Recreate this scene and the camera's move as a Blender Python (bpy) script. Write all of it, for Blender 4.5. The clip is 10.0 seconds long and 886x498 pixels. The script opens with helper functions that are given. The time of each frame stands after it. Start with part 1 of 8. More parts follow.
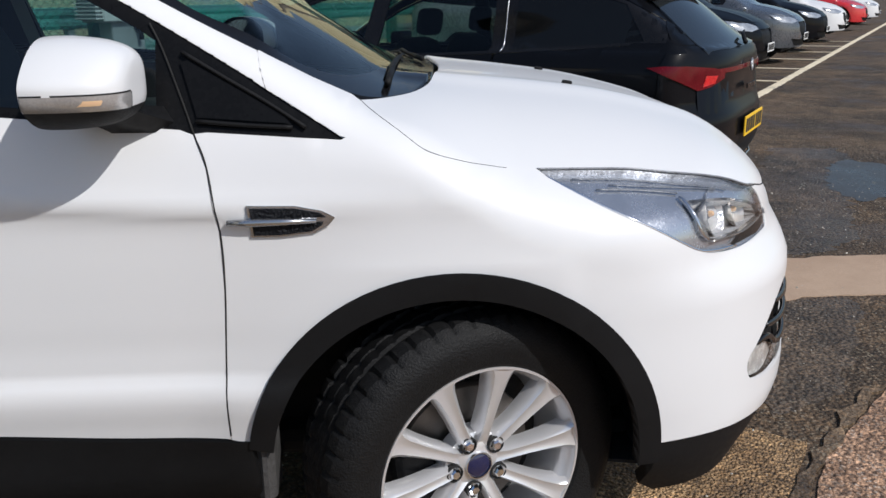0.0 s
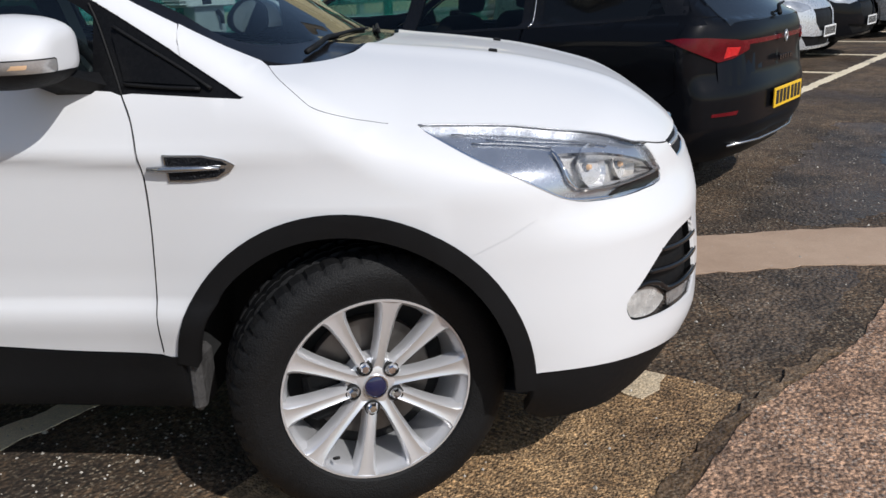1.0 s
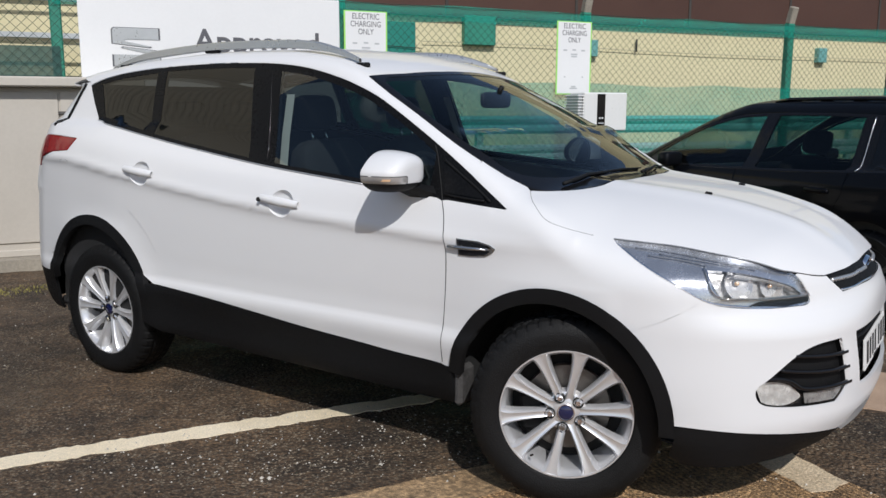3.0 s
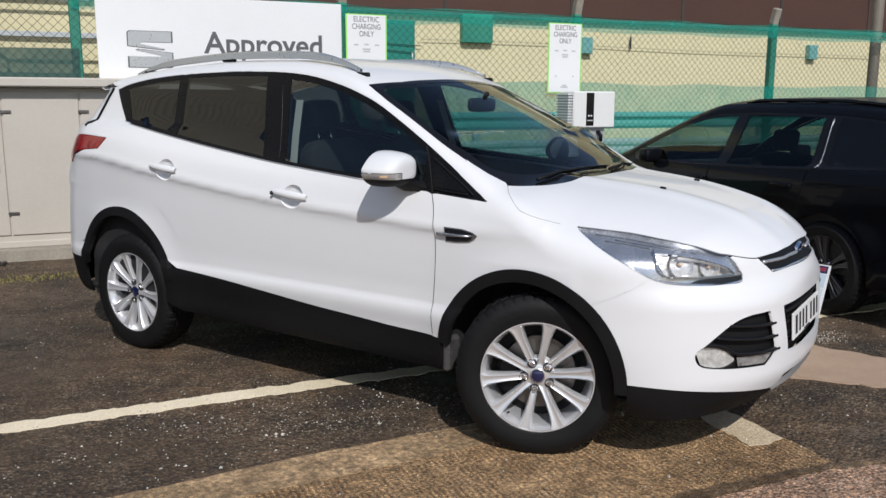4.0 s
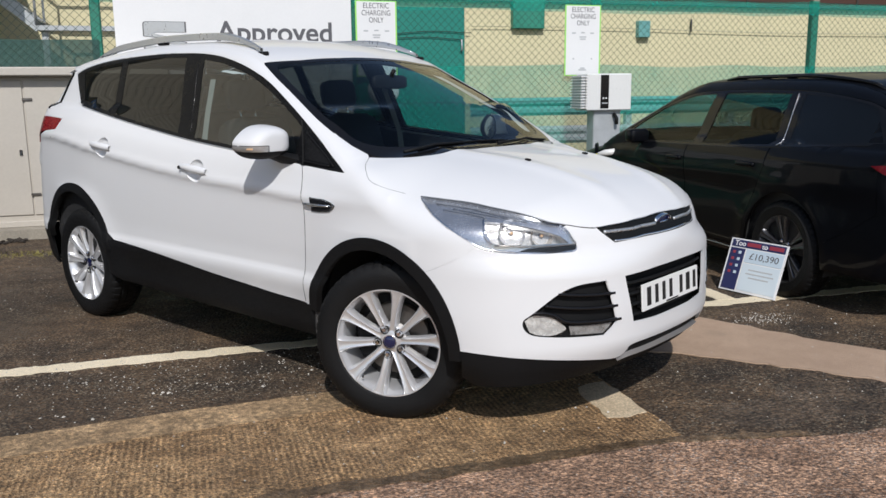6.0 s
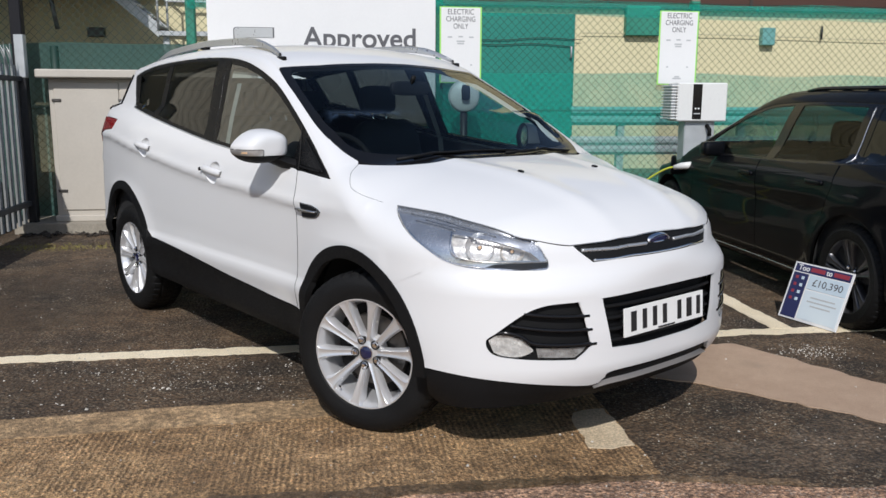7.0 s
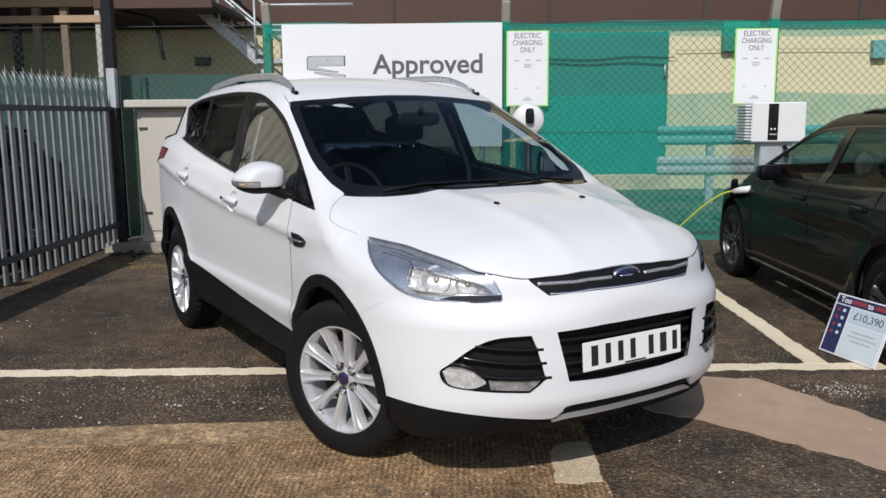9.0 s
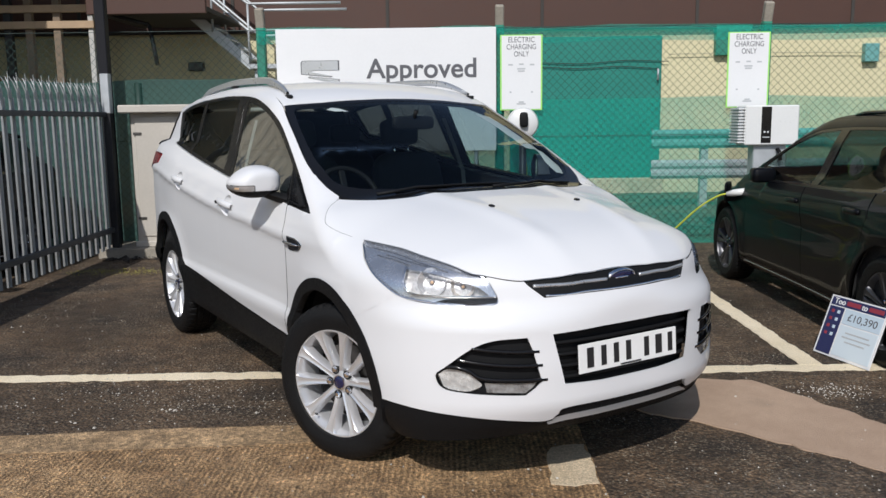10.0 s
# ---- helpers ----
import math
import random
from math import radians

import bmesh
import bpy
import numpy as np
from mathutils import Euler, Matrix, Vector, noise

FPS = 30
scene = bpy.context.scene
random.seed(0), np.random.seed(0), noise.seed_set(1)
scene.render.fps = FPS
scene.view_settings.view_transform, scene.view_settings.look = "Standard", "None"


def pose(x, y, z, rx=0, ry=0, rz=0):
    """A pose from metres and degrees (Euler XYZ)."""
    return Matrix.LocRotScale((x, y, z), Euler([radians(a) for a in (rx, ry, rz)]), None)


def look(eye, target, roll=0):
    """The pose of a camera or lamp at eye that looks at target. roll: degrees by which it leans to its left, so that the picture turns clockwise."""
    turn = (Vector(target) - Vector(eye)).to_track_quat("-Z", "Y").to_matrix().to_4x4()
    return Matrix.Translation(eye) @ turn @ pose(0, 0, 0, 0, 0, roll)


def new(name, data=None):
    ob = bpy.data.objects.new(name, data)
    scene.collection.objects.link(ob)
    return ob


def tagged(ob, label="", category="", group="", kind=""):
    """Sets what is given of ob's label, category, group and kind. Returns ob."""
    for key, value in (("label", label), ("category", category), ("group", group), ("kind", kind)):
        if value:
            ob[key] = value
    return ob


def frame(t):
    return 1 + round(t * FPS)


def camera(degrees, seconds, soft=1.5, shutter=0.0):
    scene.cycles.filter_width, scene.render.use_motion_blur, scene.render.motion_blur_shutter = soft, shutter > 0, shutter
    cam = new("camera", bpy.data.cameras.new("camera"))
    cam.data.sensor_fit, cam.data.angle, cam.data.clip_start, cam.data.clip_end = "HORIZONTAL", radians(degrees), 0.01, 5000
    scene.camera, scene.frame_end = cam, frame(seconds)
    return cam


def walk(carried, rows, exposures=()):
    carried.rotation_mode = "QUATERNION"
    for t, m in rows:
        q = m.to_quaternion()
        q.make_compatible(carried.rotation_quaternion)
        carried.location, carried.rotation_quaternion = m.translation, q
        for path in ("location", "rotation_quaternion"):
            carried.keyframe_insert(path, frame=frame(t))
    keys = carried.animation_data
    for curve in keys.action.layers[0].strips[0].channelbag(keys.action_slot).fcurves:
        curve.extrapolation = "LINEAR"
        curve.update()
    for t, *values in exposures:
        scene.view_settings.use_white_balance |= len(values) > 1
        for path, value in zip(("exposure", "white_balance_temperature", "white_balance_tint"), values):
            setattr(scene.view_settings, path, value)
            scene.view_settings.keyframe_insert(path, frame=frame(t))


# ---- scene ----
cam = camera(55.8, 10.0)
PATH = [
    (0, (-0.138, -2.435, 1.298), (-0.056, -0.521, 0.725), -0.8),
    (0.5, (0.124, -2.63, 1.292), (0.058, -0.715, 0.719), -1.3),
    (1, (0.358, -2.679, 1.275), (0.171, -0.782, 0.668), -2.3),
    (1.5, (0.62, -2.718, 1.302), (0.165, -0.862, 0.715), -0.9),
    (2, (0.858, -2.945, 1.368), (-0.033, -1.21, 0.925), -1.2),
    (2.5, (0.991, -3.191, 1.395), (-0.07, -1.537, 1.026), -0.2),
    (2.7, (1.084, -3.292, 1.398), (-0.013, -1.654, 1.063), 0.1),
    (4, (1.525, -3.827, 1.467), (0.426, -2.193, 1.114), 0.2),
    (4.5, (1.714, -3.865, 1.412), (0.598, -2.243, 1.059), 0.1),
    (5, (1.959, -3.799, 1.422), (0.846, -2.179, 1.05), 0.3),
    (6.3, (2.549, -3.122, 1.388), (1.179, -1.712, 1.02), -0.6),
    (6.5, (2.632, -3.018, 1.403), (1.209, -1.661, 1.038), -0.4),
    (7, (2.782, -2.769, 1.394), (1.273, -1.506, 1.036), 0.3),
    (7.5, (2.896, -2.492, 1.421), (1.316, -1.317, 1.068), 0.8),
    (8, (3.093, -2.314, 1.455), (1.421, -1.265, 1.134), 0.2),
    (8.5, (3.176, -2.277, 1.464), (1.485, -1.257, 1.144), -0.0),
    (9, (3.186, -2.308, 1.46), (1.504, -1.273, 1.143), -0.5),
    (9.5, (3.18, -2.323, 1.456), (1.504, -1.277, 1.141), -0.6),
    (10, (3.187, -2.313, 1.453), (1.511, -1.266, 1.147), -0.7),
]
# the clip opens a little brighter, darkens as the car comes wholly into view, and settles
EXPOSURES = [(0, 0.05), (1.0, 0.04), (1.6, 0.07), (2.3, -0.06), (2.7, -0.08), (4.0, 0.0), (10, 0.0)]
walk(cam, [(t, look(eye, target, roll)) for t, eye, target, roll in PATH], EXPOSURES)


# ---- world, sun, exposure ----
SUN_WAY = Vector((-0.78, 0.78, -1.0)).normalized()
world = bpy.data.worlds.new("sky")
scene.world = world
world.use_nodes = True
wn = world.node_tree
sky = wn.nodes.new("ShaderNodeTexSky")
sky.sky_type, sky.sun_disc = "NISHITA", False
sky.sun_elevation, sky.sun_rotation = math.asin(-SUN_WAY.z), math.atan2(-SUN_WAY.x, -SUN_WAY.y)
wn.links.new(sky.outputs[0], wn.nodes["Background"].inputs[0])
wn.nodes["Background"].inputs[1].default_value = 0.098
sun = new("sun", bpy.data.lights.new("sun", "SUN"))
sun.data.energy, sun.data.angle, sun.data.color = 3.55, radians(0.5), (1.0, 0.955, 0.90)
sun.matrix_world = SUN_WAY.to_track_quat("-Z", "Y").to_matrix().to_4x4()
scene.view_settings.use_white_balance = True
scene.view_settings.white_balance_temperature = 6220


# ---- helpers of this scene ----
FENCE_O, FENCE_U, FENCE_V = (-4.58, 3.32), (0.536, 0.844), (0.844, -0.536)
YARD_TURN = math.degrees(math.atan2(0.844, 0.536))


def yard(u, v, z=0.0):
    """World place from metres along the fence, metres out from it, and height."""
    return Vector((FENCE_O[0] + u * FENCE_U[0] + v * FENCE_V[0], FENCE_O[1] + u * FENCE_U[1] + v * FENCE_V[1], z))


def yard_pose(u, v, z=0.0, turn=0.0):
    """x along the fence, y away behind it, when turn is 0."""
    p = yard(u, v, z)
    return pose(p.x, p.y, p.z, 0, 0, YARD_TURN + turn)


class Geo:
    """Collects vertices and faces of one mesh."""

    def __init__(self):
        self.v, self.f = [], []

    def add(self, verts, faces):
        n = len(self.v)
        self.v.extend(tuple(map(float, p)) for p in verts)
        self.f.extend(tuple(i + n for i in face) for face in faces)
        return self

    def box(self, x0, x1, y0, y1, z0, z1, b=0.0, m=None):
        """A box with chamfered edges."""
        c = Vector(((x0 + x1) / 2, (y0 + y1) / 2, (z0 + z1) / 2))
        h = ((x1 - x0) / 2, (y1 - y0) / 2, (z1 - z0) / 2)
        if b <= 0:
            vs = [Vector((sx * h[0], sy * h[1], sz * h[2])) + c for sx in (-1, 1) for sy in (-1, 1) for sz in (-1, 1)]
            fs = [(0, 1, 3, 2), (4, 6, 7, 5), (0, 4, 5, 1), (2, 3, 7, 6), (0, 2, 6, 4), (1, 5, 7, 3)]
        else:
            vs, key = [], {}
            for sx in (-1, 1):
                for sy in (-1, 1):
                    for sz in (-1, 1):
                        for a in range(3):
                            d = [h[0] - b, h[1] - b, h[2] - b]
                            d[a] += b
                            key[sx, sy, sz, a] = len(vs)
                            vs.append(Vector((sx * d[0], sy * d[1], sz * d[2])) + c)
            fs = []
            for a in range(3):
                for s in (-1, 1):
                    o = [(p, q) for p, q in ((-1, -1), (1, -1), (1, 1), (-1, 1))]
                    quad = []
                    for p, q in o:
                        t = [0, 0, 0]
                        t[a], t[(a + 1) % 3], t[(a + 2) % 3] = s, p, q
                        quad.append(key[(*t, a)])
                    fs.append(tuple(quad if s > 0 else quad[::-1]))
            for a in range(3):  # edges along axis a
                e, g = (a + 1) % 3, (a + 2) % 3
                for p in (-1, 1):
                    for q in (-1, 1):
                        quad = []
                        for s, k in ((-1, e), (1, e), (1, g), (-1, g)):
                            t = [0, 0, 0]
                            t[a], t[e], t[g] = s, p, q
                            quad.append(key[(*t, k)])
                        fs.append(tuple(quad if p * q < 0 else quad[::-1]))
            for sx in (-1, 1):
                for sy in (-1, 1):
                    for sz in (-1, 1):
                        tri = (key[sx, sy, sz, 0], key[sx, sy, sz, 1], key[sx, sy, sz, 2])
                        fs.append(tri if sx * sy * sz > 0 else tri[::-1])
        if m is not None:
            vs = [m @ p for p in vs]
        return self.add(vs, fs)

    def tube(self, path, r, n=8, closed=False, cap=True):
        """A round bar along a path; r a number or one for each point."""
        path = [Vector(p) for p in path]
        k = len(path)
        rs = [r] * k if isinstance(r, (int, float)) else r
        vs, up = [], None
        for i, p in enumerate(path):
            a = path[(i - 1) % k] if closed or i else p
            b = path[(i + 1) % k] if closed or i < k - 1 else p
            t = (b - a).normalized()
            if up is None:
                up = t.orthogonal().normalized()
            up = (up - t * up.dot(t))
            up = up.normalized() if up.length > 1e-6 else t.orthogonal().normalized()
            s = t.cross(up)
            for j in range(n):
                w = 2 * math.pi * j / n
                vs.append(p + (up * math.cos(w) + s * math.sin(w)) * rs[i])
        fs = []
        for i in range(k if closed else k - 1):
            for j in range(n):
                a, b = i * n + j, i * n + (j + 1) % n
                c, d = ((i + 1) % k) * n + (j + 1) % n, ((i + 1) % k) * n + j
                fs.append((a, b, c, d))
        if cap and not closed:
            fs.append(tuple(range(n))[::-1])
            fs.append(tuple((k - 1) * n + j for j in range(n)))
        return self.add(vs, fs)

    def lathe(self, profile, n=48, m=None, closed=False):
        """A turned form about the y axis from (radius, y) points."""
        vs, fs, k = [], [], len(profile)
        for i in range(n):
            w = 2 * math.pi * i / n
            for r, y in profile:
                p = Vector((r * math.cos(w), y, r * math.sin(w)))
                vs.append(m @ p if m is not None else p)
        for i in range(n):
            for j in range(k if closed else k - 1):
                a, b = i * k + j, i * k + (j + 1) % k
                c, d = ((i + 1) % n) * k + (j + 1) % k, ((i + 1) % n) * k + j
                fs.append((a, b, c, d))
        return self.add(vs, fs)

    def sheet(self, grid):
        """A surface from rows of points."""
        k = len(grid[0])
        vs = [p for row in grid for p in row]
        fs = [(i * k + j, i * k + j + 1, (i + 1) * k + j + 1, (i + 1) * k + j) for i in range(len(grid) - 1) for j in range(k - 1)]
        return self.add(vs, fs)

    def prism(self, outline, z0, z1, m=None):
        """An upright block over a flat outline."""
        n = len(outline)
        vs = [Vector((x, y, z)) for z in (z0, z1) for x, y in outline]
        if m is not None:
            vs = [m @ p for p in vs]
        fs = [tuple(range(n))[::-1], tuple(range(n, 2 * n))]
        fs += [(i, (i + 1) % n, n + (i + 1) % n, n + i) for i in range(n)]
        return self.add(vs, fs)

    def put(self, name, material, parent=None, label="", smooth=False, m=None):
        me = bpy.data.meshes.new(name)
        me.from_pydata(self.v, [], self.f)
        me.update()
        if smooth:
            me.polygons.foreach_set("use_smooth", [True] * len(me.polygons))
            if smooth is not True:
                me.set_sharp_from_angle(angle=radians(smooth))
        ob = new(name, me)
        me.materials.append(material)
        if parent is not None:
            ob.parent = parent
        if m is not None:
            ob.matrix_basis = m
        if label:
            ob["label"] = label
        return ob


def thing(name, m, label, category, group="", kind=""):
    """An empty at the base of a thing, to hold its parts."""
    ob = new(name)
    ob.empty_display_size = 0.1
    ob.matrix_basis = m
    return tagged(ob, label, category, group, kind)


def mirrored(ob, name=None):
    """The same part on the other side of its thing (y turned over)."""
    me = ob.data.copy()
    n = len(me.vertices)
    co = np.empty(n * 3)
    me.vertices.foreach_get("co", co)
    co = co.reshape(-1, 3)
    co[:, 1] *= -1
    polys = [tuple(reversed(p.vertices)) for p in me.polygons]
    flat = [p.use_smooth for p in me.polygons]
    me2 = bpy.data.meshes.new(ob.data.name)
    me2.from_pydata(co.tolist(), [], polys)
    me2.polygons.foreach_set("use_smooth", flat)
    for mt in ob.data.materials:
        me2.materials.append(mt)
    me2.update()
    at = ob.data.attributes.get("skin_normal")
    if at:
        nv = np.empty(n * 3)
        at.data.foreach_get("vector", nv)
        nv = nv.reshape(-1, 3)
        nv[:, 1] *= -1
        me2.normals_split_custom_set_from_vertices(nv.tolist())
    bpy.data.meshes.remove(me)
    o2 = new(name or ob.name.split(".")[0], me2)
    o2.parent = ob.parent
    b = ob.matrix_basis.copy()
    if b != Matrix.Identity(4):
        f = Matrix.Diagonal((1, -1, 1, 1))
        o2.matrix_basis = f @ b @ f
    if "label" in ob:
        o2["label"] = ob["label"]
    return o2


# ---- materials ----
def material(name, color=(0.5, 0.5, 0.5), rough=0.5, metal=0.0, coat=0.0, bump=0.0, scale=40.0, vary=0.0, vary_scale=3.0, spec=0.5, island=0.0, detail=6):
    """Principled material with grain (bump at scale) and broad variation of its colour."""
    mt = bpy.data.materials.new(name)
    mt.use_nodes = True
    nt = mt.node_tree
    b = nt.nodes["Principled BSDF"]
    b.inputs["Base Color"].default_value = (*color, 1)
    b.inputs["Roughness"].default_value = rough
    b.inputs["Metallic"].default_value = metal
    b.inputs["Coat Weight"].default_value = coat
    b.inputs["Coat Roughness"].default_value = 0.03
    b.inputs["Specular IOR Level"].default_value = spec
    tc = nt.nodes.new("ShaderNodeTexCoord")
    if vary > 0:
        n1 = nt.nodes.new("ShaderNodeTexNoise")
        n1.inputs["Scale"].default_value, n1.inputs["Detail"].default_value = vary_scale, detail
        nt.links.new(tc.outputs["Object"], n1.inputs["Vector"])
        n2 = nt.nodes.new("ShaderNodeTexNoise")
        n2.inputs["Scale"].default_value, n2.inputs["Detail"].default_value = vary_scale * 14, 4
        nt.links.new(tc.outputs["Object"], n2.inputs["Vector"])
        add = nt.nodes.new("ShaderNodeMath")
        add.operation = "ADD"
        nt.links.new(n1.outputs["Fac"], add.inputs[0])
        nt.links.new(n2.outputs["Fac"], add.inputs[1])
        mr = nt.nodes.new("ShaderNodeMapRange")
        mr.inputs[1].default_value, mr.inputs[2].default_value = 0.6, 1.4
        mr.inputs[3].default_value, mr.inputs[4].default_value = 1 - vary, 1 + vary
        nt.links.new(add.outputs[0], mr.inputs[0])
        mx = nt.nodes.new("ShaderNodeVectorMath")
        mx.operation = "SCALE"
        mx.inputs[0].default_value = color
        nt.links.new(mr.outputs[0], mx.inputs["Scale"])
        nt.links.new(mx.outputs[0], b.inputs["Base Color"])
        mr2 = nt.nodes.new("ShaderNodeMapRange")
        mr2.inputs[1].default_value, mr2.inputs[2].default_value = 0.6, 1.4
        mr2.inputs[3].default_value, mr2.inputs[4].default_value = max(0.02, rough - 0.12), min(1, rough + 0.12)
        nt.links.new(add.outputs[0], mr2.inputs[0])
        nt.links.new(mr2.outputs[0], b.inputs["Roughness"])
    if bump > 0:
        n3 = nt.nodes.new("ShaderNodeTexNoise")
        n3.inputs["Scale"].default_value, n3.inputs["Detail"].default_value = scale, 5
        nt.links.new(tc.outputs["Object"], n3.inputs["Vector"])
        bp = nt.nodes.new("ShaderNodeBump")
        bp.inputs["Strength"].default_value, bp.inputs["Distance"].default_value = bump, 0.01
        nt.links.new(n3.outputs["Fac"], bp.inputs["Height"])
        nt.links.new(bp.outputs[0], b.inputs["Normal"])
    return mt


def glass(name, tint=(0.9, 0.95, 0.93), clear=0.9, rough=0.0, ior=1.6, rise=5.0):
    """A thin pane: mirror by its angle, tinted clear otherwise."""
    mt = bpy.data.materials.new(name)
    mt.use_nodes = True
    nt = mt.node_tree
    nt.nodes.remove(nt.nodes["Principled BSDF"])
    out = nt.nodes["Material Output"]
    tr = nt.nodes.new("ShaderNodeBsdfTransparent")
    tr.inputs[0].default_value = (*[c * clear for c in tint], 1)
    gl = nt.nodes.new("ShaderNodeBsdfGlossy")
    gl.inputs["Roughness"].default_value = rough
    # gloss rises from its straight-on share towards grazing angles
    straight = 2 * ((ior - 1) / (ior + 1)) ** 2
    lw = nt.nodes.new("ShaderNodeLayerWeight")
    lw.inputs["Blend"].default_value = 0.5
    pw = nt.nodes.new("ShaderNodeMath")
    pw.operation = "POWER"
    pw.inputs[1].default_value = rise
    nt.links.new(lw.outputs["Facing"], pw.inputs[0])
    fr = nt.nodes.new("ShaderNodeMath")
    fr.operation = "MULTIPLY_ADD"
    fr.inputs[1].default_value, fr.inputs[2].default_value = 0.9 - straight, straight
    nt.links.new(pw.outputs[0], fr.inputs[0])
    mx = nt.nodes.new("ShaderNodeMixShader")
    nt.links.new(fr.outputs[0], mx.inputs[0])
    nt.links.new(tr.outputs[0], mx.inputs[1])
    nt.links.new(gl.outputs[0], mx.inputs[2])
    nt.links.new(mx.outputs[0], out.inputs[0])
    return mt


def netting(name, color, cover):
    """Woven shade netting: thread and the holes between."""
    mt = bpy.data.materials.new(name)
    mt.use_nodes = True
    nt = mt.node_tree
    nt.nodes.remove(nt.nodes["Principled BSDF"])
    out = nt.nodes["Material Output"]
    tc = nt.nodes.new("ShaderNodeTexCoord")
    ns = nt.nodes.new("ShaderNodeTexNoise")
    ns.inputs["Scale"].default_value, ns.inputs["Detail"].default_value = 2.2, 5
    nt.links.new(tc.outputs["Object"], ns.inputs["Vector"])
    mr = nt.nodes.new("ShaderNodeMapRange")
    mr.inputs[1].default_value, mr.inputs[2].default_value = 0.3, 0.7
    mr.inputs[3].default_value, mr.inputs[4].default_value = cover - 0.08, cover + 0.08
    nt.links.new(ns.outputs["Fac"], mr.inputs[0])
    tr = nt.nodes.new("ShaderNodeBsdfTransparent")
    df = nt.nodes.new("ShaderNodeBsdfDiffuse")
    df.inputs[0].default_value = (*color, 1)
    tl = nt.nodes.new("ShaderNodeBsdfTranslucent")
    tl.inputs[0].default_value = (*color, 1)
    m1, m2 = nt.nodes.new("ShaderNodeMixShader"), nt.nodes.new("ShaderNodeMixShader")
    m1.inputs[0].default_value = 0.3
    nt.links.new(df.outputs[0], m1.inputs[1])
    nt.links.new(tl.outputs[0], m1.inputs[2])
    nt.links.new(mr.outputs[0], m2.inputs[0])
    nt.links.new(tr.outputs[0], m2.inputs[1])
    nt.links.new(m1.outputs[0], m2.inputs[2])
    nt.links.new(m2.outputs[0], out.inputs[0])
    return mt


WHITE_PAINT = material("white_car_paint", (0.69, 0.69, 0.693), 0.45, 0, 0.5, spec=0.3)
BLACK_PAINT = material("black_car_paint", (0.0035, 0.004, 0.0055), 0.4, 0, 0.26, spec=0.05)
TRIM = material("black_grained_plastic", (0.0065, 0.0066, 0.0072), 0.6, bump=0.15, scale=600, vary=0.15, vary_scale=5, spec=0.2)
GLOSS = material("gloss_black_plastic", (0.008, 0.008, 0.009), 0.12, vary=0.1, spec=0.3)
DARK = material("dark_cavity", (0.012, 0.012, 0.012), 0.9, vary=0.2)
RUBBER = material("tyre_rubber", (0.0055, 0.0055, 0.0058), 0.62, bump=0.3, scale=220, vary=0.4, vary_scale=9, spec=0.24)
ALLOY = material("silver_alloy", (0.70, 0.70, 0.71), 0.28, 0.6)
DISC = material("brake_disc_steel", (0.16, 0.15, 0.14), 0.45, 0.9, vary=0.25, vary_scale=30)
CHROME = material("chrome", (0.80, 0.81, 0.83), 0.07, 1.0)
SATIN = material("satin_silver", (0.55, 0.56, 0.57), 0.34, 0.7, vary=0.05)
BLUE = material("blue_enamel", (0.007, 0.011, 0.055), 0.15, coat=1.0)
PLATE_W = material("white_plate", (0.78, 0.78, 0.76), 0.4, vary=0.04)
PLATE_Y = material("yellow_plate", (0.85, 0.52, 0.02), 0.4, vary=0.04)
INK = material("black_ink", (0.015, 0.015, 0.016), 0.5)
RED_LENS = material("red_lamp_lens", (0.22, 0.005, 0.008), 0.14, coat=0.5, spec=0.3, vary=0.3, vary_scale=12)
AMBER = material("amber_lens", (0.75, 0.50, 0.30), 0.2, coat=1.0)
WINDOW = glass("clear_car_glass", (0.72, 0.88, 0.88), 0.66, 0.0, 1.42, 3.2)
SCREEN = glass("windscreen_glass", (0.80, 0.93, 0.94), 0.80, 0.0, 1.25)
PRIVACY = glass("privacy_car_glass", (0.26, 0.28, 0.26), 0.25, 0.0, 1.40)
LENS = glass("lamp_cover", (0.94, 0.94, 0.95), 0.95, 0.0, 1.36)
REFLECT = material("lamp_reflector", (0.48, 0.46, 0.43), 0.2, 0.9, vary=0.15, vary_scale=22)
LAMP_SILVER = material("satin_lamp_silver", (0.66, 0.65, 0.64), 0.3, 0.45, bump=0.3, scale=60, vary=0.25, vary_scale=30)
LAMP_CREAM = material("lamp_cream_reflector", (0.84, 0.80, 0.74), 0.2, 0.65, bump=0.25, scale=70)
BRIGHT = material("bright_lamp_bowl", (0.80, 0.80, 0.80), 0.18, 0.65, bump=0.35, scale=90)
CLOTH = material("dark_seat_cloth", (0.011, 0.0112, 0.012), 0.9, bump=0.3, scale=300, vary=0.2)


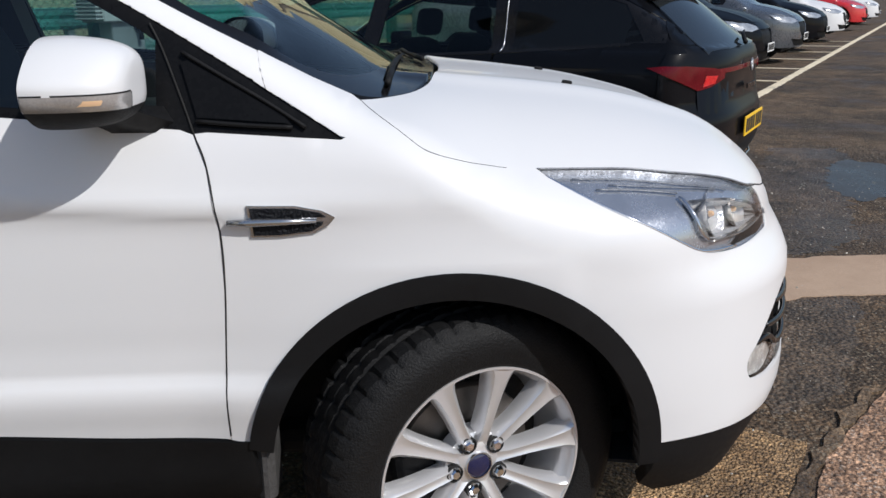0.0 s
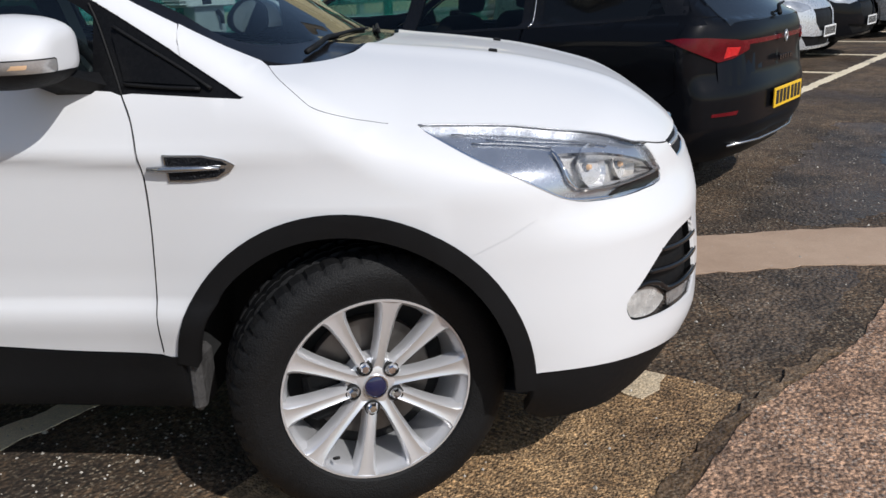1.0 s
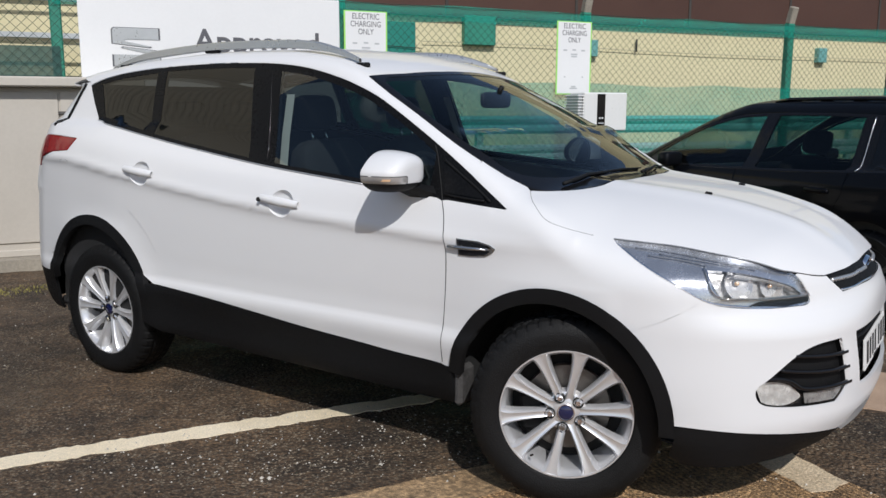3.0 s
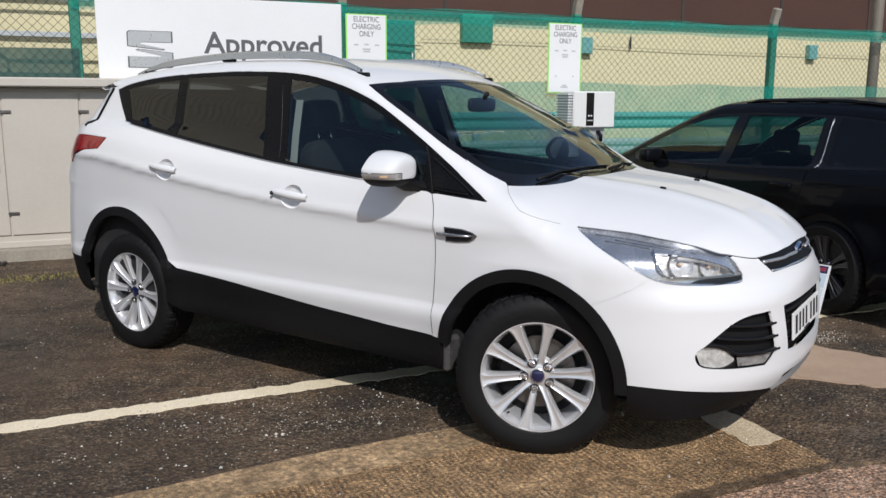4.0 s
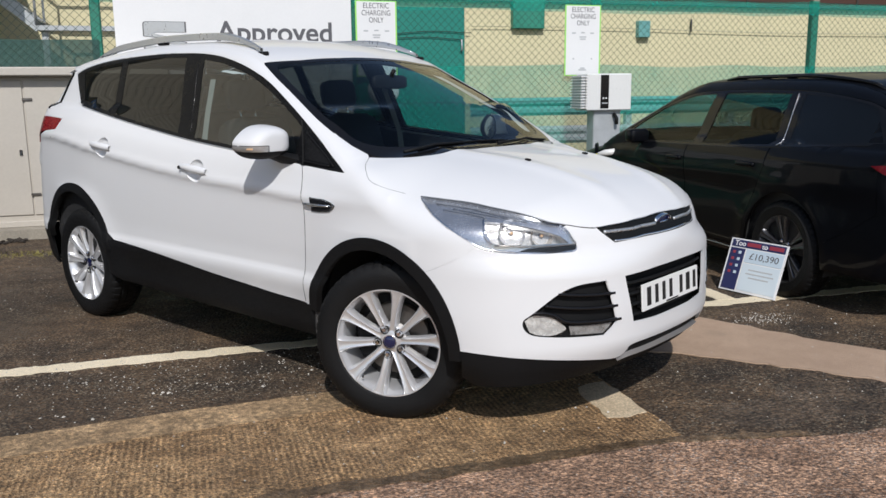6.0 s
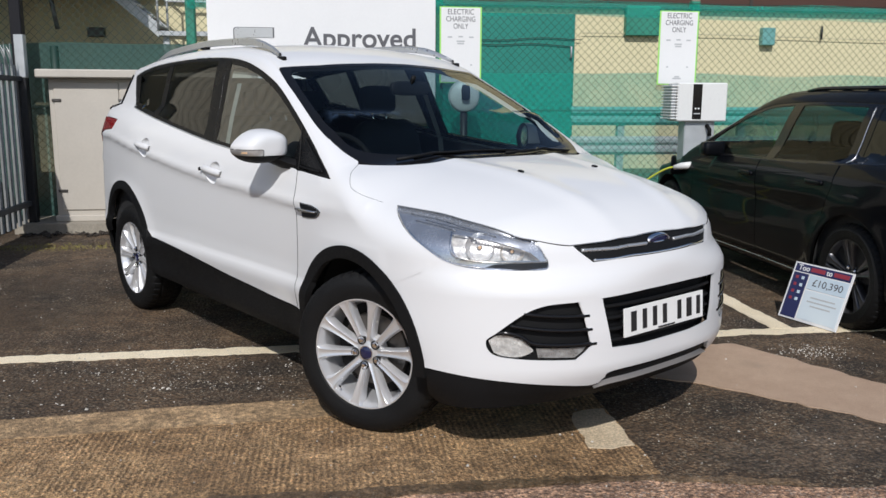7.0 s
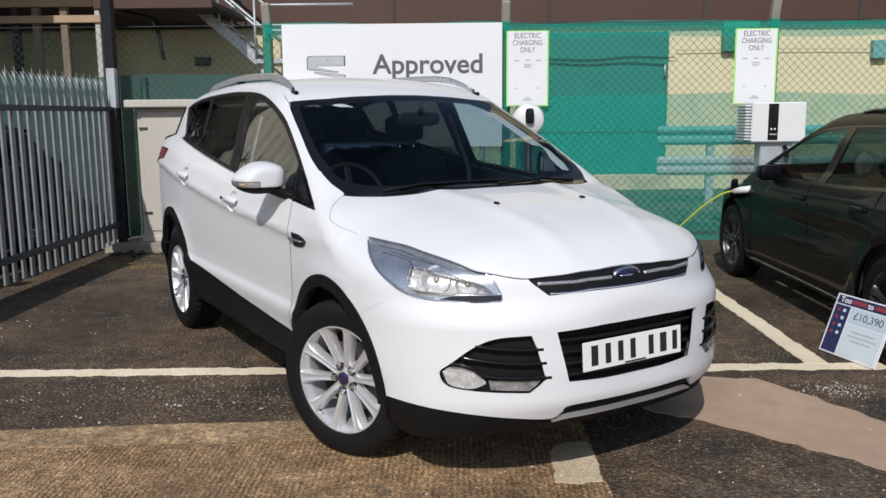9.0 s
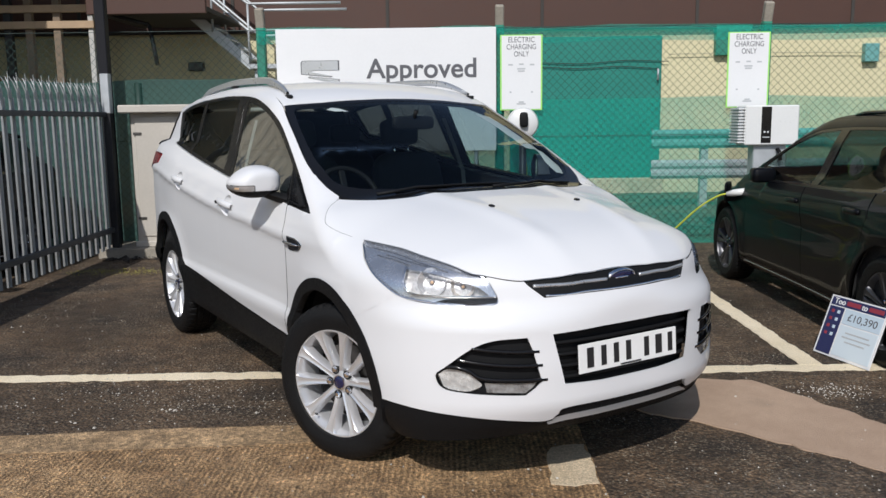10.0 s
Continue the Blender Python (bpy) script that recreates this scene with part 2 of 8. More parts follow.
# ---- car body forms: smooth solids from section curves ----
def curve(*pts):
    """A smooth curve through (x, y) points, as a function of arrays."""
    px = np.array([p[0] for p in pts], float)
    py = np.array([p[1] for p in pts], float)
    d = np.diff(py) / np.diff(px)
    m = np.concatenate([[d[0]], np.where(d[:-1] * d[1:] > 0, 2 * d[:-1] * d[1:] / (d[:-1] + d[1:] + 1e-9 * (d[:-1] + d[1:] == 0)), 0), [d[-1]]])

    def value(x):
        x = np.clip(np.asarray(x, float), px[0], px[-1])
        i = np.clip(np.searchsorted(px, x) - 1, 0, len(px) - 2)
        h = px[i + 1] - px[i]
        s = (x - px[i]) / h
        return py[i] * (1 + 2 * s) * (1 - s) ** 2 + py[i + 1] * s * s * (3 - 2 * s) + h * s * (1 - s) * (m[i] * (1 - s) - m[i + 1] * s)
    return value


def smax(a, b, k):
    h = np.clip(0.5 + 0.5 * (a - b) / k, 0, 1)
    return b + (a - b) * h + k * h * (1 - h)


def smin(a, b, k):
    return -smax(-a, -b, k)


# white SUV: x forward from the front axle, y to its left, z up
SUV_HOOD = curve((-0.6, 1.13), (-0.25, 1.135), (0.0, 1.117), (0.3, 1.082), (0.55, 1.022), (0.7, 0.960), (0.8, 0.895), (0.9, 0.80))
SUV_NOSE = curve((0.15, 0.72), (0.25, 0.80), (0.32, 0.855), (0.40, 0.885), (0.50, 0.885), (0.65, 0.875), (0.74, 0.872), (0.80, 0.855), (0.87, 0.825), (0.93, 0.77), (1.1, 0.6))
SUV_SIDE = curve((0.15, 0.76), (0.25, 0.83), (0.33, 0.868), (0.40, 0.876), (0.46, 0.887), (0.512, 0.899), (0.532, 0.9012), (0.548, 0.8995), (0.588, 0.8880), (0.625, 0.8880), (0.70, 0.8920), (0.80, 0.8960), (0.885, 0.8980), (0.914, 0.9015), (0.936, 0.9085), (0.946, 0.9088), (0.985, 0.896), (1.06, 0.868), (1.12, 0.83), (1.3, 0.70))
SUV_WING = curve((0.15, 0.76), (0.25, 0.83), (0.33, 0.868), (0.40, 0.876), (0.46, 0.887), (0.53, 0.893), (0.62, 0.8915), (0.70, 0.8935), (0.80, 0.8965), (0.87, 0.8985), (0.925, 0.8985), (0.985, 0.890), (1.06, 0.867), (1.12, 0.83), (1.3, 0.70))
SUV_GLASS = curve((0.9, 0.885), (1.04, 0.852), (1.2, 0.80), (1.4, 0.732), (1.55, 0.678), (1.62, 0.642), (1.75, 0.54))
SUV_ROOF = curve((-3.75, 0.9), (-3.52, 1.12), (-3.36, 1.45), (-3.28, 1.56), (-3.0, 1.628), (-2.5, 1.678), (-2.0, 1.698), (-1.6, 1.692), (-1.3, 1.664), (-1.1, 1.622), (-0.9, 1.545), (-0.6, 1.396), (-0.3, 1.225), (-0.1, 1.10), (0.1, 0.98))
SUV_TAPER = curve((-3.8, 0.85), (-3.3, 0.925), (-2.9, 0.972), (-2.4, 1.0), (-0.6, 0.985), (0.0, 1.0), (0.3, 0.99), (0.6, 0.95), (1.0, 0.9))
SUV_GTAPER = curve((-3.8, 0.86), (-3.2, 0.95), (-2.6, 0.99), (-1.8, 1.0), (-0.6, 1.0), (0.0, 1.0))
SUV_TAIL = curve((0.2, -3.45), (0.35, -3.58), (0.6, -3.62), (0.8, -3.60), (1.0, -3.56), (1.1, -3.53), (1.25, -3.46), (1.5, -3.34))
SUV_LIFT = curve((-3.8, 0.21), (-3.0, 0.19), (-2.3, 0.115), (-1.5, 0.035), (-0.9, 0.0), (-0.4, -0.02), (0.2, 0.0))
SUV_CROWN = curve((-0.6, 0.03), (-0.2, 0.055), (0.1, 0.142), (0.4, 0.175), (0.7, 0.178), (1.0, 0.165))
SUV_SWEEP = curve((0.3, 2.8), (0.68, 2.8), (0.78, 2.0), (1.1, 2.0))


def suv(x, y, z):
    """Negative inside the SUV's body, positive outside; zero on its skin."""
    y = np.abs(y)
    plan = np.clip(y / 0.90, 0, 0.9999) ** SUV_SWEEP(z)
    nose = 0.25 + (SUV_NOSE(z) - 0.25) * (1 - plan) ** 0.62
    zs = z - SUV_LIFT(x) * np.clip((z - 0.6) / 0.35, 0, 1)
    fade = np.clip((x + 0.50) / 0.38, 0, 1)
    side = (y - (SUV_SIDE(zs) * (1 - fade) + SUV_WING(zs) * fade) * SUV_TAPER(x)) * 0.97
    for ax in (-0.035, -2.70):  # flared arches
        side = side - 0.014 * np.exp(-((np.hypot(x - ax, z - 0.36) - 0.42) / 0.10) ** 2) * np.clip((0.90 - z) / 0.1, 0, 1) * np.clip((0.36 - x) / 0.2, 0, 1)
    hood = (z - SUV_HOOD(x) + SUV_CROWN(x) * (y / 0.8) ** 2.6 - 0.010 * np.exp(-((y - 0.32 + 0.12 * x) / 0.06) ** 2)) * 0.9
    hood = hood - np.clip((-0.3 - x) * 2.0, 0, 1) * 0.5  # behind the cowl the belt line alone bounds the lower body
    low = smax(side, hood, 0.07)
    low = smax(low, (x - nose) * 0.75, 0.06)
    low = smax(low, SUV_TAIL(z) + 0.36 * (y / 0.9) ** 4 - x, 0.12)
    low = smax(low, z - 1.32, 0.02)
    xs = x + np.where(x > -1.5, 0.17, 0.12) * y * y * np.clip((np.abs(x + 1.7) - 0.3) / 0.5, 0, 1) * np.where(x > -1.7, 1, -1)
    roof = (z - SUV_ROOF(xs) + 0.045 * (y / 0.65) ** 2 * np.clip((z - 0.9) / 0.6, 0, 1)) * np.where(x > -1.1, 0.85, 0.9)
    top = smax((y - SUV_GLASS(z) * SUV_GTAPER(x)) * 0.92, roof, 0.05)
    top = smax(smax(top, 0.95 - z, 0.02), x - 0.02, 0.02)
    top = smax(top, SUV_TAIL(z) + 0.36 * (y / (0.9 - 0.2 * np.clip((z - 1.2) / 0.3, 0, 1))) ** 4 - x, 0.05)
    return smin(low, top, 0.02)


# lower estate car: the same axes
EST_HOOD = curve((-0.9, 1.02), (-0.45, 0.995), (0.0, 0.935), (0.4, 0.855), (0.7, 0.745), (0.9, 0.60))
EST_NOSE = curve((0.15, 0.70), (0.28, 0.84), (0.45, 0.875), (0.6, 0.865), (0.72, 0.80), (0.85, 0.66), (1.0, 0.5))
EST_SIDE = curve((0.15, 0.76), (0.22, 0.84), (0.32, 0.875), (0.5, 0.885), (0.66, 0.882), (0.78, 0.897), (0.86, 0.893), (0.93, 0.865), (1.0, 0.82), (1.15, 0.70))
EST_GLASS = curve((0.8, 0.875), (0.93, 0.835), (1.1, 0.765), (1.3, 0.685), (1.42, 0.61), (1.50, 0.52))
EST_ROOF = curve((-4.1, 0.75), (-3.86, 0.965), (-3.70, 1.065), (-3.42, 1.285), (-3.30, 1.365), (-3.0, 1.448), (-2.5, 1.490), (-2.0, 1.493), (-1.42, 1.482), (-1.12, 1.42), (-0.72, 1.255), (-0.32, 1.065), (-0.04, 0.92), (0.1, 0.80))
EST_TAIL = curve((0.15, -3.60), (0.30, -3.76), (0.48, -3.85), (0.62, -3.85), (0.75, -3.81), (0.95, -3.80), (1.05, -3.76))
EST_TAPER = curve((-4.0, 0.90), (-3.6, 0.96), (-3.2, 0.995), (-2.8, 1.01), (-1.5, 0.985), (0.0, 1.0), (0.3, 0.99), (0.6, 0.95), (1.0, 0.9))
EST_GTAPER = curve((-4.0, 0.84), (-3.5, 0.93), (-2.8, 0.985), (-2.0, 1.0), (0.0, 1.0))


def estate(x, y, z):
    """Negative inside the estate car's body."""
    y = np.abs(y)
    plan = np.clip(y / 0.90, 0, 0.9999) ** 2.5
    nose = 0.2 + (EST_NOSE(z) - 0.2) * (1 - plan) ** 0.62
    lift = np.clip((-1.2 - x) / 2.5, 0, 1) * 0.05 * np.clip((z - 0.6) / 0.3, 0, 1)
    side = (y - EST_SIDE(z - lift) * EST_TAPER(x)) * 0.97
    for ax in (0.0, -2.76):
        side = side - 0.014 * np.exp(-((np.hypot(x - ax, z - 0.33) - 0.39) / 0.09) ** 2) * np.clip((0.9 - z) / 0.1, 0, 1)
    hood = (z - EST_HOOD(x) + 0.10 * (y / 0.8) ** 2.6 - 0.010 * np.exp(-((y - 0.42) / 0.06) ** 2)) * 0.9 - np.clip((-0.8 - x) * 2, 0, 1) * 0.4
    low = smax(side, hood, 0.06)
    low = smax(low, (x - nose) * 0.75, 0.06)
    low = smax(low, (EST_TAIL(z) + 0.26 * (y / 0.9) ** 3.5 - x) * 0.9, 0.05)
    low = smax(low, z - 1.02, 0.02)
    xs = x + np.where(x > -1.8, 0.17, 0.13) * y * y * np.clip((np.abs(x + 1.9) - 0.3) / 0.5, 0, 1) * np.where(x > -1.9, 1, -1)
    roof = (z - EST_ROOF(xs) + 0.05 * (y / 0.6) ** 2 * np.clip((z - 0.8) / 0.5, 0, 1)) * 0.85
    top = smax((y - EST_GLASS(z) * EST_GTAPER(x)) * 0.92, roof, 0.05)
    top = smax(smax(top, 0.85 - z, 0.02), x + 0.1, 0.02)
    top = smax(top, (EST_TAIL(z) + 0.26 * (y / 0.9) ** 3.5 - x) * 0.9, 0.05)
    return smin(low, top, 0.02)


def cast(f, eye, way, far, steps=240):
    """How far along each ray the form f begins, or nan."""
    s = np.linspace(0, far, steps)
    p = eye[:, None, :] + way[:, None, :] * s[None, :, None]
    v = f(p[..., 0], p[..., 1], p[..., 2])
    inside = v < 0
    i = inside.argmax(1)
    ok = inside.any(1) & (i > 0)
    a, b = s[np.maximum(i - 1, 0)], s[i]
    for _ in range(26):
        m = (a + b) / 2
        q = eye + way * m[:, None]
        hit = f(q[:, 0], q[:, 1], q[:, 2]) < 0
        a, b = np.where(hit, a, m), np.where(hit, m, b)
    return np.where(ok, b, np.nan)


# ---- panels cut from a car's skin ----
def gradient(f, p):
    e = 0.004
    g = np.stack([f(p[:, 0] + e, p[:, 1], p[:, 2]) - f(p[:, 0] - e, p[:, 1], p[:, 2]),
                  f(p[:, 0], p[:, 1] + e, p[:, 2]) - f(p[:, 0], p[:, 1] - e, p[:, 2]),
                  f(p[:, 0], p[:, 1], p[:, 2] + e) - f(p[:, 0], p[:, 1], p[:, 2] - e)], 1)
    return g / np.maximum(np.linalg.norm(g, axis=1), 1e-9)[:, None]


def slant(view):
    """A way of looking and the two flat axes square to it."""
    d = np.array(view, float)
    d /= np.linalg.norm(d)
    a = np.cross((0, 0, 1.0), d)
    a /= np.linalg.norm(a)
    return d, a, np.cross(d, a)


def project(f, view, q, axis=-0.3):
    """Points of the skin over flat places: side (x, z) on the right hand side, top (x, y), round (angle, z) about an upright axis."""
    q = np.asarray(q, float)
    n, o = len(q), np.zeros(len(q))
    if view == "side":
        eye, way, far = np.stack([q[:, 0], o - 1.15, q[:, 1]], 1), (0, 1, 0), 1.15
    elif view == "top":
        eye, way, far = np.stack([q[:, 0], q[:, 1], o + 1.9], 1), (0, 0, -1), 1.5
    elif view != "round":  # along a slanting way
        d, a, b = slant(view)
        eye = a * q[:, :1] + b * q[:, 1:] - d * 2.4
        w = np.tile(d, (n, 1))
        return eye + w * cast(f, eye, w, 3.0)[:, None]
    else:
        c, s = np.cos(q[:, 0]), np.sin(q[:, 0])
        eye = np.stack([axis + 1.7 * c, 1.7 * s, q[:, 1]], 1)
        w = np.stack([-c, -s, o], 1)
        d = cast(f, eye, w, 1.5)
        return eye + w * d[:, None]
    w = np.tile(np.array(way, float), (n, 1))
    d = cast(f, eye, w, far)
    return eye + w * d[:, None]


def flat_of(view, p, axis=-0.3):
    """The flat place of a point (x, y, z) of the skin."""
    if view == "side":
        return (p[0], p[2])
    if view == "top":
        return (p[0], p[1])
    if view != "round":
        d, a, b = slant(view)
        return (float(np.dot(p, a)), float(np.dot(p, b)))
    return (math.atan2(p[1], p[0] - axis), p[2])


def smooth_line(pts, n=8):
    """A rounded line through points."""
    p = [np.array(a, float) for a in pts]
    p = [2 * p[0] - p[1]] + p + [2 * p[-1] - p[-2]]
    out = []
    for i in range(1, len(p) - 2):
        for k in range(n):
            t = k / n
            out.append(0.5 * (2 * p[i] + (p[i + 1] - p[i - 1]) * t + (2 * p[i - 1] - 5 * p[i] + 4 * p[i + 1] - p[i + 2]) * t * t + (3 * p[i] - p[i - 1] - 3 * p[i + 1] + p[i + 2]) * t ** 3))
    out.append(p[-2])
    return [tuple(a) for a in out]


def dense(poly, h):
    out = []
    for i, a in enumerate(poly):
        b = poly[(i + 1) % len(poly)]
        k = max(1, int(math.hypot(b[0] - a[0], b[1] - a[1]) / h))
        out += [(a[0] + (b[0] - a[0]) * j / k, a[1] + (b[1] - a[1]) * j / k) for j in range(k)]
    return np.array(out)


def inside(poly, q):
    x, y = q[:, 0], q[:, 1]
    c = np.zeros(len(q), bool)
    for (ax, ay), (bx, by) in zip(poly, np.roll(poly, -1, 0)):
        cross = (ay > y) != (by > y)
        c ^= cross & (x < (bx - ax) * (y - ay) / (by - ay + 1e-15) + ax)
    return c


def inset(poly, d):
    """Moves a closed outline inwards by d."""
    if not d:
        return poly
    a, b = np.roll(poly, 1, 0), np.roll(poly, -1, 0)
    t = b - a
    t /= np.maximum(np.linalg.norm(t, axis=1), 1e-9)[:, None]
    area = 0.5 * np.sum(poly[:, 0] * b[:, 1] - b[:, 0] * poly[:, 1])
    nrm = np.stack([-t[:, 1], t[:, 0]], 1) * (1 if area > 0 else -1)
    return poly + nrm * d


def panel(f, name, view, outline, mat, parent, h=0.03, gap=0.002, lift=0.0, depth=0.014, holes=(), both=False, label="", axis=-0.3):
    """A shell over an outline on the skin of form f, with turned-in edges. both: also the one on the other side."""
    from mathutils.geometry import delaunay_2d_cdt
    loops = [inset(dense(outline, h * 0.8), gap)] + [inset(dense(o, h * 0.6), -gap) for o in holes]
    lo, hi = loops[0].min(0), loops[0].max(0)
    gx, gy = np.meshgrid(np.arange(lo[0] + h * 0.37, hi[0], h), np.arange(lo[1] + h * 0.41, hi[1], h))
    gx[::2] += h * 0.5
    grid = np.stack([gx.ravel(), gy.ravel()], 1)
    keep = inside(loops[0], grid)
    for o in loops[1:]:
        keep &= ~inside(o, grid)
    allb = np.concatenate(loops)
    near = np.array([np.min(np.hypot(*(allb - g).T)) for g in grid]) if len(grid) else np.zeros(0)
    grid = grid[keep & (near > h * 0.45)]
    flat = np.concatenate([allb, grid]) if len(grid) else allb
    edges, k = [], 0
    for o in loops:
        edges += [(k + i, k + (i + 1) % len(o)) for i in range(len(o))]
        k += len(o)
    vs, es, fs = delaunay_2d_cdt([Vector(p) for p in flat], edges, [], 0, 1e-6)[:3]
    q = np.array([tuple(v) for v in vs])
    fs = np.array([t for t in fs if len(t) == 3])
    mid = q[fs].mean(1)
    ok = inside(loops[0], mid)
    for o in loops[1:]:
        ok &= ~inside(o, mid)
    fs = fs[ok]
    p = project(f, view, q, axis)
    bad = np.isnan(p).any(1)
    fs = fs[~bad[fs].any(1)]
    p[bad] = 0
    nv = gradient(f, p)
    p = p + nv * lift
    # faces look outwards
    a, b, c = p[fs[:, 0]], p[fs[:, 1]], p[fs[:, 2]]
    flip = np.einsum("ij,ij->i", np.cross(b - a, c - a), nv[fs[:, 0]]) < 0
    fs[flip] = fs[flip][:, ::-1]
    used, inv = np.unique(fs, return_inverse=True)
    p, nv, fs = p[used], nv[used], inv.reshape(-1, 3)
    count = {}
    for t in fs:
        for i in range(3):
            e = (int(t[i]), int(t[(i + 1) % 3]))
            count[e] = count.get(e, 0) + 1
    rim = [e for e in count if (e[1], e[0]) not in count]
    vv, nn, ff = [tuple(x) for x in p], [tuple(x) for x in nv], [tuple(int(i) for i in t) for t in fs]
    if depth:
        ids = {}
        for e in rim:
            for i in e:
                if i not in ids:
                    ids[i] = len(vv)
                    vv += [tuple(p[i]), tuple(p[i] - nv[i] * depth)]
                    nn += [tuple(nv[i]), tuple(nv[i])]
        for a, b in rim:
            ff.append((ids[b], ids[a], ids[a] + 1, ids[b] + 1))
    me = bpy.data.meshes.new(name)
    me.from_pydata(vv, [], ff)
    me.update()
    me.polygons.foreach_set("use_smooth", [True] * len(me.polygons))
    at = me.attributes.new("skin_normal", "FLOAT_VECTOR", "POINT")
    at.data.foreach_set("vector", np.array(nn).ravel())
    me.normals_split_custom_set_from_vertices(nn)
    me.materials.append(mat)
    ob = new(name, me)
    ob.parent = parent
    if label:
        ob["label"] = label
    return [ob, mirrored(ob)] if both else [ob]


def swap(ob):
    """Puts a part on the other side of its thing."""
    o2 = mirrored(ob)
    bpy.data.objects.remove(ob)
    return o2


def skin_line(f, view, pts, r, name, mat, parent, lift=0.0, n=6, both=False, label="", closed=False, axis=-0.3):
    """A bead laid along the skin."""
    q = np.array(smooth_line(pts, 6) if len(pts) > 2 else dense(list(pts), 0.03).tolist()[:-1] + [pts[-1]])
    p = project(f, view, q, axis)
    p = p[~np.isnan(p).any(1)]
    p = p + gradient(f, p) * lift
    ob = Geo().tube([tuple(a) for a in p], r, n, closed).put(name, mat, parent, label, True)
    return [ob, mirrored(ob)] if both else [ob]


# ---- ground ----
def ground_material(name, dark, light, grain, stone, wet, rough=0.85, bump=0.5, ridge=0.0, fleck=None, crisp=False, even=0.0):
    """Paving with aggregate grain, broad stains and damp patches."""
    mt = bpy.data.materials.new(name)
    mt.use_nodes = True
    nt, L = mt.node_tree, mt.node_tree.links
    b = nt.nodes["Principled BSDF"]
    tc = nt.nodes.new("ShaderNodeTexCoord")

    def noise_node(scale, detail=5, rough_=0.6):
        n = nt.nodes.new("ShaderNodeTexNoise")
        n.inputs["Scale"].default_value, n.inputs["Detail"].default_value, n.inputs["Roughness"].default_value = scale, detail, rough_
        L.new(tc.outputs["Object"], n.inputs["Vector"])
        return n

    def ramp(src, *stops):
        r = nt.nodes.new("ShaderNodeValToRGB")
        while len(r.color_ramp.elements) < len(stops):
            r.color_ramp.elements.new(0.5)
        for e, (p, c) in zip(r.color_ramp.elements, stops):
            e.position, e.color = p, (*c, 1)
        L.new(src, r.inputs[0])
        return r
    broad = noise_node(1.6, 10, 0.68)
    fine = noise_node(grain, 4, 0.75)
    col = ramp(broad.outputs["Fac"], (0.38, dark), (0.62, light))
    gr = ramp(fine.outputs["Fac"], (0.37, (0.36, 0.36, 0.36)), (0.50, (0.90, 0.90, 0.90)), (0.64, (2.0, 1.95, 1.85))) if crisp else ramp(fine.outputs["Fac"], (0.32, (0.38, 0.38, 0.38)), (0.50, (0.92, 0.92, 0.92)), (0.68, (1.9, 1.85, 1.75)))
    mul = nt.nodes.new("ShaderNodeVectorMath")
    mul.operation = "MULTIPLY"
    calm = nt.nodes.new("ShaderNodeMix")
    calm.data_type = "RGBA"
    calm.inputs["Factor"].default_value, calm.inputs["B"].default_value = even, (1, 1, 1, 1)
    L.new(gr.outputs[0], calm.inputs["A"])
    L.new(col.outputs[0], mul.inputs[0])
    L.new(calm.outputs["Result"], mul.inputs[1])
    last = mul.outputs[0]
    vo = nt.nodes.new("ShaderNodeTexVoronoi")
    vo.inputs["Scale"].default_value = stone
    L.new(tc.outputs["Object"], vo.inputs["Vector"])
    if fleck:
        sep = nt.nodes.new("ShaderNodeSeparateColor")
        L.new(vo.outputs["Color"], sep.inputs[0])
        pick = ramp(sep.outputs[0], (fleck[1], (0, 0, 0)), (min(1, fleck[1] + 0.02), (1, 1, 1)))
        near = ramp(vo.outputs["Distance"], (0.22, (1, 1, 1)), (0.42, (0, 0, 0)))
        fm = nt.nodes.new("ShaderNodeMath")
        fm.operation = "MULTIPLY"
        L.new(pick.outputs[0], fm.inputs[0])
        L.new(near.outputs[0], fm.inputs[1])
        drift = ramp(noise_node(2.3, 6, 0.7).outputs["Fac"], (0.42, (0.25, 0.25, 0.25)), (0.60, (1, 1, 1)))
        vo2 = nt.nodes.new("ShaderNodeTexVoronoi")
        vo2.inputs["Scale"].default_value = stone * 2.1
        L.new(tc.outputs["Object"], vo2.inputs["Vector"])
        sep2 = nt.nodes.new("ShaderNodeSeparateColor")
        L.new(vo2.outputs["Color"], sep2.inputs[0])
        pick2 = ramp(sep2.outputs[1], (0.80, (0, 0, 0)), (0.95, (0.8, 0.8, 0.8)))
        both = nt.nodes.new("ShaderNodeMath")
        both.operation = "MAXIMUM"
        L.new(fm.outputs[0], both.inputs[0])
        L.new(pick2.outputs[0], both.inputs[1])
        fm = nt.nodes.new("ShaderNodeMath")
        fm.operation = "MULTIPLY"
        L.new(both.outputs[0], fm.inputs[0])
        L.new(drift.outputs[0], fm.inputs[1])
        mx = nt.nodes.new("ShaderNodeMix")
        mx.data_type = "RGBA"
        L.new(fm.outputs[0], mx.inputs["Factor"])
        L.new(last, mx.inputs["A"])
        mx.inputs["B"].default_value = (*fleck[0], 1)
        last = mx.outputs["Result"]
    if not even:
        spots = ramp(noise_node(7.5, 8, 0.74).outputs["Fac"], (0.34, (0.62, 0.60, 0.58)), (0.50, (0.98, 0.97, 0.95)), (0.66, (1.42, 1.42, 1.42)))
        sm = nt.nodes.new("ShaderNodeVectorMath")
        sm.operation = "MULTIPLY"
        L.new(last, sm.inputs[0])
        L.new(spots.outputs[0], sm.inputs[1])
        last = sm.outputs[0]
    damp = noise_node(0.8, 6)
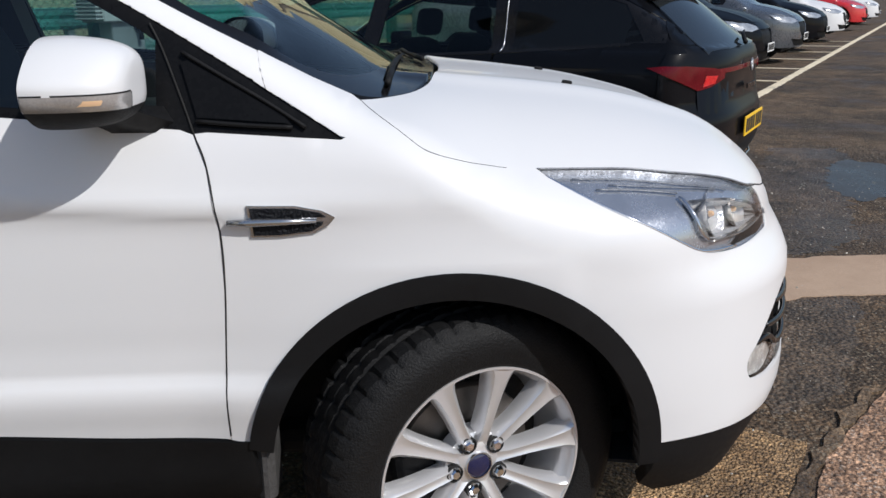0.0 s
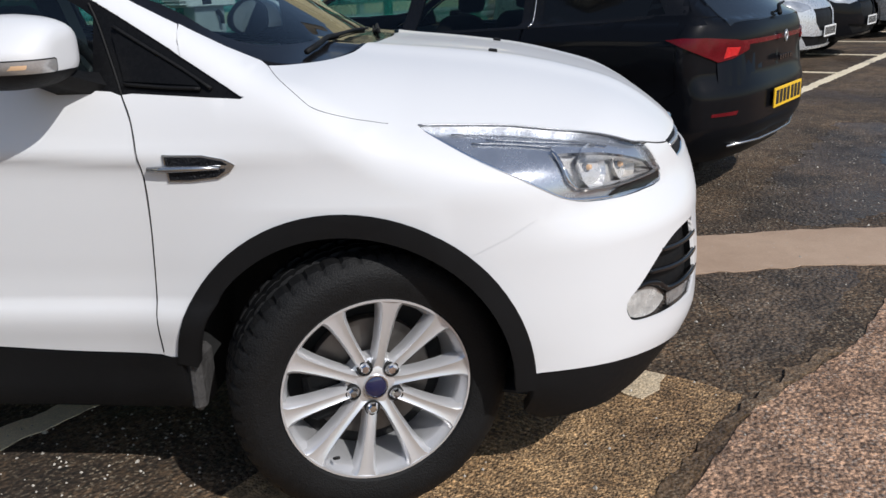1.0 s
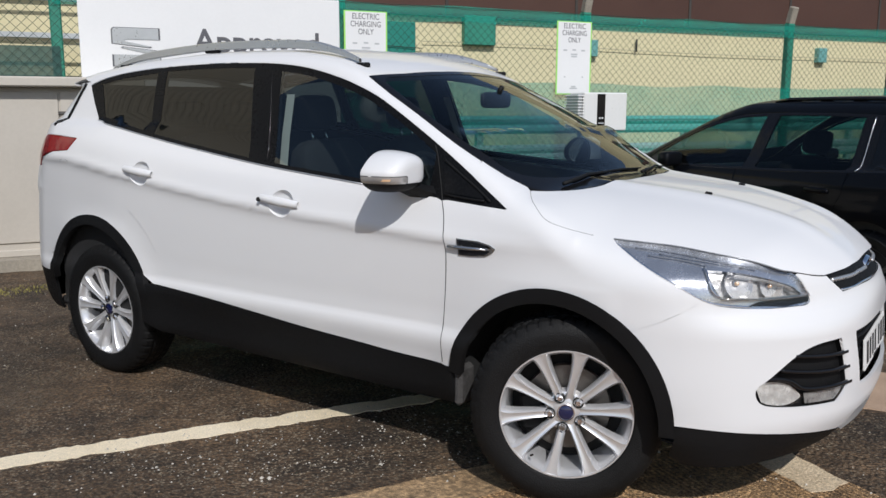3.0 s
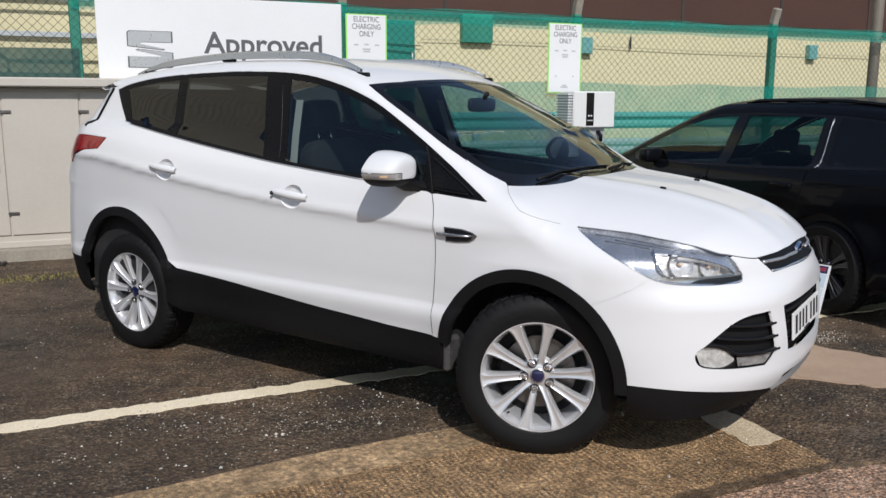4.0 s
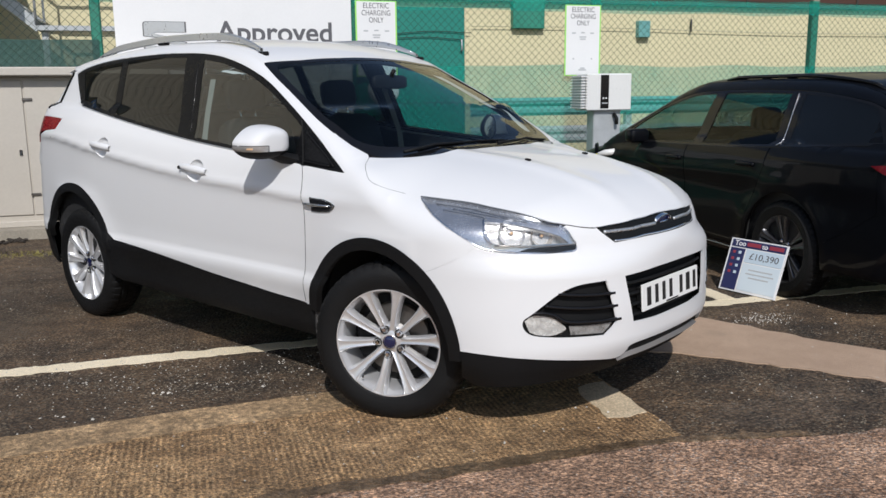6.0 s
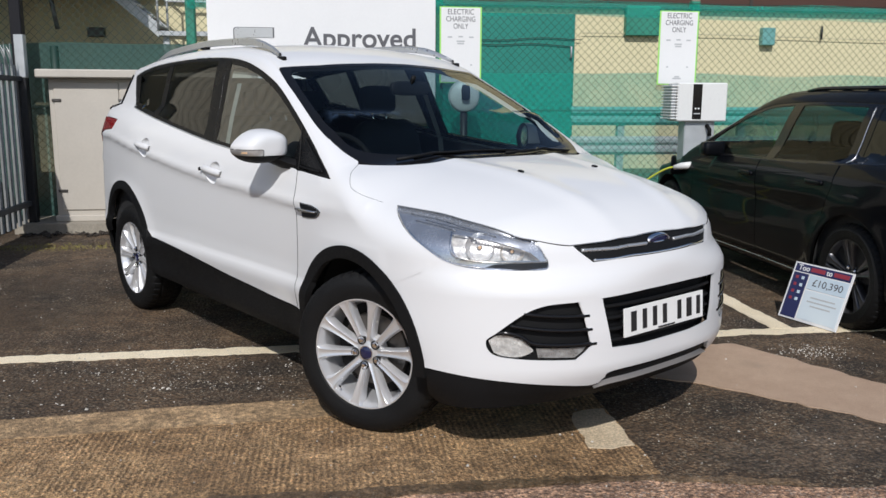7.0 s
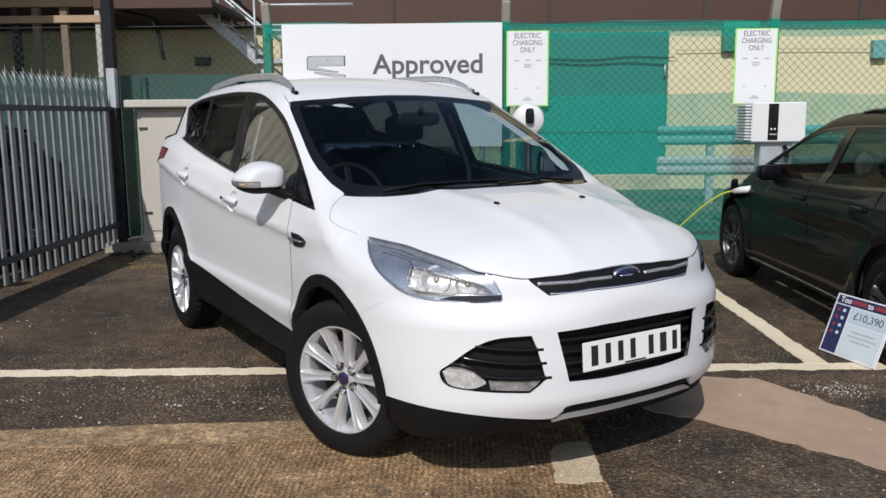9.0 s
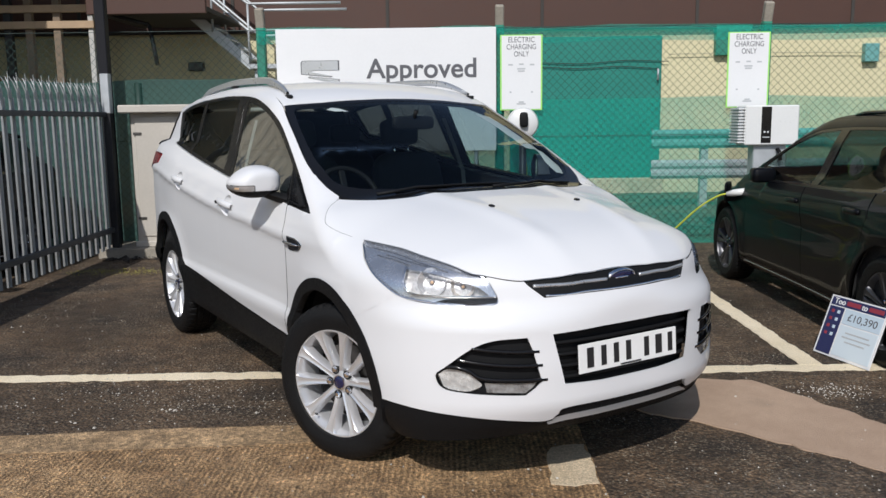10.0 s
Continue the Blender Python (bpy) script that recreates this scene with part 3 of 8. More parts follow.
    wetf = ramp(damp.outputs["Fac"], (0.62 - wet * 0.25, (0, 0, 0)), (0.72 - wet * 0.2, (1, 1, 1)))
    dk = nt.nodes.new("ShaderNodeMix")
    dk.data_type, dk.blend_type = "RGBA", "MULTIPLY"
    L.new(wetf.outputs[0], dk.inputs["Factor"])
    L.new(last, dk.inputs["A"])
    dk.inputs["B"].default_value = (0.55, 0.54, 0.53, 1)
    L.new(dk.outputs["Result"], b.inputs["Base Color"])
    rr = nt.nodes.new("ShaderNodeMapRange")
    rr.inputs[3].default_value, rr.inputs[4].default_value = rough, rough * 0.55
    L.new(wetf.outputs[0], rr.inputs[0])
    L.new(rr.outputs[0], b.inputs["Roughness"])
    h = nt.nodes.new("ShaderNodeMath")
    h.operation = "SUBTRACT"
    L.new(fine.outputs["Fac"], h.inputs[0])
    L.new(vo.outputs["Distance"], h.inputs[1])
    hh = h.outputs[0]
    if ridge:
        wv = nt.nodes.new("ShaderNodeTexWave")
        wv.bands_direction, wv.wave_profile = "X", "SIN"
        wv.inputs["Scale"].default_value, wv.inputs["Distortion"].default_value, wv.inputs["Detail"].default_value, wv.inputs["Detail Scale"].default_value = ridge, 3.4, 5, 4.0
        L.new(tc.outputs["Object"], wv.inputs["Vector"])
        ad = nt.nodes.new("ShaderNodeMath")
        L.new(hh, ad.inputs[0])
        soft = nt.nodes.new("ShaderNodeMath")
        soft.operation = "MULTIPLY"
        soft.inputs[1].default_value = 0.30
        L.new(wv.outputs["Fac"], soft.inputs[0])
        L.new(soft.outputs[0], ad.inputs[1])
        hh = ad.outputs[0]
        # dirt held between the ribs, worn pale tops
        breakup = noise_node(26.0, 6, 0.85)
        wb = nt.nodes.new("ShaderNodeMath")
        wb.operation = "MULTIPLY"
        L.new(wv.outputs["Fac"], wb.inputs[0])
        L.new(breakup.outputs["Fac"], wb.inputs[1])
        rib = ramp(wb.outputs[0], (0.05, (0.74, 0.69, 0.63)), (0.27, (1.08, 1.05, 1.0)), (0.52, (1.60, 1.56, 1.50)))
        # the ribs are worn smooth in patches, and stained
        worn = ramp(noise_node(3.2, 7, 0.72).outputs["Fac"], (0.40, (0.0, 0.0, 0.0)), (0.60, (0.85, 0.85, 0.85)))
        flat = ramp(breakup.outputs["Fac"], (0.36, (0.70, 0.66, 0.60)), (0.50, (1.08, 1.05, 1.0)), (0.66, (1.55, 1.52, 1.46)))
        pick_rib = nt.nodes.new("ShaderNodeMix")
        pick_rib.data_type = "RGBA"
        L.new(worn.outputs[0], pick_rib.inputs["Factor"])
        L.new(rib.outputs[0], pick_rib.inputs["A"])
        L.new(flat.outputs[0], pick_rib.inputs["B"])
        stain = ramp(noise_node(4.5, 8, 0.7).outputs["Fac"], (0.36, (0.74, 0.69, 0.64)), (0.52, (1.02, 1.0, 0.98)), (0.66, (1.22, 1.20, 1.17)))
        st = nt.nodes.new("ShaderNodeVectorMath")
        st.operation = "MULTIPLY"
        L.new(pick_rib.outputs["Result"], st.inputs[0])
        L.new(stain.outputs[0], st.inputs[1])
        rm = nt.nodes.new("ShaderNodeVectorMath")
        rm.operation = "MULTIPLY"
        L.new(dk.outputs["Result"], rm.inputs[0])
        L.new(st.outputs[0], rm.inputs[1])
        L.new(rm.outputs[0], b.inputs["Base Color"])
    bp = nt.nodes.new("ShaderNodeBump")
    bp.inputs["Strength"].default_value, bp.inputs["Distance"].default_value = bump, 0.012
    L.new(hh, bp.inputs["Height"])
    L.new(bp.outputs[0], b.inputs["Normal"])
    return mt


ASPHALT = ground_material("asphalt", (0.0325, 0.0215, 0.0135), (0.132, 0.0845, 0.0475), 45, 60, 0.45, 0.85, 1.0, fleck=((0.32, 0.265, 0.19), 0.86), crisp=True)
CONCRETE = ground_material("tamped_concrete", (0.185, 0.119, 0.060), (0.46, 0.308, 0.168), 70, 110, 0.55, 0.88, 0.9, ridge=13.0, fleck=((0.60, 0.45, 0.28), 0.80), crisp=True)
RED_GRIT = ground_material("brown_aggregate", (0.215, 0.125, 0.077), (0.42, 0.262, 0.170), 60, 70, 0.25, 0.85, 0.9, fleck=((0.46, 0.39, 0.33), 0.86), crisp=True)
PALE = ground_material("pale_screed", (0.37, 0.255, 0.175), (0.47, 0.335, 0.235), 200, 300, 0.0, 0.8, 0.3, even=0.75)
EDGE_BAND = ground_material("smooth_edge_band", (0.22, 0.148, 0.080), (0.40, 0.275, 0.155), 40, 120, 0.2, 0.85, 0.5)
WET_GROOVE = ground_material("damp_silt", (0.10, 0.066, 0.038), (0.21, 0.14, 0.082), 50, 90, 0.6, 0.6, 0.5, fleck=((0.34, 0.28, 0.2), 0.93))
PALE_EDGE = ground_material("worn_concrete", (0.52, 0.41, 0.27), (0.66, 0.54, 0.38), 90, 110, 0.0, 0.85, 0.4, even=0.5)
WET_ASPHALT = ground_material("wet_asphalt", (0.040, 0.029, 0.020), (0.150, 0.104, 0.067), 45, 60, 0.8, 0.6, 0.8, fleck=((0.25, 0.21, 0.16), 0.93), crisp=True)
WATER = material("standing_water", (0.035, 0.028, 0.022), 0.32, vary=0.4, vary_scale=3, bump=0.02, scale=8)
LINE_PAINT = ground_material("worn_line_paint", (0.76, 0.65, 0.46), (0.86, 0.75, 0.56), 160, 200, 0.0, 0.7, 0.3, even=0.7)

YARD_M = yard_pose(0, 0)


def wobbly(pts, step=0.05, amp=0.012, seed=0, closed=True):
    """An outline with ragged edges."""
    out = []
    n = len(pts)
    for i in range(n if closed else n - 1):
        a, b = Vector(pts[i]), Vector(pts[(i + 1) % n])
        k = max(1, int((b - a).length / step))
        nr = Vector((-(b - a).y, (b - a).x)).normalized()
        for j in range(k):
            p = a.lerp(b, j / k)
            p += nr * amp * (noise.noise(Vector((p.x * 9, p.y * 9, seed))) + 0.6 * noise.noise(Vector((p.x * 31, p.y * 31, seed + 5))))
            out.append((p.x, p.y))
    return out


def patch(name, pts, z, mat, label, category="paving", amp=0.012, step=0.05, thick=0.05, seed=0):
    """A flat layer of the ground; outline in yard metres (u, v)."""
    o = wobbly([(u, -v) for u, v in pts], step, amp, seed)
    ob = Geo().prism(o, -thick, z).put(name, mat, None, "", False, YARD_M)
    return tagged(ob, label, category, kind="structure")


def build_ground():
    g = Geo()
    R = 260.0
    g.add([(-R, -R, 0), (R, -R, 0), (R, R, 0), (-R, R, 0)], [(0, 1, 2, 3)])
    tagged(g.put("ground", ASPHALT, None, "", False, YARD_M), "dark damp asphalt car park surface with grit", "asphalt", kind="structure")
    patch("pavement_1", [(-14, 6.20), (-2.9, 5.875), (-2.0, 5.785), (-1.33, 5.745), (0.012, 5.70), (0.012, 6.66), (-14, 6.72)], 0.004, CONCRETE, "brown tamped concrete strip with ribbed finish", seed=1)
    patch("pavement_5", [(-14, 6.18), (-2.9, 5.855), (-2.0, 5.765), (-1.33, 5.725), (-0.2, 5.69), (-0.2, 5.84), (-1.4, 5.965), (-2.6, 6.05), (-14, 6.38)], 0.0075, EDGE_BAND, "smooth tan edge band of the concrete strip", seed=9)
    patch("pavement_6", [(-14, 6.685), (-3.0, 6.69), (-1.2, 6.665), (-0.3, 6.65), (0.5, 6.78), (0.5, 6.82), (-0.2, 6.70), (-1.0, 6.73), (-3.0, 6.74), (-14, 6.75)], 0.0095, WET_GROOVE, "dark damp silt along the joint", amp=0.035, seed=12)
    patch("pavement_2", [(-0.15, 6.02), (0.008, 6.0), (0.008, 6.12), (0.0, 6.40), (-0.10, 6.43), (-0.19, 6.41), (-0.17, 6.1)], 0.008, PALE_EDGE, "pale worn concrete edge", amp=0.03, seed=2)
    patch("pavement_3", [(-30, 6.74), (0.0, 6.72), (0.3, 6.80), (0.6, 6.86), (30, 6.9), (60, 6.9), (60, 40), (-30, 40)], 0.005, RED_GRIT, "reddish brown exposed aggregate roadway", seed=3)
    pale = [(0.3, 5.02), (0.82, 5.05), (1.07, 5.10), (1.24, 5.37), (1.46, 5.79), (1.57, 5.94), (1.92, 6.31), (2.24, 6.78), (1.58, 6.82), (1.42, 6.55), (1.2, 6.33), (1.0, 6.11), (0.79, 5.91), (0.6, 5.72), (0.4, 5.6), (0.2, 5.4)]
    patch("pavement_4", pale, 0.006, PALE, "pale pinkish screed repair in the asphalt", amp=0.03, seed=4)
    patch("pavement_7", [(1.02, 6.09), (1.22, 6.31), (1.47, 6.58), (1.40, 6.70), (1.05, 6.71), (0.72, 6.74), (0.38, 6.70), (0.14, 6.55), (0.32, 6.42), (0.62, 6.42), (0.85, 6.25)], 0.0022, WET_ASPHALT, "wet dark asphalt hollow beside the screed", amp=0.035, step=0.03, seed=21)
    patch("pavement_8", [(2.1, 6.0), (2.9, 5.85), (3.9, 5.8), (5.3, 5.7), (5.5, 6.2), (4.6, 6.55), (3.4, 6.5), (2.5, 6.6), (2.0, 6.4)], 0.0018, WET_ASPHALT, "coarse dark damp asphalt", amp=0.08, step=0.04, seed=31)
    patch("puddle", [(3.45, 6.55), (3.8, 6.32), (4.5, 6.24), (5.0, 6.3), (4.9, 6.6), (4.5, 6.80), (3.8, 6.82)], 0.0030, WATER, "shallow puddle lying on the asphalt", "water", amp=0.06, step=0.03, seed=33)
    for a, b in ((-14.0, 60.0),):
        patch("line_front", [(a, 5.04), (-3.2, 4.868), (1.5, 4.80), (b, 4.80), (b, 4.925), (1.5, 4.925), (-3.2, 4.992), (a, 5.165)], 0.003, LINE_PAINT, "cream painted bay line, worn", "line", amp=0.026, step=0.025, seed=5)
    for i, u in enumerate((1.53, 4.05, 6.55, 9.05, 11.55, 14.05, 16.55, 19.05, 21.55, 24.05, -6.0)):
        patch("line_bay", [(u - 0.06, 0.35), (u + 0.06, 0.35), (u + 0.065, 4.81), (u - 0.065, 4.81)], 0.0045, LINE_PAINT, "cream painted bay divider line, worn", "line", amp=0.015, step=0.04, seed=6 + i)


def build_grit():
    """Loose chippings and pale grit on the asphalt."""
    rnd = random.Random(7)
    g = Geo()
    for i in range(2600):
        u, v = rnd.uniform(-6.5, 5.5), rnd.uniform(1.0, 6.6)
        if i % 5 == 0:
            u, v = rnd.gauss(-1.75, 0.9), rnd.gauss(5.25, 0.25)
        if i % 7 == 0:
            u, v = rnd.gauss(2.6, 1.2), rnd.gauss(6.4, 0.5)
        s = rnd.uniform(0.0025, 0.006) * (1.8 if rnd.random() < 0.06 else 1)
        a = rnd.uniform(0, 6.28)
        c, d = math.cos(a) * s, math.sin(a) * s
        k = rnd.uniform(0.6, 1.0)
        g.add([(u + c, -v + d, 0.004), (u - d * k, -v + c * k, 0.004), (u - c, -v - d, 0.004), (u + d * k, -v - c * k, 0.004), (u + c * 0.3, -v + d * 0.3, 0.004 + s * 0.9), (u - c * 0.4, -v, 0.004 + s * 0.7)], [(0, 1, 4), (1, 5, 4), (1, 2, 5), (2, 3, 5), (3, 4, 5), (3, 0, 4)])
    tagged(g.put("loose_grit", GRIT, None, "", False, YARD_M), "scattered pale grit and chippings on the asphalt", "gravel", kind="stuff")


def build_scraps():
    """White paint crumbs, weeds and dark litter along the bays."""
    rnd = random.Random(21)
    g = Geo()
    for cu, cv, n, spread, big in ((-2.03, 5.47, 5, 0.035, 0.014), (-2.47, 5.65, 3, 0.02, 0.010), (-1.6, 5.3, 40, 0.34, 0.006), (1.455, 5.29, 160, 0.11, 0.006), (-3.4, 5.4, 8, 0.4, 0.007), (0.15, 5.65, 14, 0.10, 0.007)):
        for _ in range(n):
            u, v, s = rnd.gauss(cu, spread), rnd.gauss(cv, spread * 0.6), rnd.uniform(0.4, 1.0) * big
            w0 = rnd.uniform(0, 6.28)
            ring = [(u + s * rnd.uniform(0.5, 1.2) * math.cos(w0 + k * 1.047), -v + s * rnd.uniform(0.4, 0.9) * math.sin(w0 + k * 1.047), 0.0015) for k in range(6)]
            g.add(ring + [(u, -v, 0.005 + s * 0.25)], [(k, (k + 1) % 6, 6) for k in range(6)])
    tagged(g.put("paint_crumbs", CRUMB, None, "", False, YARD_M), "white crumbs and flakes strewn on the asphalt", "debris", kind="stuff")
    g = Geo()
    for i in range(900):
        u, v = rnd.gauss((-3.3, -3.75, -2.95, -4.1)[i % 4], 0.14), rnd.gauss(1.45, 0.09)
        a, t, h = rnd.uniform(0, 6.28), rnd.uniform(0.6, 1.6), rnd.uniform(0.006, 0.022)
        c, d = math.cos(a), math.sin(a)
        g.add([(u - d * 0.003, -v + c * 0.003, 0), (u + d * 0.003, -v - c * 0.003, 0), (u + c * h * t, -v + d * h * t, h)], [(0, 1, 2)])
    tagged(g.put("weeds", WEED, None, "", False, YARD_M), "low yellow-green moss and weeds in the asphalt", "weeds", kind="stuff")
    g = Geo()
    for _ in range(70):
        u, v, s = rnd.uniform(-4.3, -3.4), rnd.gauss(0.74, 0.07), rnd.uniform(0.010, 0.045)
        m = pose(u, -v, 0.008 + s * 0.15, rnd.uniform(-20, 20), rnd.uniform(-20, 20), rnd.uniform(0, 360))
        g.box(-s, s, -s * 0.35, s * 0.35, -s * 0.12, s * 0.12, 0.0, m)
    tagged(g.put("kerb_litter", LITTER, None, "", False, YARD_M), "dark leaf litter and twigs against the kerb", "litter", kind="stuff")


CRUMB = material("white_crumbs", (0.52, 0.48, 0.42), 0.9, vary=0.15)
WEED = material("weed_leaves", (0.27, 0.24, 0.05), 0.7, vary=0.3, vary_scale=8)
LITTER = material("leaf_litter", (0.035, 0.028, 0.022), 0.9, vary=0.5, vary_scale=20)
GRIT = material("pale_grit", (0.42, 0.39, 0.34), 0.9, vary=0.5, vary_scale=6)
build_ground()
build_grit()
build_scraps()

# ---- fence and what stands along it ----
NET_GREEN = netting("green_shade_net", (0.025, 0.47, 0.36), 0.46)
# darker colour stands in for this stretch of net being backlit
NET_BACKLIT = netting("backlit_green_net", (0.078, 0.150, 0.135), 0.88)
WIRE = material("green_coated_wire", (0.008, 0.034, 0.025), 0.5)
POST = material("green_post_paint", (0.03, 0.22, 0.15), 0.5, vary=0.15)
GALV = material("galvanised_steel", (0.46, 0.48, 0.49), 0.5, 0.35, vary=0.15, vary_scale=8)
CABINET = material("beige_cabinet_paint", (0.50, 0.46, 0.40), 0.5, vary=0.05)
SIGN_WHITE = material("white_sign_face", (0.75, 0.75, 0.75), 0.4, vary=0.02)
LIME = material("lime_edge", (0.35, 0.72, 0.16), 0.4)
GREY_INK = material("grey_ink", (0.10, 0.10, 0.11), 0.5)
LIGHT_INK = material("pale_grey_ink", (0.45, 0.46, 0.47), 0.5)
CREAM = material("cream_wall", (0.64, 0.58, 0.365), 0.8, bump=0.2, scale=30, vary=0.06, vary_scale=1.5)
BROWN = material("brown_cladding", (0.066, 0.029, 0.019), 0.6, vary=0.12, vary_scale=1.0)
GREEN_DOOR = material("green_door_paint", (0.014, 0.20, 0.155), 0.5, vary=0.1)
CONDUIT = material("painted_conduit", (0.42, 0.40, 0.28), 0.6, vary=0.1)
TIMBER = material("pale_timber", (0.42, 0.30, 0.19), 0.7, vary=0.15, vary_scale=6)
PITCH = material("matt_black_steel", (0.010, 0.010, 0.013), 0.7, vary=0.2, spec=0.25)
OLD_TIMBER = material("weathered_timber", (0.20, 0.15, 0.105), 0.8, vary=0.3, vary_scale=6)
DINGY_WHITE = material("dingy_white_paint", (0.50, 0.49, 0.46), 0.6, vary=0.25, vary_scale=10)
# shade of soffit and roofs put into the colour; also colours cladding joints
SHADE_DARK = material("shadowed_soffit", (0.05, 0.045, 0.04), 0.9, vary=0.2)
CONC = material("plain_concrete", (0.30, 0.27, 0.22), 0.9, bump=0.5, scale=40, vary=0.25, vary_scale=4)
BLACK_STEEL = material("black_painted_steel", (0.02, 0.02, 0.022), 0.45, vary=0.2)
TEAL_BOX = material("teal_box_paint", (0.14, 0.34, 0.32), 0.5, vary=0.1)
BOX_WHITE = material("white_enclosure", (0.70, 0.70, 0.68), 0.35, vary=0.03)


def words(text, size, mat, parent, m, name="lettering", bold=0.0, width=None):
    """Raised lettering lying in the x-z plane, its face to -y."""
    cu = bpy.data.curves.new(name, "FONT")
    cu.body, cu.size, cu.align_x, cu.align_y = text, size, "CENTER", "CENTER"
    cu.extrude, cu.offset = 0.0008, bold
    tmp = new("tmp", cu)
    dg = bpy.context.evaluated_depsgraph_get()
    me = bpy.data.meshes.new_from_object(tmp.evaluated_get(dg))
    bpy.data.objects.remove(tmp)
    me.materials.clear()
    me.materials.append(mat)
    ob = new(name, me)
    ob.parent = parent
    sx = 1.0
    if width:
        xs = [v.co.x for v in me.vertices]
        sx = width / (max(xs) - min(xs))
    ob.matrix_basis = m @ pose(0, 0, 0, 90, 0, 0) @ Matrix.Diagonal((sx, 1, 1, 1))
    return ob


def build_fence():
    fence = thing("chain_link_fence", yard_pose(0, 0), "green chain-link fence hung with shade netting", "fence")
    u0, u1, h = -8.0, 14.0, 2.47
    g = Geo()
    p = 0.045
    n = int((u1 - u0) / p)
    rows = int((h - 0.06) / p)
    for i in range(n):
        vs, fs = [], []
        for j in range(rows):
            x, z = u0 + (i + (i + j) % 2) * p, 0.06 + j * p
            vs += [(x - 0.0031, 0, z), (x + 0.0031, 0, z), (x, 0.004, z)]
        for j in range(rows - 1):
            a = j * 3
            fs += [(a, a + 1, a + 4, a + 3), (a + 1, a + 2, a + 5, a + 4), (a + 2, a, a + 3, a + 5)]
        g.add(vs, fs)
    tagged(g.put("wire_mesh", WIRE, fence, "green plastic-coated diamond mesh"), kind="stuff")
    for z in (0.10, 1.25, 2.46):
        Geo().tube([(u0, 0.006, z), (u1, 0.006, z)], 0.003, 5).put("line_wire", WIRE, fence)
    for u in (-2.68, 0.0, 2.99, 6.17, 9.2, 12.2):
        post = Geo().box(u - 0.05, u + 0.05, 0.035, 0.135, 0, 2.50, 0.012).put("post", POST, fence, "green painted square fence post")
        Geo().box(-0.048, 0.048, -0.048, 0.048, -0.02, 0.20, 0.012, pose(u, 0.080, 2.51, 16, 0, 0)).put("post_cap", CONC, post, "pale bare concrete post top")
    Geo().tube([(-4.085, 0.04, 0), (-4.085, 0.04, 1.90)], 0.05, 10).put("post", WIRE, fence, "dark green fence post", True)
    def net(name, a, b, z0, z1, mat, y, label, seed):
        k = int((b - a) / 0.12)
        zs = [(z0, 0), ((z0 * 2 + z1) / 3, 1), ((z0 + 2 * z1) / 3, 1), (z1, 0)]
        rows_ = []
        for z, mid in zs:
            rows_.append([(a + (b - a) * i / k, y + 0.012 * noise.noise(Vector((i * 0.3, z * 2, seed))), z + (0.035 * noise.noise(Vector((i * 0.13, z, seed + 3))) if not mid else 0)) for i in range(k + 1)])
        Geo().sheet(rows_).put(name, mat, fence, label, True)
    net("shade_net", -2.7, 13.9, 0.03, 1.66, NET_GREEN, 0.020, "green woven shade net", 1)
    net("shade_net", -2.7, 13.9, 2.30, 2.47, NET_GREEN, 0.018, "green woven shade net strip", 2)
    net("shade_net", -8.0, -2.66, 0.03, 1.93, NET_BACKLIT, 0.020, "green woven shade net, coloured dark as if backlit", 3)


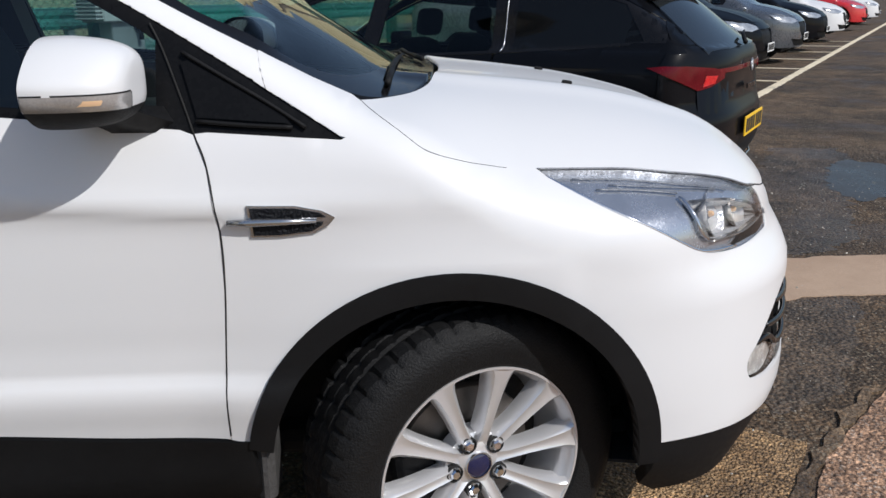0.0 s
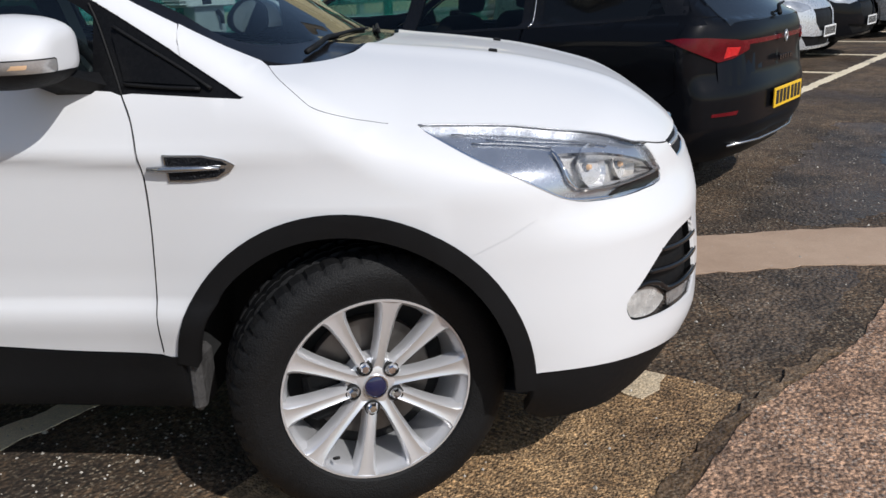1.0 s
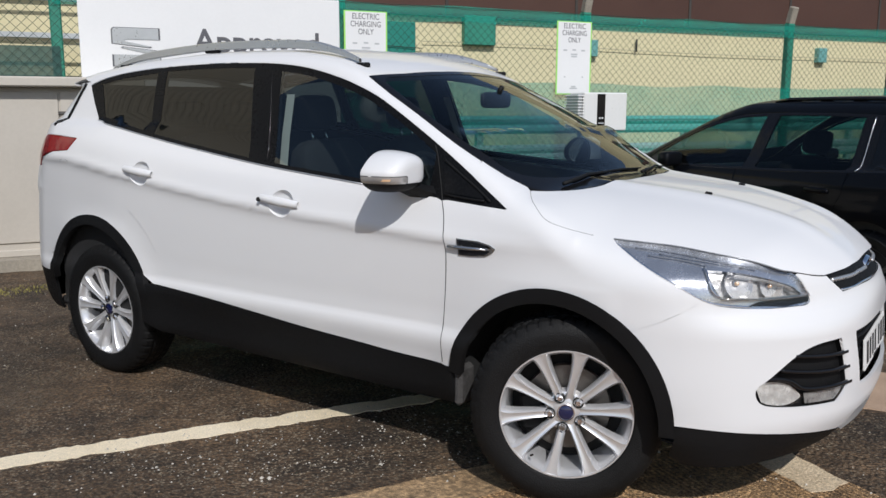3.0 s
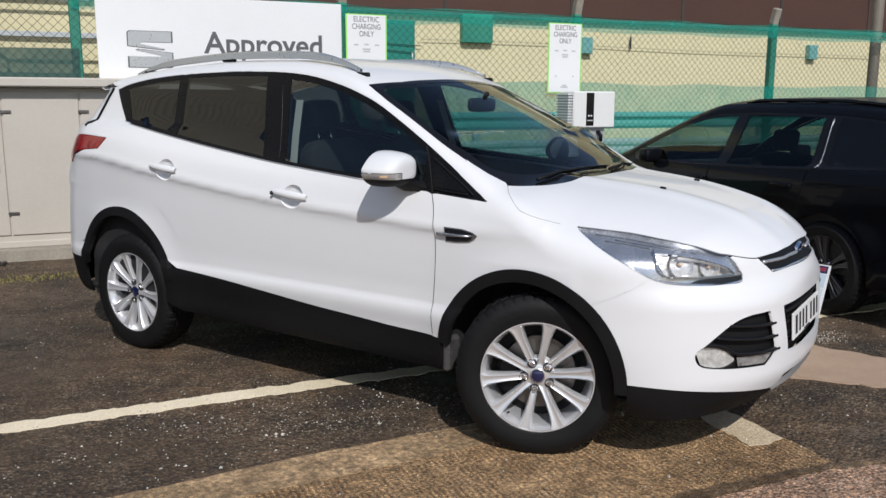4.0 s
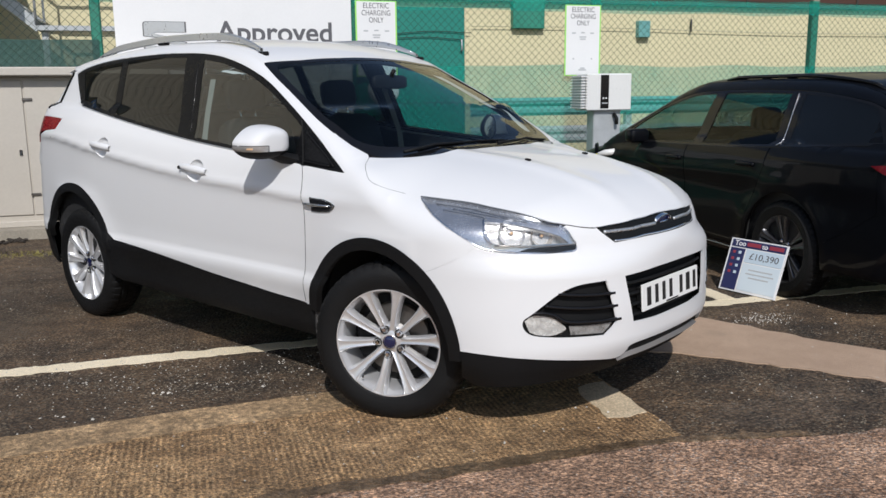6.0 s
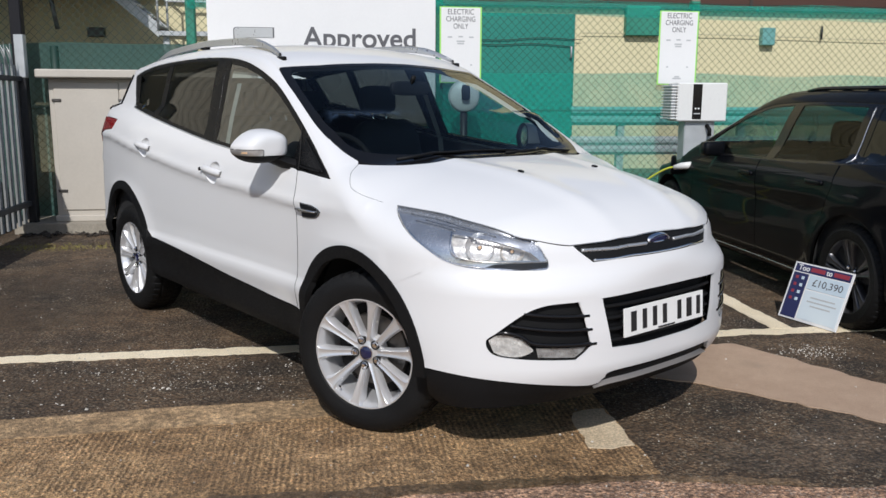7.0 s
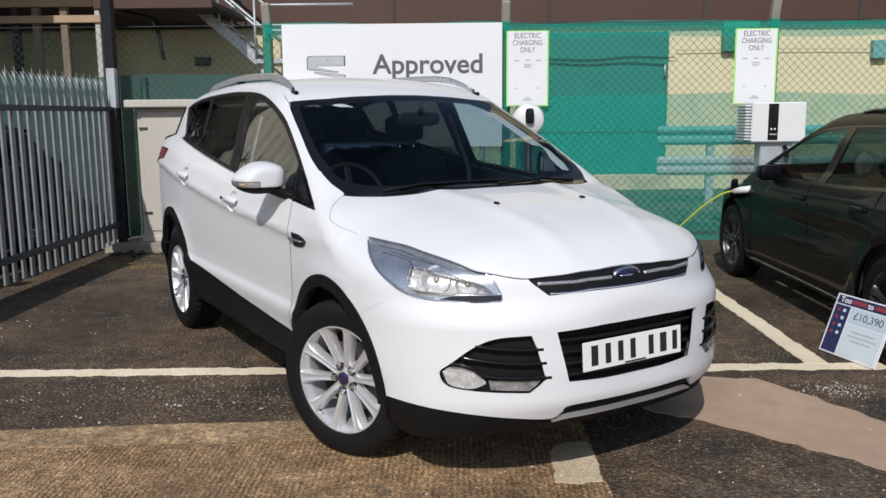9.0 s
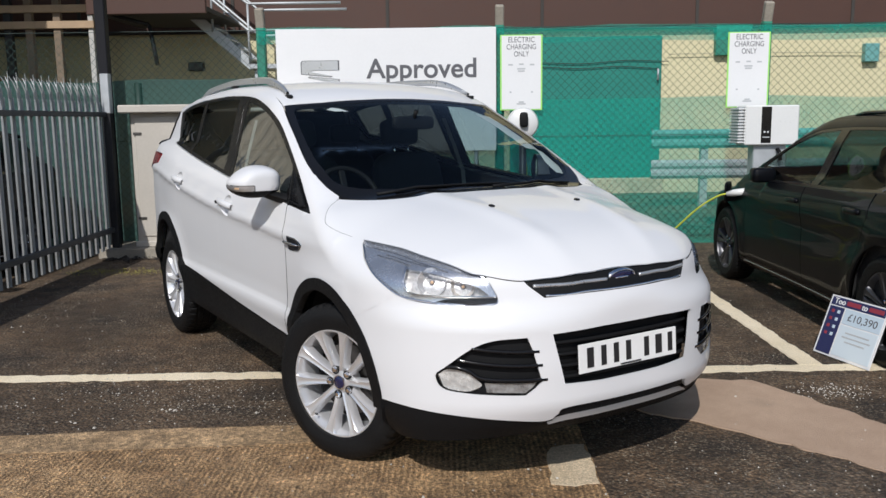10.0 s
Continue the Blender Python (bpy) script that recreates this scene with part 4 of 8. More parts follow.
def build_signs():
    for u, label in ((0.0, "a"), (2.525, "b")):
        s = thing("charging_sign", yard_pose(u + 0.235, 0.045, 1.545), "white sheet sign with lime edge reading electric charging only", "sign", "charging signs")
        Geo().box(-0.235, 0.235, -0.003, 0.003, 0, 0.825, 0.001).put("sign_edge", LIME, s)
        Geo().box(-0.218, 0.218, -0.006, -0.002, 0.012, 0.815, 0.001).put("sign_face", SIGN_WHITE, s)
        for i, t in enumerate(("ELECTRIC", "CHARGING", "ONLY")):
            words(t, 0.082, GREY_INK, s, pose(0, -0.0068, 0.768 - 0.077 * i), width=(0.29, 0.325, 0.165)[i])
        for x, z, w in ((-0.12, 0.50, 0.05), (0.0, 0.505, 0.05), (0.12, 0.50, 0.05), (0.0, 0.455, 0.09), (0.0, 0.43, 0.075), (-0.12, 0.20, 0.02), (0.12, 0.20, 0.02), (0.0, 0.09, 0.06), (0.0, 0.07, 0.1)):
            Geo().box(x - w / 2, x + w / 2, -0.0075, -0.0055, z - 0.008, z + 0.008, 0.0005).put("print_bar", LIGHT_INK, s)
    b = thing("banner_board", yard_pose(-1.27, 0.03, 0), "large white dealer board reading approved beside a grey emblem", "sign")
    Geo().box(-1.225, 1.225, -0.015, 0.015, 1.10, 2.46, 0.004).put("board", SIGN_WHITE, b)
    words("Approved", 0.30, GREY_INK, b, pose(0.40, -0.017, 2.01), bold=0.005, width=1.23)
    half = [(-0.955, 1.968), (-0.955, 2.095), (-0.945, 2.110), (-0.925, 2.118), (-0.525, 2.118), (-0.525, 2.010), (-0.820, 2.010), (-0.845, 2.000), (-0.835, 1.990), (-0.60, 1.945), (-0.62, 1.935)]
    for turned in (0, 1):
        pts = [(-1.48 - x, 3.88 - z) for x, z in half] if turned else half
        for grow, y, mt, nm in ((1.0, -0.0185, GREY_INK, "emblem_edge"), (0.94, -0.021, SATIN, "emblem_half")):
            cx, cz = sum(p[0] for p in pts) / len(pts), sum(p[1] for p in pts) / len(pts)
            gm = Matrix(((1, 0, 0, 0), (0, 0, 1, 0), (0, 1, 0, 0), (0, 0, 0, 1)))
            Geo().prism([(cx + (p[0] - cx) * grow, cz + (p[1] - cz) * grow) for p in pts], y, -0.0145, gm).put(nm, mt, b)
    for x in (-1.0, 0.0, 1.0):
        Geo().tube([(x, 0.03, 0), (x, 0.03, 2.40)], 0.025, 8).put("board_post", GALV, b, "", True)


def build_charger(u, v):
    c = thing("car_charger", yard_pose(u, v, 0), "white wall-box charger on a grey stand", "charger")
    Geo().box(-0.27, 0.30, -0.15, 0.15, 1.14, 1.56, 0.012).put("housing", BOX_WHITE, c, "off-white charger housing")
    for i in range(12):
        Geo().box(-0.345, -0.265, -0.14, 0.14, 1.165 + i * 0.032, 1.178 + i * 0.032, 0.003).put("cooling_fin", BOX_WHITE, c)
    Geo().box(-0.33, -0.28, -0.12, 0.12, 1.16, 1.54, 0.004).put("fin_core", GALV, c)
    pan = Geo().box(-0.10, 0.005, -0.156, -0.148, 1.165, 1.545, 0.003).put("display_panel", GLOSS, c, "black display strip")
    for x, z in ((-0.065, 1.28), (-0.030, 1.28)):
        Geo().lathe([(0, -0.159), (0.010, -0.159), (0.011, -0.154)], 12).put("status_light", SIGN_WHITE, pan, "", True, pose(x, 0, z))
    Geo().box(-0.085, -0.01, -0.1585, -0.1545, 1.22, 1.232, 0.0005).put("panel_bar", LIGHT_INK, pan)
    Geo().box(-0.15, 0.20, -0.09, 0.09, 0.02, 1.15, 0.01).put("stand", GALV, c, "grey steel stand")
    Geo().box(-0.22, 0.26, -0.13, 0.13, 0.0, 0.03, 0.006).put("stand_foot", GALV, c)
    Geo().tube([(0.10, -0.10, 1.10), (0.12, -0.14, 1.05), (0.12, -0.14, 0.98)], 0.022, 8).put("socket", TRIM, c, "", True)


def build_cabinet():
    c = thing("utility_cabinet", yard_pose(-3.05, 0.10, 0.10), "beige steel utility cabinet with two doors", "cabinet")
    Geo().box(-0.98, 0.98, -0.33, 0.22, 0.0, 1.46, 0.008).put("body", CABINET, c)
    Geo().box(-1.06, 1.06, -0.47, 0.26, 1.46, 1.545, 0.012).put("lid", CABINET, c, "pale overhanging lid")
    for a, b in ((-0.93, -0.30), (-0.285, 0.345), (0.36, 0.95)):
        d = Geo().box(a, b, -0.345, -0.327, 0.12, 1.42, 0.004).put("door", CABINET, c)
        for z in (0.32, 1.24):
            Geo().box(a - 0.02, a + 0.07, -0.358, -0.343, z - 0.014, z + 0.014, 0.004).put("hinge", DISC, d)
        Geo().box(b - 0.075, b - 0.045, -0.356, -0.343, 0.70, 0.76, 0.004).put("lock", CHROME, d)
    Geo().box(-1.0, 1.0, -0.35, 0.24, -0.0, 0.06, 0.006).put("plinth", CABINET, c)
    k = Geo().prism(wobbly([(-4.4, -0.62), (0.6, -0.62), (0.6, 0.3), (-4.4, 0.3)], 0.1, 0.02, 8), -0.05, 0.10).put("kerb", CONC, None, "", False, YARD_M)
    tagged(k, "rough concrete kerb under the cabinet", "kerb", kind="structure")


def build_palisade():
    PALE_STEEL = material("weathered_pale_steel", (0.33, 0.34, 0.34), 0.5, 0.3, vary=0.2, vary_scale=8)
    RAIL_STEEL = material("dark_weathered_rail", (0.05, 0.055, 0.062), 0.6, 0.2, vary=0.2, vary_scale=6)
    f = thing("palisade_fence", yard_pose(-4.32, 0.45, 0, -90), "grey galvanised palisade fence with split pales", "fence")
    L = 6.4
    for i in range(43):
        x = 0.10 + i * 0.15
        g = Geo()
        rows = []
        for z in (0.09, 1.68):
            rows.append([(x - 0.026, 0.014, z), (x - 0.014, -0.010, z), (x - 0.006, 0.004, z), (x + 0.006, 0.004, z), (x + 0.014, -0.010, z), (x + 0.026, 0.014, z)])
        g.sheet(rows)
        rows = [[(q[0], q[1] + 0.003, q[2]) for q in r[::-1]] for r in rows]
        g.sheet(rows)
        for s in (-1, 0, 1):
            w = [(x + s * 0.019, 0.0, 1.66), (x + s * 0.020, -0.004, 1.74), (x + s * 0.028, -0.018 * abs(s) - 0.006, 1.81), (x + s * 0.042, -0.045 * abs(s) - 0.008, 1.865 if s else 1.90)]
            g.tube(w, [0.009, 0.008, 0.006, 0.002], 5)
        g.put("pale", PALE_STEEL, f)
    for z in (0.30, 1.55):
        Geo().box(0, L, 0.016, 0.066, z - 0.025, z + 0.025, 0.004).put("rail", RAIL_STEEL, f)
    for x in (0.0, 2.75, 5.5):
        post = Geo().box(x - 0.04, x + 0.04, 0.02, 0.10, 0, 1.97 if x == 0 else 1.72, 0.005).put("post", BLACK_STEEL if x == 0 else GALV, f)
        if x == 0:
            Geo().box(-0.045, 0.045, 0.015, 0.105, 1.56, 1.98, 0.005).put("sleeve", GALV, post, "pale galvanised upper sleeve")
    p = thing("black_pole", yard_pose(-4.35, 0.22), "tall black steel pole beside the fence", "pole")
    Geo().box(-0.055, 0.055, -0.055, 0.055, 0, 5.2, 0.008).put("shaft", PITCH, p)
    Geo().box(-0.12, 0.12, -0.12, 0.12, 0, 0.02, 0.004).put("foot_plate", BLACK_STEEL, p)


def build_building():
    b = thing("workshop_building", yard_pose(0, -6.7), "long cream workshop wall under brown cladding", "building")
    Geo().box(-24, 34, 0.0, 0.3, 0, 3.12, 0.0).put("wall", CREAM, b, "cream painted wall")
    up = Geo().box(-24, 34, -0.09, 0.3, 3.10, 4.3, 0.01).put("upper_cladding", BROWN, b, "brown sheet cladding")
    for i in range(20):
        u = -22 + i * 2.9
        Geo().box(u - 0.03, u + 0.03, -0.11, -0.085, 3.12, 4.3, 0.003).put("cladding_joint", SHADE_DARK, up)
    g = Geo()
    lo, hi = [], []
    for i in range(150):
        for dx, y in ((0, 0.10), (0.03, 0.04), (0.13, 0.04), (0.16, 0.10)):
            lo.append((-12 + i * 0.25 + dx, y, 4.3))
            hi.append((-12 + i * 0.25 + dx, y, 7.2))
    g.sheet([hi, lo])
    g.box(-12, 25.5, 0.12, 0.3, 4.3, 7.2)
    g.put("upper_storey", CREAM, b, "pale ribbed sheet upper storey")
    sf = Geo().box(-6.3, -4.4, -2.6, -0.25, 3.20, 3.28, 0.01).put("soffit", SHADE_DARK, b, "boarded soffit, its shade put into a dark colour")
    Geo().box(-6.3, -4.4, -2.64, -2.58, 3.16, 4.3, 0.01).put("fascia", BROWN, sf, "brown sheet fascia")
    d = Geo().box(0.6, 3.48, -0.04, 0.02, 0.02, 2.97, 0.01).put("door", GREEN_DOOR, b, "large green door")
    Geo().tube([(3.40, -0.05, 2.15), (3.40, -0.10, 2.15), (3.40, -0.10, 2.35), (3.40, -0.05, 2.35)], 0.02, 6).put("door_handle", GALV, d, "", True)
    Geo().box(0.55, 3.50, -0.30, -0.05, 0.0, 0.30, 0.02).put("door_step", PALE_EDGE, b, "pale concrete step below the door")
    for z, u0, u1, sag in ((2.46, 0.7, 3.6, 0.05), (2.40, 0.7, 3.4, -0.02), (2.62, 3.6, 20.0, -0.10)):
        Geo().tube([(u0 + (u1 - u0) * k / 12, -0.07, z + sag * k / 12 + 0.02 * math.sin(k * 0.9)) for k in range(13)], 0.007, 6).put("cable_run", BLACK_STEEL if u1 < 5 else CONDUIT, b, "", True)
    Geo().tube([(8.55, -0.07, 2.56), (8.55, -0.07, 2.82)], 0.02, 6).put("cable_run", BLACK_STEEL, b, "", True)
    Geo().box(-24, 34, -0.13, -0.09, 3.09, 3.15, 0.006).put("cladding_drip", SHADE_DARK, up, "dark folded bottom edge")
    for u, z, w, h in ((7.40, 2.60, 0.27, 0.34), (13.9, 2.62, 0.27, 0.34), (4.80, 2.86, 0.68, 0.56), (-5.35, 2.50, 0.28, 0.16)):
        v = Geo().box(u - w / 2, u + w / 2, -0.14, 0.02, z - h / 2, z + h / 2, 0.012).put("wall_box", (TEAL_BOX if u > 7 else POST) if u > 0 else BLACK_STEEL, b)
    # steel barrier in front of it
    r = thing("guard_rail", yard_pose(3.0, -3.9), "galvanised crash barrier behind the fence", "barrier")
    for z in (0.62, 1.10):
        g = Geo()
        prof = [(-0.02, -0.15), (-0.06, -0.10), (-0.06, -0.05), (-0.01, 0.0), (-0.06, 0.05), (-0.06, 0.10), (-0.02, 0.15)]
        g.sheet([[(x, y, z + q) for y, q in prof] for x in (-0.35, 12.0)])
        g.sheet([[(x, y + 0.006, z + q) for y, q in prof[::-1]] for x in (-0.35, 12.0)])
        g.put("beam", TEAL_BOX if z > 1 else GALV, r, "corrugated barrier beam")
    for i in range(6):
        Geo().box(0.45 + i * 2.1, 0.57 + i * 2.1, 0.0, 0.1, 0, 1.2, 0.006).put("post", GALV, r)


OLD_POLE = material("weathered_pole", (0.15, 0.13, 0.10), 0.7, vary=0.3, vary_scale=5)
pole = thing("grey_pole", yard_pose(8.37, -0.25), "tall weathered grey pole behind the fence", "pole")
Geo().lathe([(0.085, 0), (0.082, 1.2), (0.078, 1.25), (0.074, 5.2), (0, 5.22)], 20, pose(0, 0, 0, 90, 0, 0)).put("shaft", OLD_POLE, pole, "", True)
Geo().lathe([(0.14, 0), (0.14, 0.02), (0.08, 0.03)], 20, pose(0, 0, 0, 90, 0, 0)).put("base_plate", GALV, pole, "", True)
build_fence()
build_signs()
build_charger(2.83, 0.45)
build_cabinet()
build_palisade()
build_building()


# ---- the white SUV ----
def arc(cx, cz, r, a0, a1, n=28):
    return [(cx + r * math.cos(radians(a0 + (a1 - a0) * i / n)), cz + r * math.sin(radians(a0 + (a1 - a0) * i / n))) for i in range(n + 1)]


def wheel(parent, m, radius=0.343, rim=0.232, width=0.232, spokes=10, alloy=None, cap=None, twin=False, name="wheel"):
    """A road wheel whose outer face looks to -y, its middle at the origin of m."""
    alloy, cap = alloy or ALLOY, cap or BLUE
    w = new(name)
    w.empty_display_size = 0.05
    w.parent, w.matrix_basis = parent, m
    h = width / 2
    prof = [(rim - 0.004, -h + 0.022), (rim + 0.010, -h + 0.008), (rim + 0.03, -h + 0.003), (rim + 0.06, -h), (radius - 0.035, -h + 0.004), (radius - 0.016, -h + 0.014), (radius - 0.005, -h + 0.03), (radius, -h + 0.05),
            (radius, h - 0.05), (radius - 0.005, h - 0.03), (radius - 0.03, h), (rim + 0.02, h - 0.005), (rim - 0.004, h - 0.02)]
    g, rows, n = Geo(), [], 240
    full = prof[:8] + [(radius, y) for y in (-0.050, -0.047, -0.035, -0.032, -0.004, 0.0, 0.004, 0.032, 0.035, 0.047, 0.050)] + prof[8:]
    for i in range(n + 1):
        a = 2 * math.pi * (i % n) / n
        row = []
        for r_, y in full:
            cut = 0.0
            if r_ > radius - 0.008:
                if abs(y) > 0.0471:
                    cut = 0.007 if (i + (2 if y > 0 else 0)) % 5 == 0 else 0.0
                elif abs(y) in (0.035, 0.047) or abs(y) < 0.001:
                    cut = 0.008
                elif (i + int(abs(y) * 150)) % 5 == 1:
                    cut = 0.005
            row.append(((r_ + 0.003 - cut if r_ > radius - 0.008 else r_) * math.cos(a), y, (r_ + 0.003 - cut if r_ > radius - 0.008 else r_) * math.sin(a)))
        rows.append(row)
    g.sheet(rows)
    g.put("tyre", RUBBER, w, "black worn tyre", 24)
    r = rim
    Geo().lathe([(r + 0.004, -h + 0.020), (r + 0.003, -h + 0.012), (r - 0.002, -h + 0.012), (r - 0.005, -h + 0.026), (r - 0.013, -h + 0.034), (r - 0.018, -h + 0.06), (r - 0.03, 0.02), (r - 0.02, h - 0.02), (r, h - 0.01)], 72).put("rim", alloy, w, "silver alloy rim", 35)
    for i in range(spokes):
        base = i * 360 / spokes + (0 if not twin else (9 if i % 2 else -9))
        # one tapered spoke along +z, ridged, its face on -y
        gs, rows = Geo(), []
        for s, half, face, back in ((0.040, 0.021, -h + 0.046, -h + 0.085), (0.075, 0.0155, -h + 0.036, -h + 0.08), (0.12, 0.0165, -h + 0.029, -h + 0.072), (0.165, 0.0200, -h + 0.022, -h + 0.066), (r - 0.030, 0.0255, -h + 0.017, -h + 0.062), (r - 0.014, 0.031, -h + 0.0145, -h + 0.058), (r - 0.003, 0.042, -h + 0.0125, -h + 0.05)):
            rows.append([(-half, back, s), (-half * 0.95, face + 0.008, s), (-half * 0.62, face, s), (-half * 0.2, face + 0.004, s), (half * 0.2, face + 0.004, s), (half * 0.62, face, s), (half * 0.95, face + 0.008, s), (half, back, s), (-half, back, s)])
        gs.sheet(rows).put("spoke", alloy, w, "", 50, pose(0, 0, 0, 0, base, 0))
    Geo().lathe([(0, -h + 0.042), (0.03, -h + 0.042), (0.05, -h + 0.047), (0.072, -h + 0.056), (0.078, -h + 0.09)], 40).put("hub", alloy, w, "", 40)
    Geo().lathe([(0, -h + 0.0335), (0.018, -h + 0.0345), (0.026, -h + 0.038), (0.0275, -h + 0.044)], 28).put("hub_cap", cap, w, "dark blue round centre cap", 40)
    Geo().lathe([(0.0275, -h + 0.044), (0.0285, -h + 0.036), (0.031, -h + 0.036), (0.032, -h + 0.046)], 28).put("cap_ring", CHROME, w, "", 40)
    for i in range(5):
        mm = pose(0, 0, 0, 0, 72 * i + 36, 0) @ pose(0, 0, 0.057)
        Geo().lathe([(0.019, -h + 0.054), (0.0195, -h + 0.039), (0.0165, -h + 0.038), (0.016, -h + 0.05)], 16).put("bolt_seat", DARK, w, "", 40, mm)
        Geo().lathe([(0, -h + 0.032), (0.009, -h + 0.032), (0.0125, -h + 0.036), (0.013, -h + 0.055)], 6).put("wheel_nut", CHROME, w, "", False, mm)
    Geo().lathe([(0.07, -0.012), (0.155, -0.012), (0.157, -0.008), (0.157, 0.016), (0.07, 0.016)], 56).put("brake_disc", DISC, w, "grey steel brake disc", 40)
    Geo().box(0.075, 0.165, -0.035, 0.05, -0.07, 0.07, 0.012).put("brake_caliper", TRIM, w, "", False, pose(0, 0, 0, 0, 160, 0))
    Geo().lathe([(0.0, 0.03), (r - 0.01, 0.03), (r - 0.01, 0.05), (0, 0.05)], 40).put("back_plate", DARK, w, "", 40)
    Geo().tube([(0, -h + 0.02, -r + 0.03), (0, -h + 0.0, -r + 0.045)], 0.004, 6).put("valve", DARK, w, "", True, pose(0, 0, 0, 0, 25, 0))
    return w


FRONT_ARCH, REAR_ARCH = (-0.045, 0.358, 0.430), (-2.70, 0.385, 0.460)
SHUT = [(-0.228, -0.728), (-0.184, -0.794), (-0.127, -0.840), (-0.086, -0.852), (-0.018, -0.838), (0.06, -0.806), (0.125, -0.783)]
LAMP_TOP = [(0.125, -0.783), (0.187, -0.760), (0.32, -0.716), (0.43, -0.692), (0.526, -0.661), (0.62, -0.607), (0.668, -0.556)]
def nose_at(y, z):
    """How far forward the nose reaches at a width and height."""
    return 1.2 - float(cast(suv, np.array([[1.2, y, z]]), np.array([[-1.0, 0, 0]]), 1.0)[0])


HOOD_FRONT = [(0.668, -0.556)] + [(nose_at(y, z), y) for y, z in ((-0.50, 0.861), (-0.437, 0.853), (-0.36, 0.857), (-0.27, 0.862), (-0.18, 0.867), (-0.09, 0.871), (0.0, 0.873))]
HOOD_BACK = [(-0.040, 0.0), (-0.050, -0.20), (-0.075, -0.40), (-0.115, -0.54), (-0.175, -0.645), (-0.228, -0.728)]
LAMP_LOW = [(0.672, -0.556, 0.868), (0.700, -0.545, 0.835), (0.720, -0.535, 0.776), (0.67, -0.61, 0.769), (0.59, -0.711, 0.770), (0.503, -0.786, 0.780), (0.447, -0.822, 0.798), (0.355, -0.853, 0.850), (0.245, -0.840, 0.901), (0.118, -0.791, 0.967)]
SILL = [(-2.25, 0.548), (-1.883, 0.528), (-1.541, 0.500), (-1.234, 0.472), (-0.952, 0.454), (-0.693, 0.438), (-0.49, 0.434)]
GLASS_TOP = [(-2.95, 1.515), (-2.82, 1.550), (-2.6, 1.580), (-2.3, 1.600), (-2.0, 1.607), (-1.66, 1.602), (-1.42, 1.581), (-1.22, 1.540), (-1.05, 1.488), (-0.9, 1.425), (-0.65, 1.290), (-0.45, 1.170), (-0.26, 1.050)]
GLASS_LOW = [(-0.26, 1.050), (-0.51, 1.067), (-0.90, 1.100), (-1.47, 1.150), (-1.93, 1.207), (-2.28, 1.257), (-2.6, 1.307), (-2.80, 1.333)]
WS_SIDE = [(-1.045, -0.650), (-0.90, -0.682), (-0.768, -0.706), (-0.554, -0.744), (-0.42, -0.752), (-0.32, -0.742), (-0.24, -0.700), (-0.18, -0.638), (-0.118, -0.54)]


def to3(f, view, pts):
    return [tuple(p) for p in project(f, view, np.array(pts))]


def fin_line(f, ya, yb, z):
    """Places on the nose at one height between two widths."""
    x = np.array([0.25 + (float(SUV_NOSE(z)) - 0.25) * (1 - (y / 0.9) ** float(SUV_SWEEP(z))) ** 0.62 for y in np.linspace(ya, yb, 7)])
    return [(a, -y, z) for a, y in zip(x, np.linspace(ya, yb, 7))]


def window_strip(x0, x1, lean0, lean1, pad=0.012):
    """The part of the side glass between two pillars, each leaning by so much from sill to roof."""
    top = curve(*[(p[0], p[1]) for p in GLASS_TOP])
    low = curve(*[(p[0], p[1]) for p in reversed(GLASS_LOW)])
    xs = np.linspace(0, 1, 24)
    up = [(a, float(top(a)) - pad) for a in (x0 + lean0) + (x1 + lean1 - x0 - lean0) * xs]
    dn = [(a, float(low(a)) + pad) for a in x0 + (x1 - x0) * xs]
    return dn + up[::-1]


